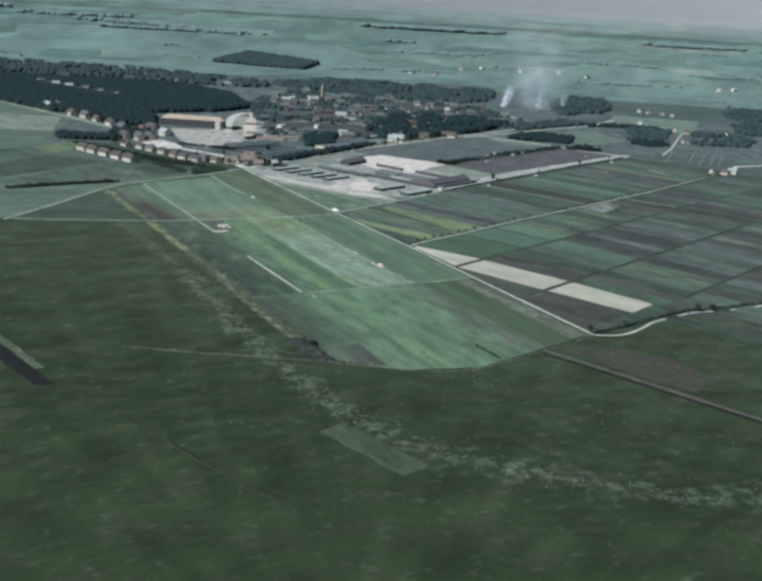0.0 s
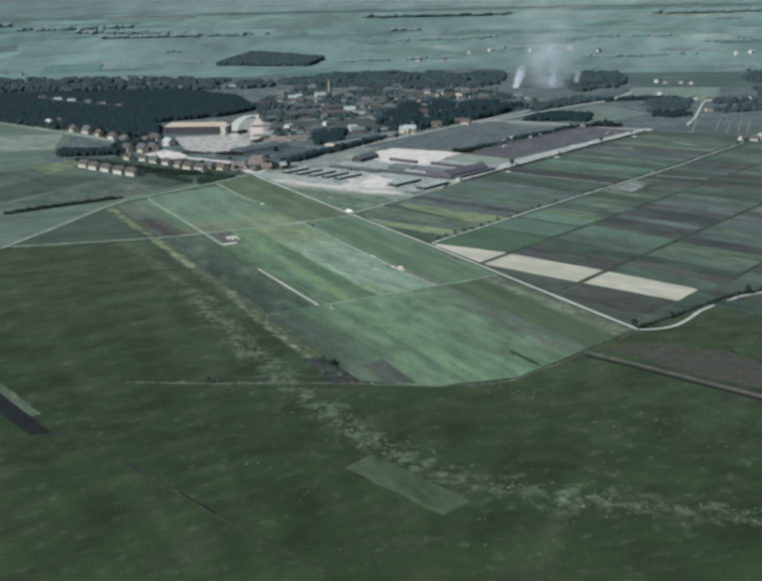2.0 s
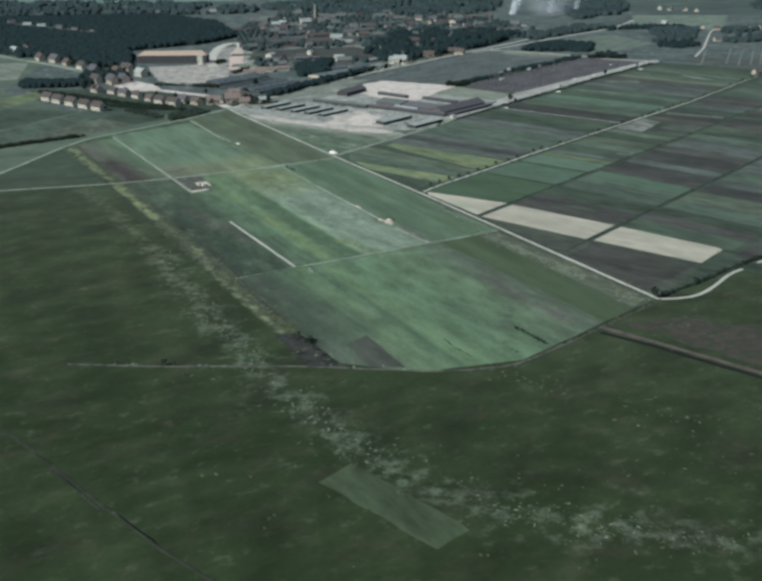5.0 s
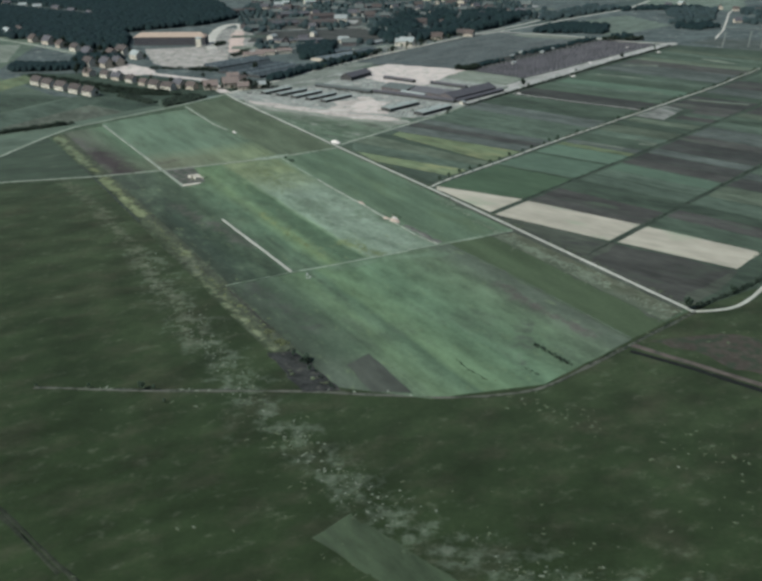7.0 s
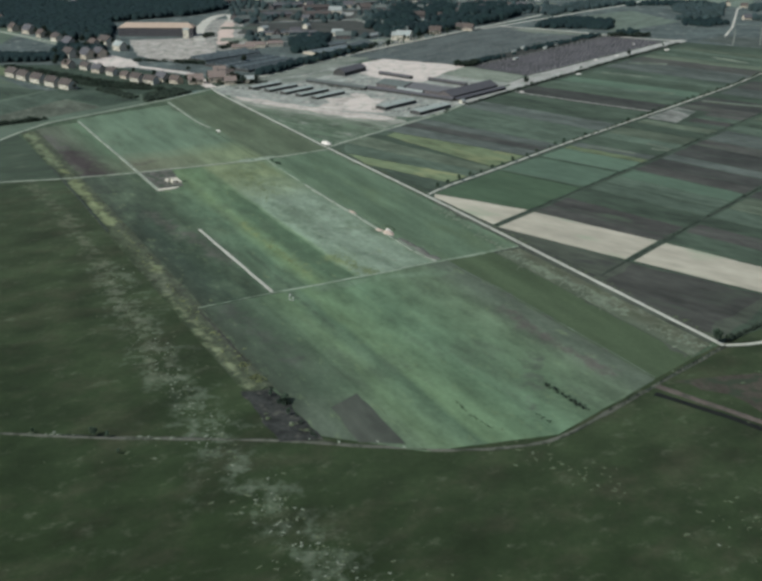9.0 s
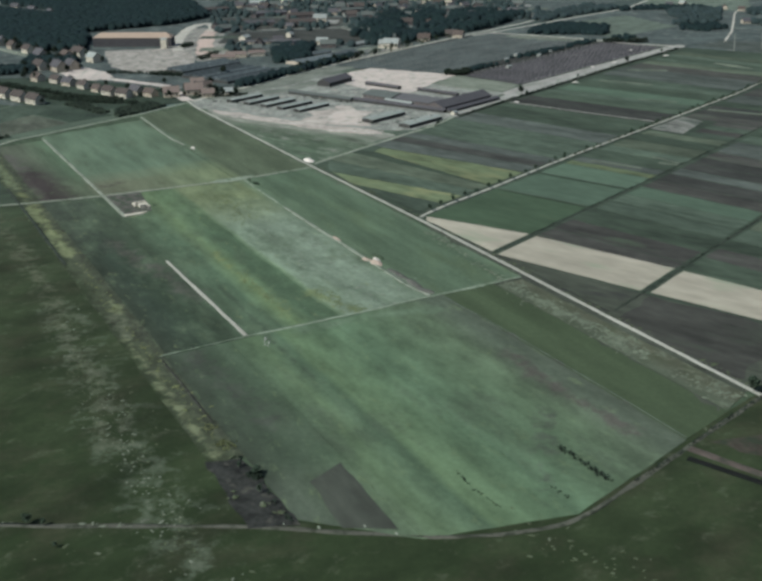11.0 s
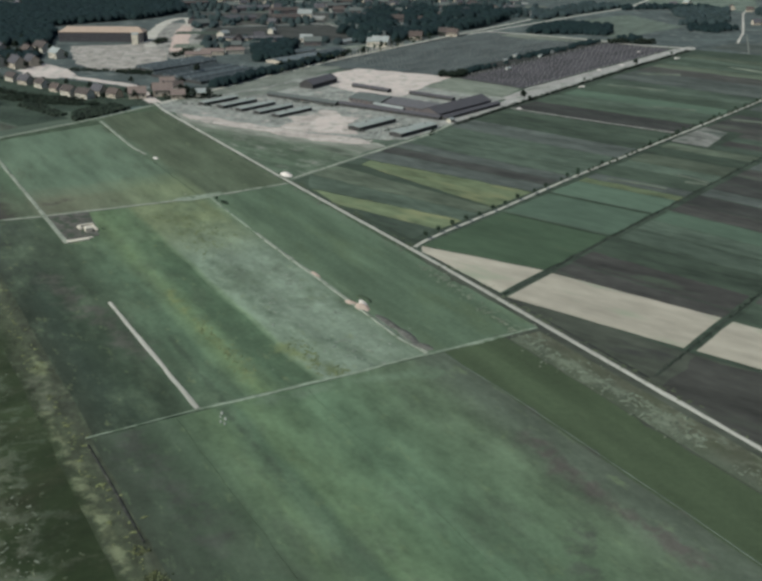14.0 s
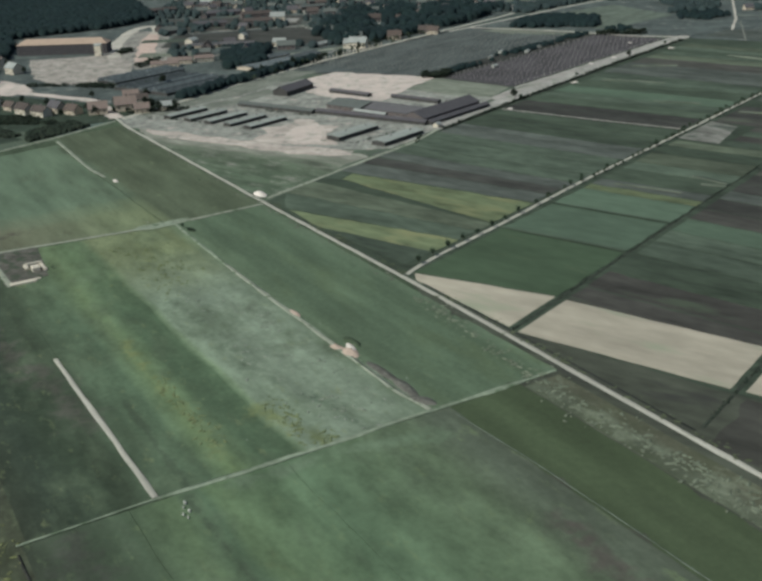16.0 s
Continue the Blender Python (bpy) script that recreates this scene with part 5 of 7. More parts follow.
sheet("clay_yard", fw, [(-440, 1850), (-330, 1875), (-312, 1868), (-275, 1775), (-262, 1700), (-285, 1640), (-317, 1612), (-360, 1640), (-392, 1690)], M_CLAYYARD, 0.12, "pale pinkish uneven clay yard of the works", "yard", fray=5.0)
sheet("works_ground", fw, [(-345, 1880), (-300, 1840), (-262, 1725), (-215, 1740), (-190, 1790), (-235, 1900), (-262, 2060), (-290, 2150), (-338, 2150), (-336, 2000)], M_ROUGHCLAY, 0.115, "rough trodden clay ground of the works", "yard", fray=8.0)
sheet("clay_bank", fw, [(-276, 1790), (-250, 1796), (-262, 1900), (-276, 2020), (-290, 2120), (-306, 2120), (-300, 1980), (-288, 1880)], M_CLAYPINK, 0.16, "bare pinkish clay bank of the works", "yard", fray=5.0)
sheet("village_square", fa, [(-751, 55), (-668, 30), (-616, 30), (-600, 60), (-645, 100)], M_SAND, 0.14, "pale bare village square", "yard", fray=4.0)
ribbon("forest_lane", fa, [(-1240, 196), (-1144, 176), (-1033, 138), (-901, 104), (-809, 72), (-690, 88)], 6, M_TRACK, 0.27, "pale lane in front of the forest houses")
ribbon("village_street", fa, [(-690, 90), (-620, 50), (-503, -12), (-385, -4)], 15, M_SAND, 0.26, "wide pale village street")
ribbon("far_village_road", fa, [(-1400, 260), (-1180, 189), (-1086, 149), (-942, 104), (-860, 80), (-740, 55)], 7, M_TRACK, 0.2, "pale road in front of the forest")
ribbon("works_ramp", fw, [(-312, 1840), (-330, 1915), (-340, 2020), (-344, 2130), (-334, 2210), (-314, 2225), (-298, 2170), (-292, 2110)], 20, M_RAMP, 0.22, "pale curved ramp of the works", "track")
ribbon("town_road", fb, [(1240, -1290), (1159, -1177), (950, -930), (832, -789)], 8, M_ROAD, 0.2, "pale road through the town")
ribbon("town_lane", fb, [(640, -1090), (704, -1031), (859, -881), (830, -770)], 4, M_ROAD, 0.21, "pale lane among the plots")
ribbon("white_road", fw, [(636, 1886), (660, 1941), (690, 2008), (725, 2102), (757, 2188), (797, 2298), (822, 2352), (846, 2386), (868, 2396)], 4.2, M_RAMP, 0.24, "pale curved road beyond the gardens", "road", 0.3)
ribbon("white_lane", fb, [(984, -20), (1030, -20), (1120, -40), (1200, -10)], 7, M_CHALK, 0.24, "bright pale road beyond the strip fields")
ribbon("fork_road", fb, [(919, -605), (1080, -600), (1243, -600), (1490, -590), (1700, -640)], 8, M_ROAD, 0.2, "pale road past the clearing")
field(fa, [(643, 305), (724, 284), (730, 306), (651, 329)], M_SMALLPLOT, "small green mown plot in the heath", 0.3, "meadow", "", 1.6)
field(fa, [(268, 530), (306, 540), (503, 490), (506, 476)], M_CUTTING, "wet black peat cutting in the heath", 0.4, "peat_cutting")
field(fa, [(300, 522), (470, 485), (468, 477), (300, 515)], M_SCRUB, "pale bank beside the peat cutting", 0.4, "bank", rough=1.6)
for pts in ([(508, 486), (507, 463), (535, 454), (665, 417), (750, 386)], [(565, 448), (622, 432)]):
    ribbon("heath_track", fa, pts, 2.8, M_DIM, 0.13, "faint dark track across the heath", "track", 1.2)
ribbon("ditch", fa, [(572, 77), (610, 61), (649, 48), (680, 37), (760, 8)], 4.6, M_CUTTING, 0.22, "dark peaty ditch in the heath", "ditch")
ribbon("ditch_bank", fa, [(566, 70), (604, 56), (645, 42), (676, 31), (760, 2)], 4.6, M_PINKBANK, 0.19, "brown bank beside the ditch", "bank")

# ---------- pale patches and tufts in the heath ----------
def patches(name, fn, line, half, count, size, material, label, seed, z=0.2):
    """Many small ragged patches of dry grass along a line, joined."""
    rng = random.Random(seed)
    verts, faces = [], []
    lens = [math.dist(p, q) for p, q in zip(line, line[1:])]
    for _ in range(count):
        k = rng.choices(range(len(lens)), lens)[0]
        s = rng.random()
        u = line[k][0] + (line[k + 1][0] - line[k][0]) * s + rng.gauss(0, half)
        v = line[k][1] + (line[k + 1][1] - line[k][1]) * s + rng.gauss(0, half)
        x, y = fn(u, v)
        r = min(size * rng.lognormvariate(0, 0.5), size * 1.9)
        if noise.noise((x * 0.03, y * 0.03, seed)) < -0.15:
            continue
        n = 9
        base = len(verts)
        turn, wide = rng.uniform(0, 3.14), rng.uniform(1.0, 2.6)
        verts.append((x, y, z + 0.3 * min(r, 2)))
        for i in range(n):
            a = 2 * math.pi * i / n
            q = r * rng.uniform(0.55, 1.2)
            px, py = math.cos(a) * q * wide, math.sin(a) * q
            verts.append((x + px * math.cos(turn) - py * math.sin(turn), y + px * math.sin(turn) + py * math.cos(turn), z - 0.06))
        faces += [(base, base + 1 + i, base + 1 + (i + 1) % n) for i in range(n)]
    ob = mesh_ob(name, verts, faces, material)
    return tagged(ob, label, "grass", kind="stuff")


M_PATCH = surface("dry_grass", tones(0.072, 0.085, 0.048, 0.35), big=9, fine=1.2, fleck=(0.15, 0.16, 0.12), fleck_at=0.58)
M_PATCH_PALE = surface("bleached_grass", tones(0.108, 0.118, 0.088, 0.35), big=6, fine=1.0)
M_PATCH_WHITE = surface("bleached_reeds", tones(0.136, 0.148, 0.108, 0.4), big=6, fine=1.0)
M_TUFT_PALE = surface("pale_rank_weeds", tones(0.128, 0.146, 0.102, 0.4), big=6, fine=1)
patches("dry_grass_tufts", fa, BAND, 8, 900, 0.36, M_PATCH, "pale dry grass in a winding band", 1)
patches("bleached_tufts", fa, BAND, 6, 620, 0.33, M_PATCH_WHITE, "bleached tufts in a winding band", 2, 0.2)
patches("heath_tufts", fa, [(500, 330), (720, 300), (760, 60), (620, -20), (600, -160)], 45, 420, 0.40, M_PATCH, "bleached tufts scattered on the heath", 4, 0.2)
patches("road_weeds", fa, [(348, 18), (440, 17), (540, 16)], 5, 480, 0.55, M_TUFT_PALE, "pale dry weeds along the main road", 6, 0.55)
patches("road_weeds", fa, [(225, 9), (290, 12), (340, 19)], 2.6, 150, 0.5, M_TUFT_PALE, "pale dry weeds along the main road", 27, 0.42)
patches("bank_weeds", fa, [(-230, 262), (150, 262), (450, 262)], 2.6, 380, 0.42, surface("yellow_weeds", tones(0.125, 0.138, 0.062, 0.4), big=6, fine=1), "yellow weeds along the meadow's edge", 7, 0.45)
patches("corner_tufts", fa, [(470, 266), (500, 265), (520, 266)], 4.0, 60, 0.8, M_PATCH, "pale tufts in the peaty corner", 18, 0.8)
patches("track_gravel", fa, [(453, 388), (476, 353), (492, 324), (500, 306)], 0.9, 46, 0.45, M_PATCH_WHITE, "pale gravel and dry grass on the worn track", 19, 0.22)
patches("heath_clumps", fa, [(580, 178), (607, 166), (640, 148), (700, 112)], 8, 120, 0.42, M_PATCH, "bleached clumps beside the meadow's end", 20, 0.2)
M_TUFT_YELLOW = surface("yellow_flowers", tones(0.126, 0.150, 0.072, 0.3), big=6, fine=1)
M_TUFT_GREY = surface("bleached_meadow_grass", tones(0.176, 0.200, 0.155, 0.3), big=6, fine=1)
patches("meadow_flowers", fa, [(200, 168), (270, 169), (336, 167)], 3.0, 240, 0.42, M_TUFT_YELLOW, "yellow flowering weeds in the meadow", 21, 0.44)
patches("meadow_flowers", fa, [(296, 134), (318, 132), (338, 130)], 4.5, 140, 0.42, M_TUFT_YELLOW, "yellow flowering weeds in the meadow", 22, 0.44)
patches("meadow_flowers", fa, [(22, 118), (70, 112), (130, 116)], 11.0, 260, 0.45, M_TUFT_YELLOW, "yellow flowering weeds in the meadow", 23, 0.44)
patches("meadow_tufts", fa, [(140, 104), (240, 106), (332, 104)], 13.0, 360, 0.42, M_TUFT_GREY, "bleached tufts in the grey meadow", 24, 0.44)
patches("verge_weeds", fa, [(-330, 4), (0, 4), (340, 4)], 2.2, 420, 0.5, M_PATCH_PALE, "pale dry weeds along the main road", 8, 0.3)
patches("ditch_weeds", fa, [(0, -5), (210, -7), (540, -6)], 2.0, 420, 0.5, M_PATCH, "dull weeds along the main road", 9, 0.2)
# ---------- heaps, foundations and poles ----------
def heap(name, fn, u, v, lx, ly, h, ang, material, label, seed):
    bm = bmesh.new()
    n, rings = 18, 7
    top = bm.verts.new((0, 0, h))
    prev = None
    for k in range(1, rings + 1):
        s = k / rings
        ring = []
        for i in range(n):
            a = 2 * math.pi * i / n
            x, y = math.cos(a) * lx * s, math.sin(a) * ly * s
            g = noise.noise((x * 0.35 + seed * 9, y * 0.35, seed))
            ring.append(bm.verts.new((x * (1 + 0.15 * g), y * (1 + 0.15 * g), max(-0.1, h * (1 - s ** 1.6) * (1 + 0.5 * g)) if k < rings else -0.2)))
        if prev is None:
            for i in range(n):
                bm.faces.new((top, ring[i], ring[(i + 1) % n]))
        else:
            for i in range(n):
                bm.faces.new((prev[i], ring[i], ring[(i + 1) % n], prev[(i + 1) % n]))
        prev = ring
    me = bpy.data.meshes.new(name)
    bm.to_mesh(me)
    bm.free()
    me.materials.append(material)
    me.polygons.foreach_set("use_smooth", [True] * len(me.polygons))
    ob = new(name, me)
    ob.matrix_basis = at(fn, u, v, ang, 0.2)
    return tagged(ob, label, "heap")


heap("sand_heap", fa, -24, -7, 8.0, 4.0, 1.9, ANG_A, M_CHALK, "pale pinkish sand heap beside the crossing", 1)
heap("sand_heap", fa, -134, 75, 5.0, 2.0, 0.8, ANG_A, M_CHALK, "low pale sand heap in the meadow", 2)
heap("clay_heap", fa, 268, 76.5, 6.5, 3.6, 1.6, ANG_A, M_CLAY, "bare orange clay heap on the boundary path", 3)
heap("clay_heap", fa, 259, 79, 5.0, 2.2, 1.0, ANG_A + 0.3, M_CLAY, "low orange clay heap on the boundary path", 13)
heap("sand_heap", fa, 263, 73, 6.0, 2.0, 1.1, ANG_A - 0.2, M_CHALK, "low pale sand heap on the boundary path", 14)
heap("grassy_mound", fa, 258, 69.5, 8.0, 2.8, 1.6, ANG_A, M_MEADOW, "low grassy mound beside the clay heap", 15)
heap("clay_heap", fa, 206, 77, 6.0, 2.0, 0.9, ANG_A, M_CLAY, "low orange clay heap on the boundary path", 4)
heap("spoil_bank", fa, 296, 74, 14.0, 2.4, 0.9, ANG_A + 0.04, M_SPOIL, "long grey spoil bank on the boundary path", 5)
heap("spoil_bank", fa, 316, 73.5, 11.0, 3.0, 1.1, ANG_A - 0.05, M_SPOIL, "long grey spoil bank on the boundary path", 6)
heap("spoil_bank", fa, 332, 74, 7.0, 3.4, 1.3, ANG_A + 0.5, M_SPOIL, "short grey spoil bank on the boundary path", 7)
for u, v, h in ((-8, 90, 0.5), (545, 233, 0.5), (536, 250, 0.6), (527, 262, 0.6), (556, 224, 0.5)):
    heap("sand_heap", fa, u, v, 1.1, 0.6, h * 0.5, ANG_A, M_TRACK, "small pale sand heap beside the track", int(u))
field(fa, [(-2, 170), (62, 178), (66, 205), (-2, 200)], M_PLOT, "bare brown building plot beside the path", 0.75, "building_plot")
found = thing("foundation", at(fa, 46, 182, ANG_A, 0.1) @ Matrix.Scale(1.3, 4), "broken pale concrete foundation walls on bare soil", "foundation")
for x0, x1, y0, y1, h in ((-7, -1, -4, -2.4, 1.2), (-7, -5.6, -2.4, 4, 1.5), (-5.6, 4, 2.6, 4.2, 1.0), (-1, 3.5, -2.0, 1.4, 2.2), (12.3, 15.4, -13.8, -3, 0.7), (12.3, 13.5, -3, -0.8, 0.7)):
    bm = bmesh.new()
    box(bm, x0, x1, y0, y1, -0.2, h)
    bmesh.ops.bevel(bm, geom=bm.edges[:], offset=0.12, segments=1, affect="EDGES")
    part("wall", bm, M_PLASTER, found)
found2 = thing("foundation", at(fa, 350, 196, ANG_A, 0.1), "small broken concrete blocks beside the pale strip", "foundation")
for x, y, r in ((0, 0, 0.8), (2.5, -1.5, 0.5), (5.5, -0.5, 0.7), (6.5, -3, 0.6), (9, -2.2, 0.5)):
    bm = bmesh.new()
    box(bm, x - r, x + r, y - r * 0.5, y + r * 0.5, -0.2, 0.9)
    bmesh.ops.bevel(bm, geom=bm.edges[:], offset=0.15, segments=1, affect="EDGES")
    part("block", bm, M_CONCRETE, found2)


def poles(name, u0, u1, du, v0, v1, dv, h, label, seed, w=0.22):
    rng = random.Random(seed)
    bm_v, bm_f = [], []
    u = u0
    while u < u1:
        v = v0
        while v < v1:
            x, y = fb(u + rng.uniform(-1.0, 1.0), v + rng.uniform(-1.4, 1.4))
            b = len(bm_v)
            for dx, dy in ((-w, -w), (w, -w), (w, w), (-w, w)):
                bm_v.append((x + dx, y + dy, 0))
            for dx, dy in ((-w, -w), (w, -w), (w, w), (-w, w)):
                bm_v.append((x + dx * 0.7, y + dy * 0.7, h * rng.uniform(0.8, 1.15)))
            bm_f += [(b, b + 1, b + 5, b + 4), (b + 1, b + 2, b + 6, b + 5), (b + 2, b + 3, b + 7, b + 6), (b + 3, b, b + 4, b + 7), (b + 4, b + 5, b + 6, b + 7)]
            v += dv
        u += du
    return tagged(mesh_ob(name, bm_v, bm_f, M_POLE), label, "poles", kind="stuff")


poles("hop_poles", 560, 960, 17, -585, -408, 8, 3.4, "rows of pale weathered poles on dark soil", 1, 0.2)
poles("hop_poles", 566, 985, 16, -358, -268, 7, 3.6, "rows of pale weathered poles on dark soil", 2)
for x0, y0, x1, y1 in ((610, 1766, 687, 1980), (660, 1775, 742, 1991), (675, 1753, 767, 1986), (703, 1766, 778, 1960), (720, 1763, 794, 1956), (756, 2139, 831, 1995)):
    ribbon("garden_path", fw, [(x0, y0), (x1, y1)], 2.4, M_FALLOWPATH, 0.55, "pale straight path between garden plots", "path", 0.6)

ribbon("garden_path", fw, [(705, 2060), (760, 2025), (835, 1978)], 6.0, M_FALLOWPATH, 0.5, "pale lane along the garden plots", "path", 0.6)

# ---------- buildings ----------
def building(name, m, l, w, eave, ridge, wall_m, roof_m, label, category, group="", bays=4, chimneys=1, hip=0.0, over=0.6, door=True):
    """A gabled or hipped building, long side along x, base at its centre."""
    t = thing(name, m, label, category, group)
    x, y = l / 2, w / 2
    bm = bmesh.new()
    v = [bm.verts.new(p) for p in ((-x, -y, -0.3), (x, -y, -0.3), (x, y, -0.3), (-x, y, -0.3), (-x, -y, eave), (x, -y, eave), (x, y, eave), (-x, y, eave), (-x + hip, 0, ridge - 0.1), (x - hip, 0, ridge - 0.1))]
    for f in ((0, 1, 5, 4), (1, 2, 6, 5), (2, 3, 7, 6), (3, 0, 4, 7), (4, 5, 9, 8), (6, 7, 8, 9), (5, 6, 9), (7, 4, 8)):
        bm.faces.new([v[i] for i in f])
    part("wall", bm, wall_m, t)
    bm = bmesh.new()
    slope = (ridge - eave) / y
    yo, zo = y + over, eave - over * slope + 0.12
    xo, xr = x + over, x + over - hip * 1.05
    for dz, flip in ((0.0, 1), (0.28, 0)):
        q = [bm.verts.new(p) for p in ((-xo, -yo, zo + dz), (xo, -yo, zo + dz), (xr, 0, ridge + 0.12 + dz), (-xr, 0, ridge + 0.12 + dz), (xo, yo, zo + dz), (-xo, yo, zo + dz))]
        for f in ((0, 1, 2, 3), (4, 5, 3, 2)) + (((1, 4, 2), (5, 0, 3)) if hip else ()):
            bm.faces.new([q[i] for i in (f[::-1] if flip else f)])
        if not flip:
            lower = bm.verts[:6]
    bm.verts.ensure_lookup_table()
    for a, b in ((0, 1), (1, 4), (4, 5), (5, 0)) if hip else ((0, 1), (1, 2), (2, 4), (4, 5), (5, 3), (3, 0)):
        bm.faces.new((bm.verts[a], bm.verts[b], bm.verts[6 + b], bm.verts[6 + a]))
    bmesh.ops.recalc_face_normals(bm, faces=bm.faces)
    part("roof", bm, roof_m, t)
    for k in range(chimneys):
        bm = bmesh.new()
        cx = (k + 0.5) / chimneys * l - x + l * 0.08
        box(bm, cx - 0.4, cx + 0.4, -0.4, 0.4, ridge - 1.0, ridge + 1.3)
        box(bm, cx - 0.5, cx + 0.5, -0.5, 0.5, ridge + 1.3, ridge + 1.5)
        part("chimney", bm, M_BRICK, t)
    hi = min(1.5, eave * 0.5)
    for s in (-1, 1):
        for k in range(bays):
            cx = (k + 0.5) / bays * l - x
            if door and s == -1 and k == bays // 2:
                bm = bmesh.new()
                box(bm, cx - 0.5, cx + 0.5, s * y - 0.05, s * y + 0.05, 0.0, min(2.1, eave - 0.2))
                part("door", bm, M_DOOR, t)
                continue
            bm = bmesh.new()
            box(bm, cx - 0.6, cx + 0.6, s * y - 0.04, s * y + 0.04, eave * 0.36, eave * 0.36 + hi)
            pane = part("window", bm, M_GLASS, t)
            bm = bmesh.new()
            box(bm, cx - 0.7, cx + 0.7, s * y - 0.10, s * y + 0.10, eave * 0.36 - 0.12, eave * 0.36 - 0.004)
            part("sill", bm, M_CONCRETE, pane, "pale stone sill")
    return t


# bushes round the camp
for k, (pts, wide, high) in enumerate((([(206, -506), (214, -482), (220, -450), (222, -424)], 3.0, 2.0), ([(226, -275), (230, -262), (233, -228)], 2.4, 1.8), ([(290, -206), (262, -190)], 3.0, 2.2), ([(296, -430), (300, -400), (306, -352)], 2.5, 2.2), ([(236, -240), (292, -234)], 2.2, 1.8))):
    hedge(fb, pts, wide, high, "dark low bushes along the camp huts", density=1.2, gaps=0.3, seed=90 + k)
# small sheds and heaps along the garden plots
for u, v, a in ((784, -378, 0.2), (832, -387, 0.9), (655, -351, -0.2), (714, -394, 0.5), (763, -408, 0.1)):
    building("garden_shed", at(fb, u, v, ANG_B + a), 6.5, 4.5, 2.4, 3.4, M_CONCRETE, M_TILE_GREY, "small pale shed among the garden plots", "shed", "garden sheds", 2, 0)
for k, (u, v) in enumerate(((907, -217), (608, -210), (439, -197), (928, -289), (738, -255), (797, -251))):
    heap("sand_heap", fb, u, v, 4.5, 2.6, 1.0, 0.4 * k, M_CHALK, "small pale sand heap beside the camp road", 60 + k)
# huts of the camp
for i, v in enumerate((-484, -455, -427, -400, -373)):
    building("barrack_hut", at(fb, 242 + i * 2.2, v, ANG_B), 47, 9.5, 3.0, 3.7, M_BOARD, M_TILE_FELT, "long low wooden hut with a grey felt roof", "hut", "camp huts", 8, 2)
for u, v in ((262, -266), (268, -216)):
    building("barrack_hut", at(fb, u, v, ANG_B), 54, 14, 3.6, 4.5, M_BOARD, M_TILE_FELT, "wide low wooden hut with a grey felt roof", "hut", "wide huts", 8, 2)
ALONG = ANG_B - math.pi / 2 + 0.09
building("long_shed", at(fb, 312, -415, ALONG), 92, 10, 3.0, 4.6, M_BOARD, M_TILE_MOSS, "very long low shed with a mossy grey roof", "shed", "", 14, 0)
building("lean_shed", at(fb, 327, -296, ALONG), 122, 9, 3.0, 4.4, M_BOARD, M_TILE_DARK, "long low dark shed beside the workshop", "shed", "", 12, 0)
building("store_shed", at(fb, 340, -307, ANG_B - math.pi / 2), 38, 5, 3.0, 4.2, M_BOARD, M_TILE_GREY, "narrow shed with a pale grey roof", "shed", "", 5, 0)
building("workshop", at(fb, 362, -347, ANG_B - math.pi / 2), 42, 34, 4.2, 7.5, M_BRICK, M_TILE_MOSS, "wide workshop with a mossy grey green roof", "workshop", "camp workshops", 6, 1)
building("workshop", at(fb, 364, -288, ANG_B - math.pi / 2), 58, 32, 4.2, 7.5, M_BRICK, M_TILE_SOFT, "wide workshop with a purplish grey roof", "workshop", "camp workshops", 8, 1)
building("workshop", at(fb, 384, -246, ANG_B), 92, 24, 5.0, 10.0, M_BRICK, M_TILE_DARK, "long workshop with a dark purplish roof", "workshop", "camp workshops", 12, 1)
building("lean_shed", at(fb, 386, -227, ANG_B), 96, 8, 2.8, 4.2, M_BOARD, M_TILE_DARK, "long low dark shed beside the workshop", "shed", "", 12, 0)
building("barn", at(fb, 398, -470, ANG_B + 0.15), 50, 18, 5.0, 9.5, M_BOARD, M_TILE_DARK, "dark wooden barn with a dark weathered roof", "barn", "", 5, 0)
building("store_shed", at(fb, 418, -399, ANG_B - math.pi / 2), 52, 7, 2.8, 4.2, M_BOARD, M_TILE_DARK, "narrow dark store shed on the sand", "shed", "", 6, 0)
building("store_shed", at(fb, 426, -311, ANG_B - math.pi / 2), 58, 6, 2.8, 4.0, M_BOARD, M_TILE_DARK, "narrow dark store shed on the sand", "shed", "", 6, 0)
building("sentry_house", at(fb, 330, -214, ANG_B), 6, 5, 2.8, 4.4, M_PLASTER, M_TILE_GREY, "small white gate house beside the camp road", "house", "", 2, 0)
# brickworks
building("drying_hall", at(fw, -401, 1910, -0.05), 124, 26, 14.0, 20.5, M_BRICK_DARK, M_TILE_ORANGE, "very long tall brick hall with a tan tiled roof", "hall", "", 20, 2, 10.0)
building("kiln_house", at(fw, -342, 1874, -0.08), 9, 8, 14.0, 16.0, M_PLASTER, M_TILE_GREY, "narrow pale tower house before the hall", "house", "", 2, 0)
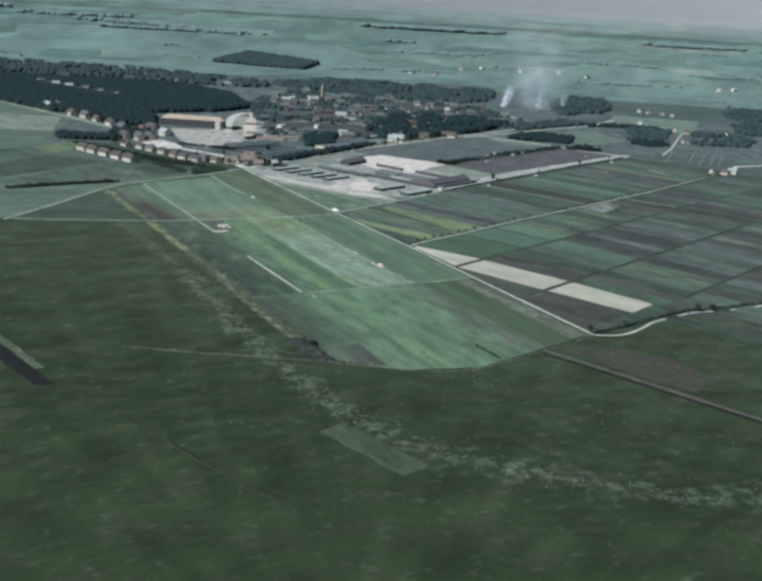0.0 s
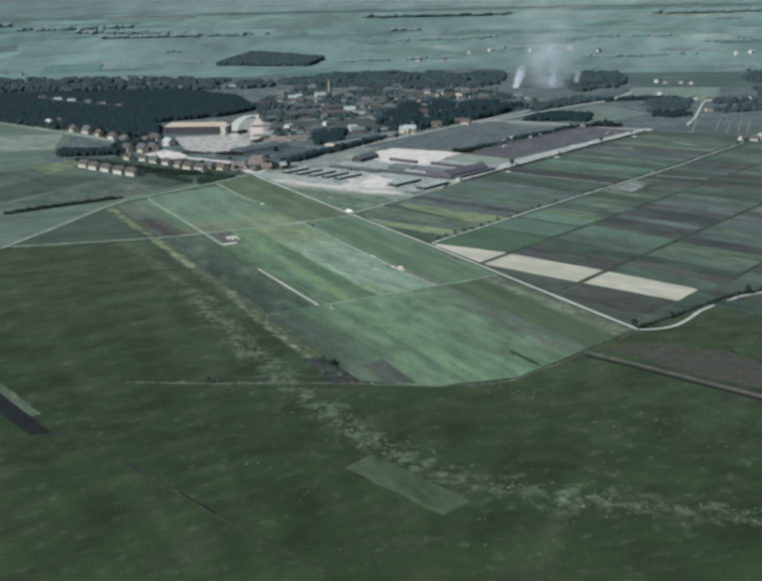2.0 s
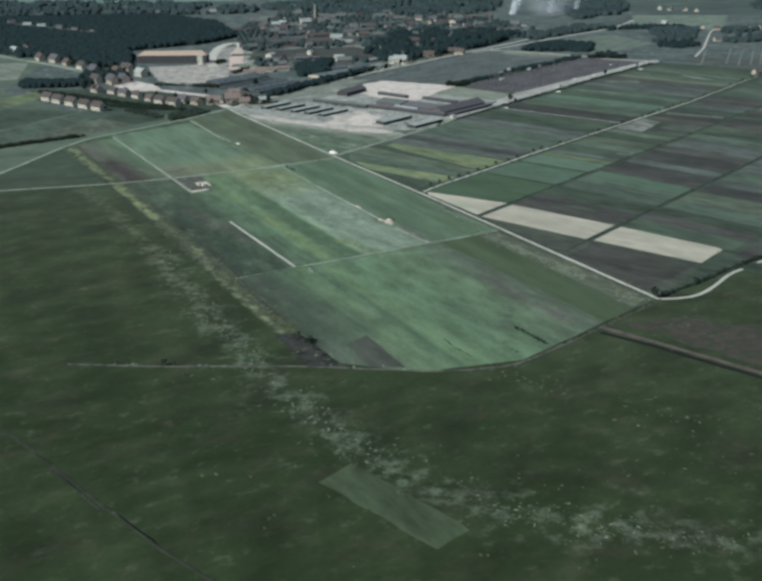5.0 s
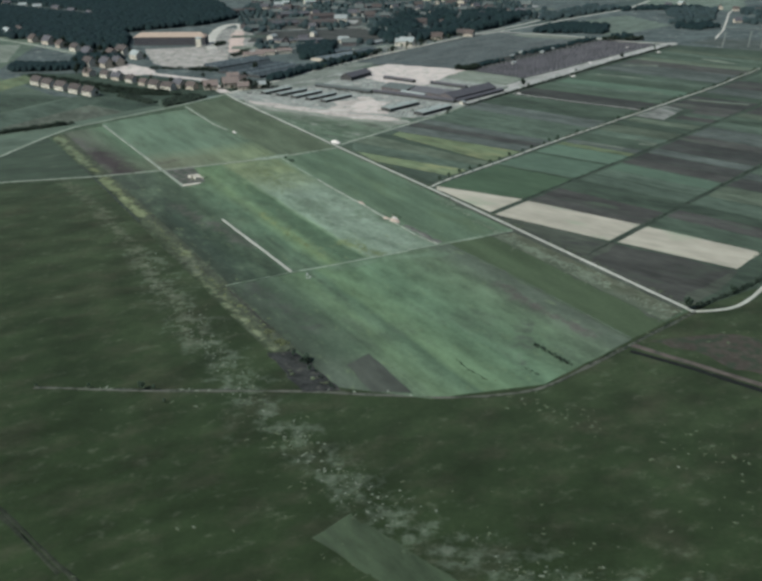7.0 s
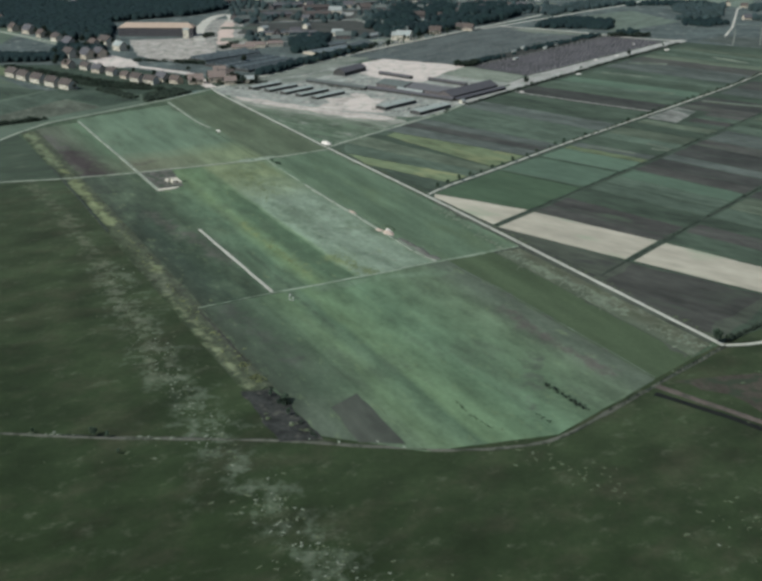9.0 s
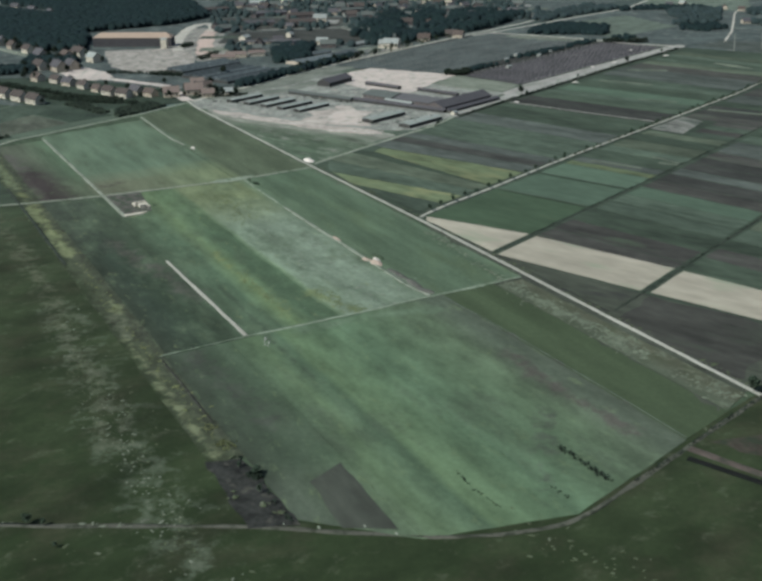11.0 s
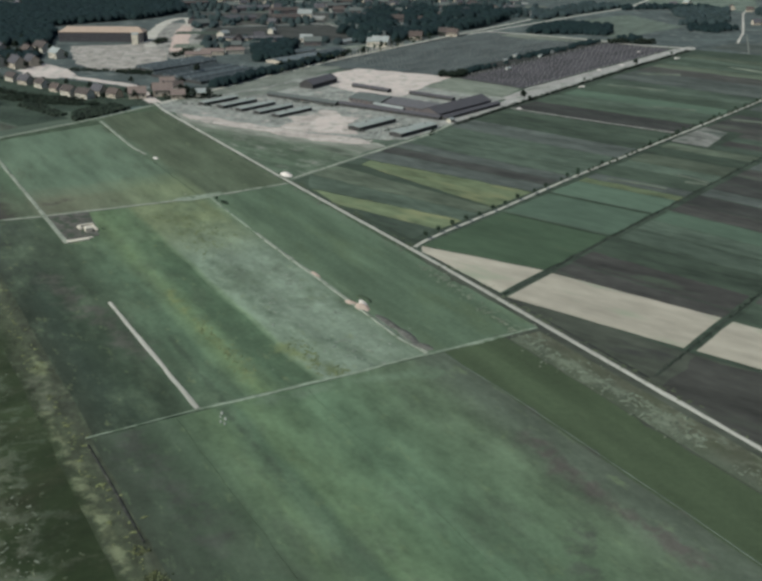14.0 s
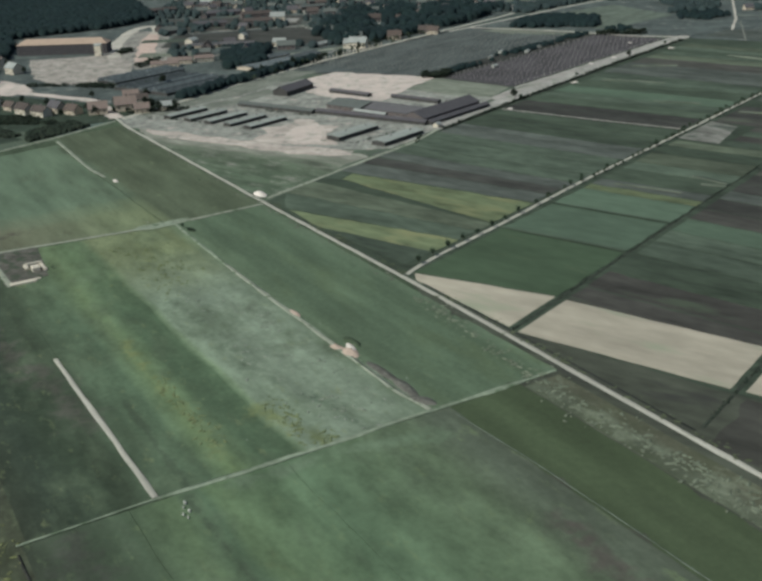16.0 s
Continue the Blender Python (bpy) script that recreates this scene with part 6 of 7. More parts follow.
# sheds by the long road
def glasshouse(m, l, w, bays, eave, ridge, label, group):
    """Low sheds side by side under a row of small parallel ridges."""
    t = thing("glass_shed", m, label, "shed", group)
    bm = bmesh.new()
    box(bm, -l / 2, l / 2, -w / 2, w / 2, -0.3, eave)
    part("wall", bm, M_BOARD, t)
    for k in range(bays):
        y0, y1 = -w / 2 + w * k / bays - 0.15, -w / 2 + w * (k + 1) / bays - 0.35
        x0 = l / 2 + 0.4 - (k * 7 % 3) * 1.5
        bm = bmesh.new()
        q = [bm.verts.new(p) for p in ((-x0, y0, eave + 0.02), (x0, y0, eave + 0.02), (x0, y1, eave + 0.02), (-x0, y1, eave + 0.02), (-x0, (y0 + y1) / 2, ridge), (x0, (y0 + y1) / 2, ridge))]
        for f in ((3, 2, 1, 0), (0, 1, 5, 4), (2, 3, 4, 5), (1, 2, 5), (3, 0, 4)):
            bm.faces.new([q[i] for i in f])
        part("roof", bm, M_SLATE, t)
    return t


glasshouse(at(fb, 355, -634, ANG_B + 0.05), 100, 84, 10, 3.0, 6.4, "wide low sheds under many bluish grey ridges", "grey sheds")
glasshouse(at(fb, 376, -722, ANG_B + 0.02), 104, 34, 4, 3.0, 6.2, "low sheds under parallel bluish grey ridges", "grey sheds")
for u, v, l, w, a in ((520, -632, 74, 30, 0.0), (596, -640, 60, 26, 0.05), (560, -672, 70, 18, 0.0)):
    building("glass_shed", at(fb, u, v, ANG_B + a), l, w, 3.4, 5.4, M_CREAM, M_SLATE, "wide low shed with a mottled bluish grey roof", "shed", "grey sheds", 8, 0)
building("town_hall", at(fb, 930, -1060, ANG_B - 0.6), 52, 20, 7.0, 11.0, M_BRICK, M_TILE_RED, "large brick house with a reddish roof", "house", "", 8, 2)
# white posts along the long road
post_v, post_f = [], []
for i in range(22):
    x, y = fb(556 + i * 8.5, -582 - i * 0.9)
    w, h, k = 0.45, 5.0 + (i * 7 % 5) * 0.4, len(post_v)
    post_v += [(x + a * w, y + b * w, z) for z in (0.0, h) for a, b in ((-1, -1), (1, -1), (1, 1), (-1, 1))]
    post_f += [(k, k + 1, k + 5, k + 4), (k + 1, k + 2, k + 6, k + 5), (k + 2, k + 3, k + 7, k + 6), (k + 3, k, k + 4, k + 7), (k + 4, k + 5, k + 6, k + 7)]
tagged(mesh_ob("white_posts", post_v, post_f, M_PLASTER), "row of white posts beside the long road", "posts", kind="stuff")
# pale boundary posts of the garden plots
for k, (u0, u1, v0, v1, n) in enumerate(((575, 960, -366, -370, 34), (560, 985, -263, -264, 40))):
    post_v, post_f = [], []
    for i in range(n):
        q = (i + rt.uniform(-0.3, 0.3)) / n
        x, y = fb(u0 + (u1 - u0) * q, v0 + (v1 - v0) * q + rt.uniform(-1.5, 1.5))
        w, h, b = rt.uniform(0.4, 0.9), rt.uniform(1.2, 2.4), len(post_v)
        post_v += [(x + c * w, y + d * w * 0.6, z) for z in (0.0, h) for c, d in ((-1, -1), (1, -1), (1, 1), (-1, 1))]
        post_f += [(b, b + 1, b + 5, b + 4), (b + 1, b + 2, b + 6, b + 5), (b + 2, b + 3, b + 7, b + 6), (b + 3, b, b + 4, b + 7), (b + 4, b + 5, b + 6, b + 7)]
    tagged(mesh_ob("boundary_posts", post_v, post_f, M_POLE), "pale boundary stones along the garden plots", "posts", kind="stuff")
# factory chimney
bm = bmesh.new()
prev = None
for z, r in ((-0.5, 2.6), (14, 2.2), (28, 1.8), (38, 1.5), (38.4, 1.8), (40, 1.8)):
    ring = [bm.verts.new((math.cos(i * math.pi / 8) * r, math.sin(i * math.pi / 8) * r, z)) for i in range(16)]
    if prev:
        for i in range(16):
            bm.faces.new((prev[i], prev[(i + 1) % 16], ring[(i + 1) % 16], ring[i]))
    prev = ring
bm.faces.new(prev)
me = bpy.data.meshes.new("factory_chimney")
bm.to_mesh(me)
bm.free()
me.materials.append(M_CREAM)
chim = new("factory_chimney", me)
chim.matrix_basis = at(fw, -161, 2707)
tagged(chim, "tall pale factory chimney behind the town", "chimney")

# houses: a few kinds, then copies
HOUSES = [building("house", Matrix.Identity(4), 15, 9, 4.6, 8.4, M_PLASTER, M_TILE_RED, "white plastered house with a weathered reddish roof", "house", "village houses", 4, 1),
          building("house", Matrix.Identity(4), 12, 9, 4.2, 8.0, M_CREAM, M_TILE_BROWN, "cream house with a sooty brown tiled roof", "house", "village houses", 3, 1),
          building("house", Matrix.Identity(4), 14, 9, 5.2, 8.8, M_PLASTER, M_TILE_GREY, "white plastered house with a grey roof", "house", "village houses", 4, 1),
          building("house", Matrix.Identity(4), 13, 9, 4.4, 8.6, M_CREAM, M_TILE_DARK, "cream house with a dark roof", "house", "village houses", 3, 1),
          building("house", Matrix.Identity(4), 17, 9, 4.4, 8.2, M_BRICK, M_TILE_MOSS, "sooty brick house with a mossy grey roof", "house", "town houses", 4, 1),
          building("house", Matrix.Identity(4), 14, 9, 4.6, 8.4, M_BRICK, M_TILE_RED, "sooty brick house with a dark reddish roof", "house", "town houses", 3, 1),
          building("house", Matrix.Identity(4), 12, 9, 4.2, 8.0, M_CREAM, M_TILE_TAN, "cream house with a tan tiled roof", "house", "village houses", 3, 1)]
BUILT = set()


def house(k, fn, u, v, ang, size=1.0):
    m = at(fn, u, v, ang) @ Matrix.Scale(size, 4)
    if k not in BUILT:
        BUILT.add(k)
        HOUSES[k].matrix_basis = m
        return HOUSES[k]
    ob = copy_thing(HOUSES[k], Matrix.Identity(4))
    ob.matrix_basis = m
    return ob


for u, v in ((-617, 213), (-584, 214), (-551, 203), (-517, 190), (-485, 177), (-455, 164), (-625, 120), (-594, 108), (-561, 97), (-528, 85), (-494, 76), (-465, 66), (-440, 50), (-410, -8), (-404, -22), (-383, -40)):
    plant(2, fa, u, v, rt.uniform(0.45, 0.7), "village trees", rt.uniform(0, 6))
for i in range(24):
    u = -1270 + i * 20 + rt.uniform(-5, 5)
    plant(2, fa, u, 104 + (-942 - u) * 0.19 - 14 + rt.uniform(-5, 8), rt.uniform(0.7, 1.1), "village trees", rt.uniform(0, 6))
ROW = math.atan2((AU * 127 + AV * -49).y, (AU * 127 + AV * -49).x)
for u, v in ((-600, 219), (-568, 209), (-535, 196), (-500, 183), (-470, 170)):
    house(0, fa, u, v, ROW, 1.4)
for u, v, k in ((-640, 133, 1), (-610, 113, 0), (-578, 103, 3), (-545, 90, 0), (-510, 80, 1), (-478, 72, 0), (-452, 60, 0), (-440, 28, 1), (-463, 40, 3)):
    house(k, fa, u, v, ROW + rt.uniform(-0.1, 0.1), rt.uniform(1.1, 1.35))
for u, v, k, size in ((-424, 5, 6, 1.5), (-424, -26, 6, 1.7), (-398, -36, 6, 1.2), (-450, -50, 0, 1.2), (-480, -50, 6, 1.3), (-395, -62, 2, 1.0)):
    house(k, fa, u, v, ANG_A + 1.3, size)
for u, v, k in ((-1230, 166, 2), (-1254, 138, 0), (-1106, 136, 1), (-1056, 117, 3), (-997, 105, 1), (-932, 91, 0), (-850, 87, 3), (-831, 50, 1), (-844, 26, 0), (-741, 109, 0), (-712, 88, 3), (-722, 66, 3), (-775, 20, 2)):
    house(k, fa, u, v, ANG_A + 0.25 + rt.uniform(-0.1, 0.1), rt.uniform(1.5, 1.8))
    plant(2, fa, u + 22, v - 8, rt.uniform(0.8, 1.1), "village trees", rt.uniform(0, 6))
TOWN = [(-235, 1835), (-165, 1815), (20, 1880), (240, 2160), (417, 2290), (330, 2700), (184, 2860), (-250, 2960), (-344, 2730), (-330, 2300), (-262, 2000)]
PLOTS = [[(-262, 2085), (-34, 2150), (22, 1905), (-130, 1890), (-262, 1915)], [(-306, 2318), (-36, 2318), (-36, 2175), (-257, 2100)]]      # bare plots without houses
crowns = []
for row in range(34):
    y0 = 1830 + row * 34 + rt.uniform(-8, 8)
    x = -350.0
    while x < 430:
        x += rt.uniform(9, 20)
        y = y0 + rt.uniform(-9, 9) + 12 * noise.noise((x * 0.01, row * 3.0, 2.0))
        bare_plot = any(inside((x, y), q) for q in PLOTS)
        if not inside((x, y), TOWN) or bare_plot and rt.random() > 0.06:
            continue
        lot = noise.noise((x * 0.011, y * 0.011, 9.0)) + rt.uniform(-0.35, 0.35)
        if lot > -0.16:
            crowns.append((x, y, rt.uniform(3.6, 7.0)))
        elif lot < -0.30:
            house(rt.choice((3, 4, 4, 4, 4, 5, 3)), fw, x, y, rt.choice((0.0, 0.0, 1.57, 0.5, -0.4)), rt.uniform(0.9, 1.5))
            x += 14
for x, y, k in ((-255, 2560, 2), (-240, 2600, 2), (-180, 2600, 2), (-86, 2225, 2), (-150, 1935, 3), (98, 1940, 1), (110, 1925, 1), (164, 1980, 5), (176, 1972, 1), (-70, 1900, 2), (40, 1850, 2), (50, 1846, 2)):
    house(k, fw, x, y, rt.uniform(-0.4, 0.4), rt.uniform(1.2, 1.7))
spots = [land(*fw(x, y)) for x, y, r in crowns]
tagged(new("town_trees", crown_domes("town_trees", spots, [q[2] for q in crowns], [q[2] * 1.5 for q in crowns], M_LEAF_FAR_HAZED, 51)), "dark trees scattered among the houses of the town", "trees", kind="stuff")
for x, y in ((-1000, 2720), (-930, 2640), (-880, 2600), (-820, 2560), (-760, 2490), (-700, 2430), (-980, 2900), (-640, 2960), (-560, 2980), (-480, 2960), (-420, 3020), (-1300, 3100), (-1250, 3150), (-1220, 3080), (-250, 3060)):
    house(rt.choice((2, 3, 2)), fw, x, y, rt.uniform(0, 3), 1.3)
for x, y in ((840, 2897), (865, 2870), (901, 2849), (925, 2820), (806, 2388), (830, 2350), (870, 2316), (905, 2335), (941, 2363), (695, 1647), (673, 1650), (715, 1665), (760, 2130), (700, 2450), (740, 2480)):
    house(rt.choice((3, 3, 1, 2)), fw, x, y, rt.uniform(0, 3), 1.1)
for x, y in ((400, 4500), (520, 4700), (700, 4600), (900, 4700), (1000, 4500), (1500, 4100), (1600, 4200), (-1400, 3700), (-1500, 3800), (150, 4100), (250, 4080)):
    house(rt.choice((2, 3)), fw, x, y, rt.uniform(0, 3), 1.3)

for u, v, size in ((-749, 131, 1.2), (-762, 90, 1.0), (-726, 64, 1.1), (-538, 62, 0.8), (-494, 44, 0.9), (-511, -13, 0.8), (-464, -64, 1.1), (-640, 136, 1.0), (-936, 36, 1.3), (-920, 80, 1.2), (-538, -109, 1.2), (-655, 150, 1.0), (-592, 96, 0.9), (-560, 84, 0.8), (-424, 46, 0.8), (-436, 14, 0.9), (-410, 12, 0.9), (-408, -48, 0.9), (-384, -52, 1.0), (-372, -66, 1.1), (-690, 140, 1.2), (-800, 70, 1.2), (-872, 60, 1.3), (-1020, 96, 1.4), (-1080, 112, 1.3)):
    plant(2, fa, u, v, size, "village trees", u)

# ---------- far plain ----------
# field colours with the bluish haze of distance mixed into them
FAR = [(crop("hazed_meadow", (0.096, 0.134, 0.113), 0.3, big=120, fine=14, stretch=4, vary=0.2), "distant green meadow on the plain"), (crop("hazed_pale_field", (0.138, 0.160, 0.134), 0.3, big=120, fine=14, stretch=4, vary=0.2), "distant pale field on the plain"),
       (crop("hazed_dark_field", (0.074, 0.110, 0.094), 0.3, big=120, fine=14, stretch=4, vary=0.2), "distant dark green field on the plain"), (crop("hazed_bright_meadow", (0.108, 0.150, 0.124), 0.3, big=120, fine=14, stretch=4, vary=0.15), "distant bluish green meadow on the plain")]
rf = random.Random(5)
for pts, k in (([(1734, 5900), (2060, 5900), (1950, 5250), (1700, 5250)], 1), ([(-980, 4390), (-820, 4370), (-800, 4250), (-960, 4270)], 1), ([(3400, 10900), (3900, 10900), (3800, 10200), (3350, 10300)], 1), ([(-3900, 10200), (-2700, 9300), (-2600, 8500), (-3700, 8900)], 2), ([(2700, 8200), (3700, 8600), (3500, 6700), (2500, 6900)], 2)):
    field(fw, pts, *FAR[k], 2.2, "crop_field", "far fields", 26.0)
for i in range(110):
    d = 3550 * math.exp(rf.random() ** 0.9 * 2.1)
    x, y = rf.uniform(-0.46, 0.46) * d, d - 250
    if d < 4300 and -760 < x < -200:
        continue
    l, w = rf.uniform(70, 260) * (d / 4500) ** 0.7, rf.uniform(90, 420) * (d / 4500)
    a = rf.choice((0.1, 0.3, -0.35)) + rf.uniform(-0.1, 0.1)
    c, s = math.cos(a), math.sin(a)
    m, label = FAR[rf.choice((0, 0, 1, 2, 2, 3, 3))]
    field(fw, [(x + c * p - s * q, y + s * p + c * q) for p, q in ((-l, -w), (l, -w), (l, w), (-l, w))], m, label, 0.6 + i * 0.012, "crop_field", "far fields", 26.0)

# ---------- plots and lanes of the town ----------
for i in range(60):
    x, y = rf.uniform(-330, 400), rf.uniform(1850, 2900)
    if not inside((x, y), TOWN) or any(inside((x, y), q) for q in PLOTS):
        continue
    m, label = rf.choice(((M_YARD, "pale gravel yard among the houses"), (M_DULL, "dull garden plot among the houses"), (M_SOIL, "dark garden plot among the houses"), (M_PALE, "pale grassy plot among the houses"), (M_GREEN, "green garden plot among the houses")))
    l, w = rf.uniform(14, 46), rf.uniform(10, 24)
    field(fw, [(x - l, y - w), (x + l, y - w * 0.8), (x + l, y + w), (x - l, y + w)], m, label, 0.25 + i * 0.006, "garden_plot", "town plots", 2.0)
field(fw, [(-258, 1925), (18, 1915), (-36, 2125), (-255, 2070)], M_SOIL, "dark ploughed plot bounded by a pale lane", 0.3, "garden_plot", "town plots", 2.0)
field(fw, [(-252, 2095), (-40, 2160), (-40, 2310), (-300, 2312)], M_BROWN, "brownish plot among the houses", 0.3, "garden_plot", "town plots", 2.0)
field(fw, [(-196, 1905), (-140, 1905), (-136, 1945), (-196, 1945)], M_GREEN, "green garden plot among the houses", 0.62, "garden_plot", "town plots", 2.0)
field(fw, [(-92, 2205), (-52, 2200), (-48, 2262), (-92, 2268)], M_YARD, "pale gravel yard among the houses", 0.7, "garden_plot", "town plots", 2.0)
for i, (pts, wide) in enumerate((([(-300, 2075), (-180, 2100), (-34, 2146)], 5), ([(-300, 2420), (-60, 2440), (180, 2400), (380, 2330)], 6), ([(-250, 2640), (0, 2620), (260, 2560)], 7), ([(-190, 1800), (-120, 1860), (-60, 1905)], 5), ([(-110, 1790), (-20, 1800), (60, 1830)], 9), ([(60, 2080), (180, 2260), (240, 2500)], 5))):
    ribbon("town_lane", fw, pts, wide, M_YARD, 0.74 + i * 0.02, "pale lane between the houses")

# ---------- sky at the horizon ----------
n = 160
verts, faces = [], []
for i in range(n):
    a = 2 * math.pi * i / n
    for z in (150.0, 330.0, 620.0):
        verts.append((HUB.x + math.cos(a) * 4860, HUB.y + math.sin(a) * 4860, z))
for i in range(n):
    for k in range(2):
        a, b = i * 3 + k, ((i + 1) % n) * 3 + k
        faces.append((a, b, b + 1, a + 1))
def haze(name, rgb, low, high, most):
    """See-through grey that thickens with height, to imitate haze over the far plain."""
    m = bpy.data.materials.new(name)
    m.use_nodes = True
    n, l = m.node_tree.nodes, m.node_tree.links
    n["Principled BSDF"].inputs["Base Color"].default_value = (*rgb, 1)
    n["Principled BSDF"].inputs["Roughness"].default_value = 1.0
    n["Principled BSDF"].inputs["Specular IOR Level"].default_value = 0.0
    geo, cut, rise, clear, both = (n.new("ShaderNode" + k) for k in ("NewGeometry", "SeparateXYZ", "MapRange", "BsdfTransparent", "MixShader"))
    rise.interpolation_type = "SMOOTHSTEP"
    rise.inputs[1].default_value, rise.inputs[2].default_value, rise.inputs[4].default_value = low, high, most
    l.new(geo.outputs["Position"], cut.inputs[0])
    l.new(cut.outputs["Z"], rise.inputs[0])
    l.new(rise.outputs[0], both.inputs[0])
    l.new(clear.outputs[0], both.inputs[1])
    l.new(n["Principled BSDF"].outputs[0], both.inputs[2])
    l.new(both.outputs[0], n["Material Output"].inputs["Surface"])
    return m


# added ring wall of see-through grey that imitates haze before the horizon
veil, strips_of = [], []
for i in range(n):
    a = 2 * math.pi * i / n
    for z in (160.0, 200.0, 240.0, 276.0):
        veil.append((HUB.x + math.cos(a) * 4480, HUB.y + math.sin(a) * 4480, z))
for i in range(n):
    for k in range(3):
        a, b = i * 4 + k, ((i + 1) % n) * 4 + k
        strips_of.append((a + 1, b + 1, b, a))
tagged(mesh_ob("haze", veil, strips_of, haze("distant_haze", (0.29, 0.286, 0.290), 166.0, 262.0, 0.6), True), "thin grey veil standing in for haze over the far plain", "haze", kind="stuff")
M_HAZE = surface("pale_sky_haze", tones(0.29, 0.283, 0.288, 0.06), big=900, fine=300, bump=0)
tagged(mesh_ob("backdrop", verts, [f[::-1] for f in faces], M_HAZE, True), "pale grey hazy sky over the horizon", "sky", kind="structure")

# ---------- larger buildings of the town ----------
for u, v, l, w, e, r, turn, roof, wall in ((850, -975, 46, 22, 7, 11, -0.75, M_TILE_RED, M_BRICK), (792, -1040, 54, 16, 6, 9, -0.7, M_TILE_DARK, M_BRICK), (610, -885, 18, 12, 8, 11, 0.3, M_TILE_GREY, M_PLASTER), (702, -863, 12, 9, 6, 9, 0.3, M_TILE_GREY, M_PLASTER),
                                           (446, -757, 34, 14, 5, 8, -0.8, M_TILE_TAN, M_CREAM), (478, -762, 30, 13, 5, 8, -0.8, M_TILE_TAN, M_CREAM), (508, -746, 24, 12, 5, 8, -0.6, M_TILE_TAN, M_PLASTER), (640, -815, 50, 14, 4, 6, -0.85, M_TILE_SOFT, M_CREAM),
                                           (600, -850, 44, 12, 4, 6, -0.85, M_TILE_SOFT, M_CREAM), (930, -1150, 60, 18, 6, 9, -0.5, M_TILE_DARK, M_BRICK), (1080, -1050, 50, 16, 6, 9, -0.4, M_TILE_MOSS, M_BRICK), (1010, -860, 40, 14, 5, 8, 0.2, M_TILE_SOFT, M_CREAM), (1180, -980, 44, 16, 6, 9, 0.6, M_TILE_DARK, M_CREAM),
                                           (1250, -1100, 70, 18, 6, 9, -0.3, M_TILE_MOSS, M_BRICK), (900, -1300, 52, 18, 7, 10, -0.4, M_TILE_RED, M_BRICK), (1400, -1000, 60, 18, 6, 9, 0.2, M_TILE_SOFT, M_CREAM), (700, -690, 30, 10, 4, 6, 0.1, M_TILE_GREY, M_PLASTER), (760, -665, 26, 10, 4, 6, 0.1, M_TILE_GREY, M_PLASTER)):
    building("town_building", at(fb, u, v, ANG_B + turn), l, w, e, r, wall, roof, "large plain building with a long weathered roof", "building", "town buildings", 6, 1)
field(fb, [(590, -668), (748, -628), (744, -646), (592, -690)], M_PALE, "pale grassy strip beside the long road", 0.3)
# ---------- smoke ----------


def vapour(name, dense, gx, low, high, height, lean):
    """Smoke that lets most light through, in uneven puffs, thinning upwards and away from the plume's axis."""
    m = bpy.data.materials.new(name)
    m.use_nodes = True
    sn, sl = m.node_tree.nodes, m.node_tree.links

    def calc(op, a, b, c=None):
        q = sn.new("ShaderNodeMath")
        q.operation = op
        for k, val in enumerate((a, b, c)):
            if isinstance(val, (int, float)):
                q.inputs[k].default_value = val
            elif val is not None:
                sl.new(val, q.inputs[k])
        return q.outputs[0]

    def ramped(fac, lo, hi, first, last):
        r = sn.new("ShaderNodeMapRange")
        r.interpolation_type = "SMOOTHSTEP"
        for k, val in ((1, lo), (2, hi), (3, first), (4, last)):
            r.inputs[k].default_value = val
        sl.new(fac, r.inputs[0])
        return r.outputs[0]

    clear, veil, both = sn.new("ShaderNodeBsdfTransparent"), sn.new("ShaderNodeBsdfTranslucent"), sn.new("ShaderNodeMixShader")
    white, pair = sn.new("ShaderNodeBsdfDiffuse"), sn.new("ShaderNodeMixShader")
    for shader in (veil, white):
        shader.inputs[0].default_value = (0.86, 0.87, 0.87, 1)
    sl.new(white.outputs[0], pair.inputs[1])
    sl.new(veil.outputs[0], pair.inputs[2])
    puff, place, split = sn.new("ShaderNodeTexNoise"), sn.new("ShaderNodeNewGeometry"), sn.new("ShaderNodeSeparateXYZ")
    puff.inputs["Scale"].default_value, puff.inputs["Detail"].default_value = 2.2 / high, 4.0
    sl.new(place.outputs["Position"], puff.inputs["Vector"])
    sl.new(place.outputs["Position"], split.inputs[0])
    rise = calc("DIVIDE", split.outputs[2], height)
    axis = calc("MULTIPLY_ADD", rise, lean * height, gx)
    wide = calc("MULTIPLY_ADD", rise, high - low, low)
    off = calc("DIVIDE", calc("ABSOLUTE", calc("SUBTRACT", split.outputs[0], axis), 0.0), wide)
    share = calc("MULTIPLY", ramped(puff.outputs["Fac"], 0.25, 0.7, 0.25 * dense, dense), ramped(off, 0.15, 1.0, 1.0, 0.0))
    share = calc("MULTIPLY", share, ramped(rise, 0.2, 1.0, 1.0, 0.0))
    sl.new(share, both.inputs[0])
    sl.new(clear.outputs[0], both.inputs[1])
    sl.new(pair.outputs[0], both.inputs[2])
    sl.new(both.outputs[0], sn["Material Output"].inputs["Surface"])
    return m


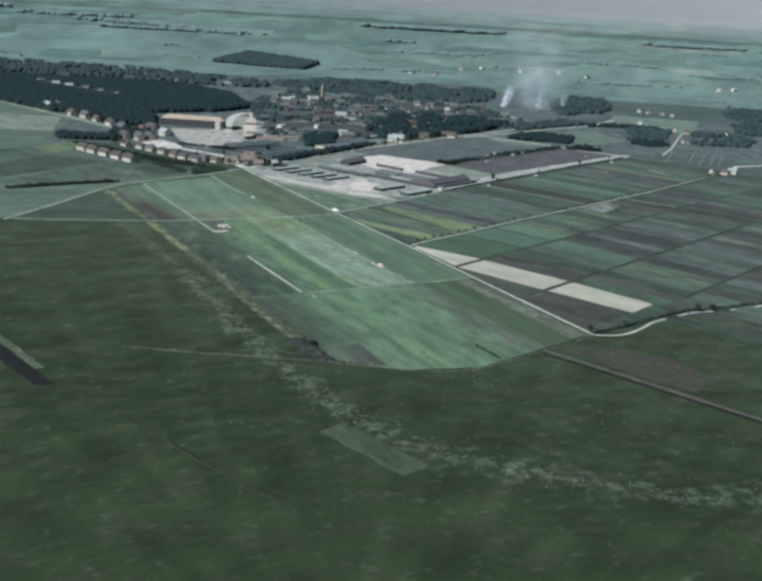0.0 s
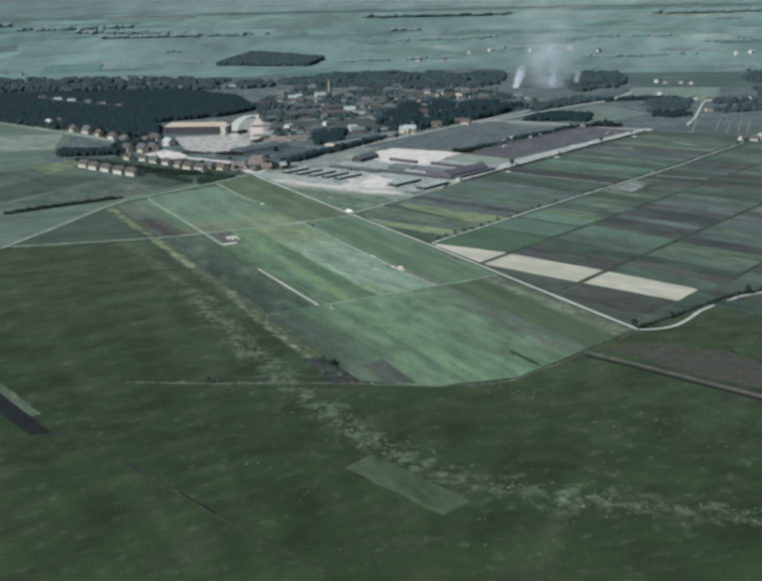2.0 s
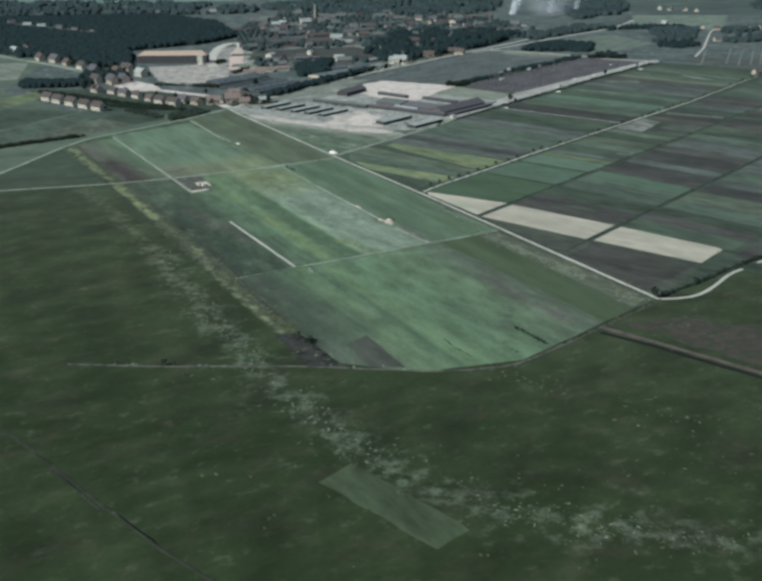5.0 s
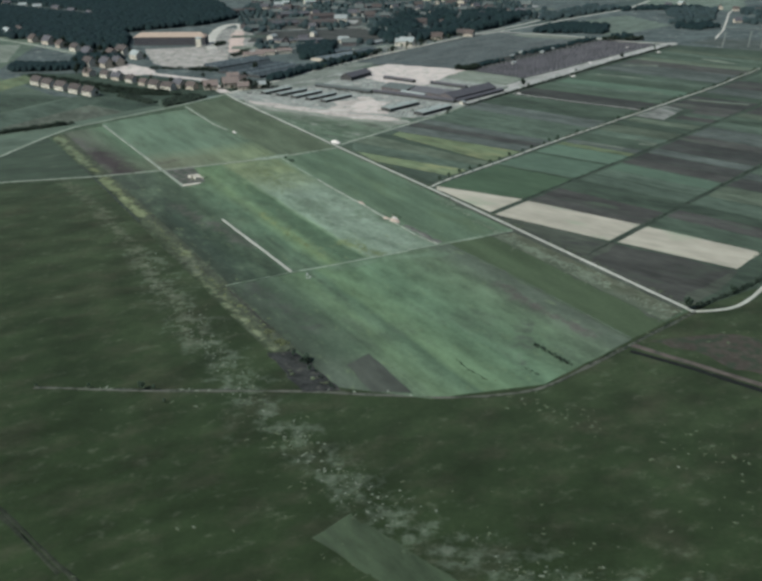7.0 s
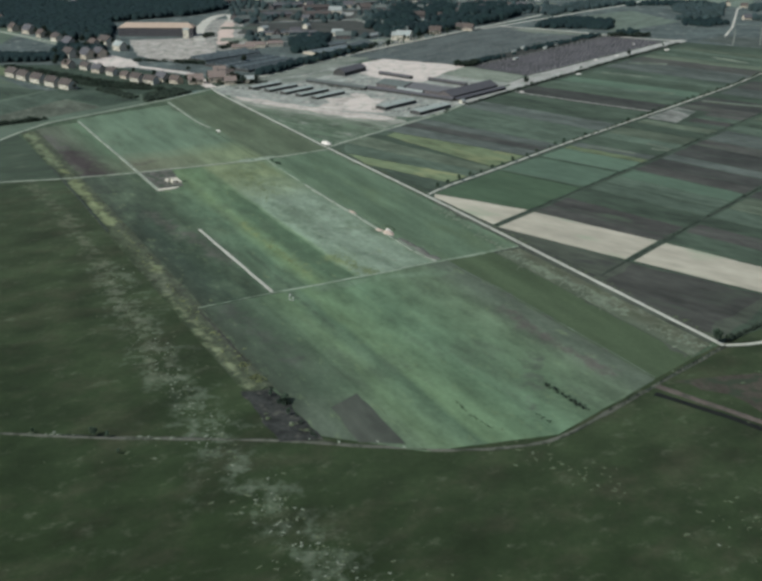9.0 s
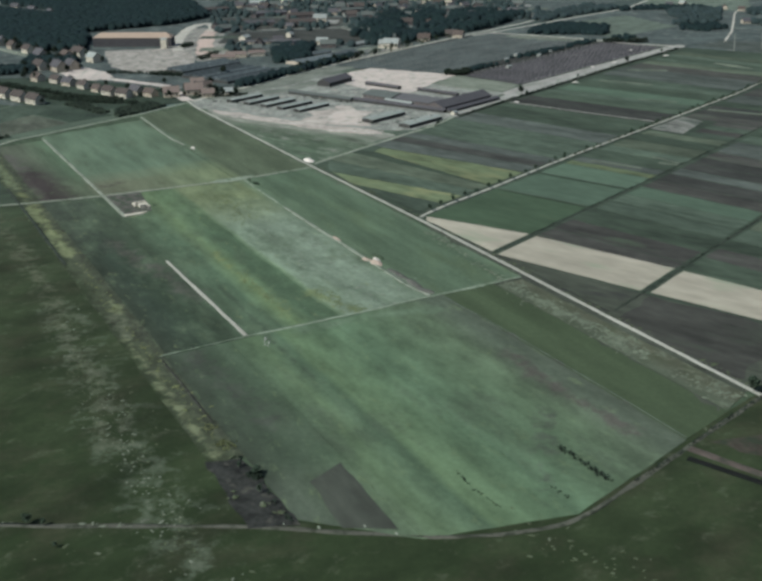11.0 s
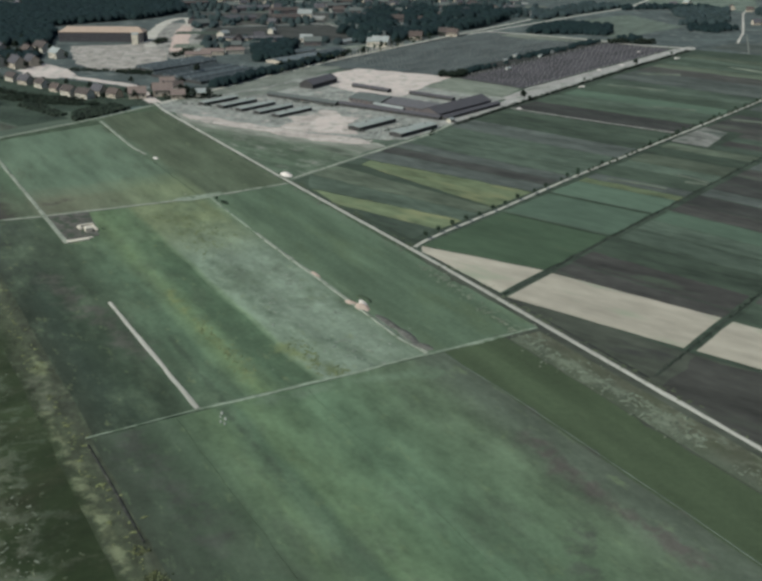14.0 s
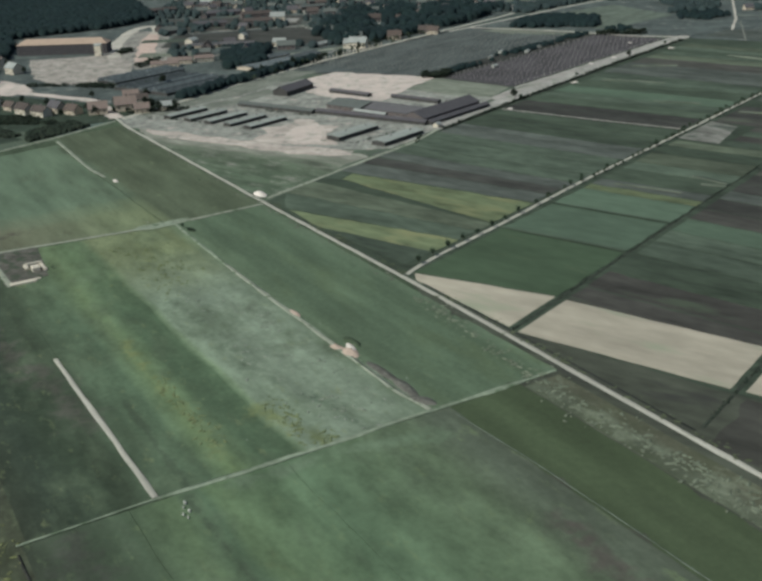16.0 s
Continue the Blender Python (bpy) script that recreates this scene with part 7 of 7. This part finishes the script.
def smoke(x, y, low, high, height, lean, seed, dense, label, shells=(1.0, 0.6)):
    """A rising plume of nested thin veils that widen and fade with height."""
    gx, gy = fw(x, y)
    verts, faces = [], []
    n, rows = 24, 16
    for shell in shells:
        base = len(verts)
        for k in range(rows + 1):
            q = k / rows
            r = (low + (high - low) * q) * shell
            for i in range(n):
                a = 2 * math.pi * i / n
                wave = 1 + 0.3 * noise.noise((math.cos(a) * 1.2, math.sin(a) * 1.2, q * 4 + seed + shell * 3))
                verts.append((gx + lean * height * q + r * wave * math.cos(a), gy + r * wave * math.sin(a), q * height))
        for k in range(rows):
            for i in range(n):
                p, o = base + k * n, (i + 1) % n
                faces.append((p + i, p + o, p + n + o, p + n + i))
    ob = mesh_ob("smoke_plume", verts, faces, vapour("smoke", dense, gx, low, high, height, lean), True)
    return tagged(ob, label, "smoke", "smoke plumes", "stuff")


smoke(398, 2824, 13, 24, 66, 0.30, 1, 0.70, "white smoke rising from a fire in the fields")
smoke(507, 2833, 10, 24, 80, 0.15, 2, 0.38, "white smoke rising from a small fire", (1.0,))
smoke(577, 2818, 9, 18, 60, 0.15, 3, 0.5, "white smoke rising from a small fire", (1.0,))
smoke(512, 2860, 80, 150, 260, -0.1, 4, 0.30, "broad thin veil of drifting smoke", (1.0,))

grove_c, grove_s = [], []
for i in range(5):
    d = 3900 * math.exp(rf.random() * 1.25)
    x, y = rf.uniform(-0.46, 0.46) * d, d - 250
    l, w = rf.uniform(40, 260) * d / 4500, rf.uniform(15, 70) * d / 4500
    if d < 4500 and -760 < x < -200:
        continue
    for k in range(int(14 + l * w / 160)):
        p, q = rf.gauss(0, l * 0.5), rf.gauss(0, w * 0.5)
        if noise.noise(((x + p) * 0.012, (y + q) * 0.012, 4.0)) < -0.1:
            continue
        gx, gy = fw(x + p, y + q + p * 0.1)
        grove_c.append(land(gx, gy))
        grove_s.append(rf.uniform(5, 11) * d / 4500)
tagged(new("far_groves", crown_domes("far_groves", grove_c, grove_s, [8.0 + 0.3 * q for q in grove_s], M_LEAF_PLAIN_HAZED, 78)), "small dark groves scattered over the far plain", "trees", kind="stuff")
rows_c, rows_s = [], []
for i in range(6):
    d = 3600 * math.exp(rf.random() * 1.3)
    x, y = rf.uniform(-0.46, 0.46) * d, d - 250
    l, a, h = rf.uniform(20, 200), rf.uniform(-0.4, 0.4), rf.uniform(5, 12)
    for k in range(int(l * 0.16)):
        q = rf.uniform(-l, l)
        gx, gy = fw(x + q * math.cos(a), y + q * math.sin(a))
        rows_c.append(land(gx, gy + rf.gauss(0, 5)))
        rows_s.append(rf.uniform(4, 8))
tagged(new("far_tree_rows", crown_domes("far_tree_rows", rows_c, rows_s, [6.0 + 0.5 * q for q in rows_s], M_LEAF_PLAIN_HAZED, 77)), "rows of trees scattered over the far plain", "trees", kind="stuff")
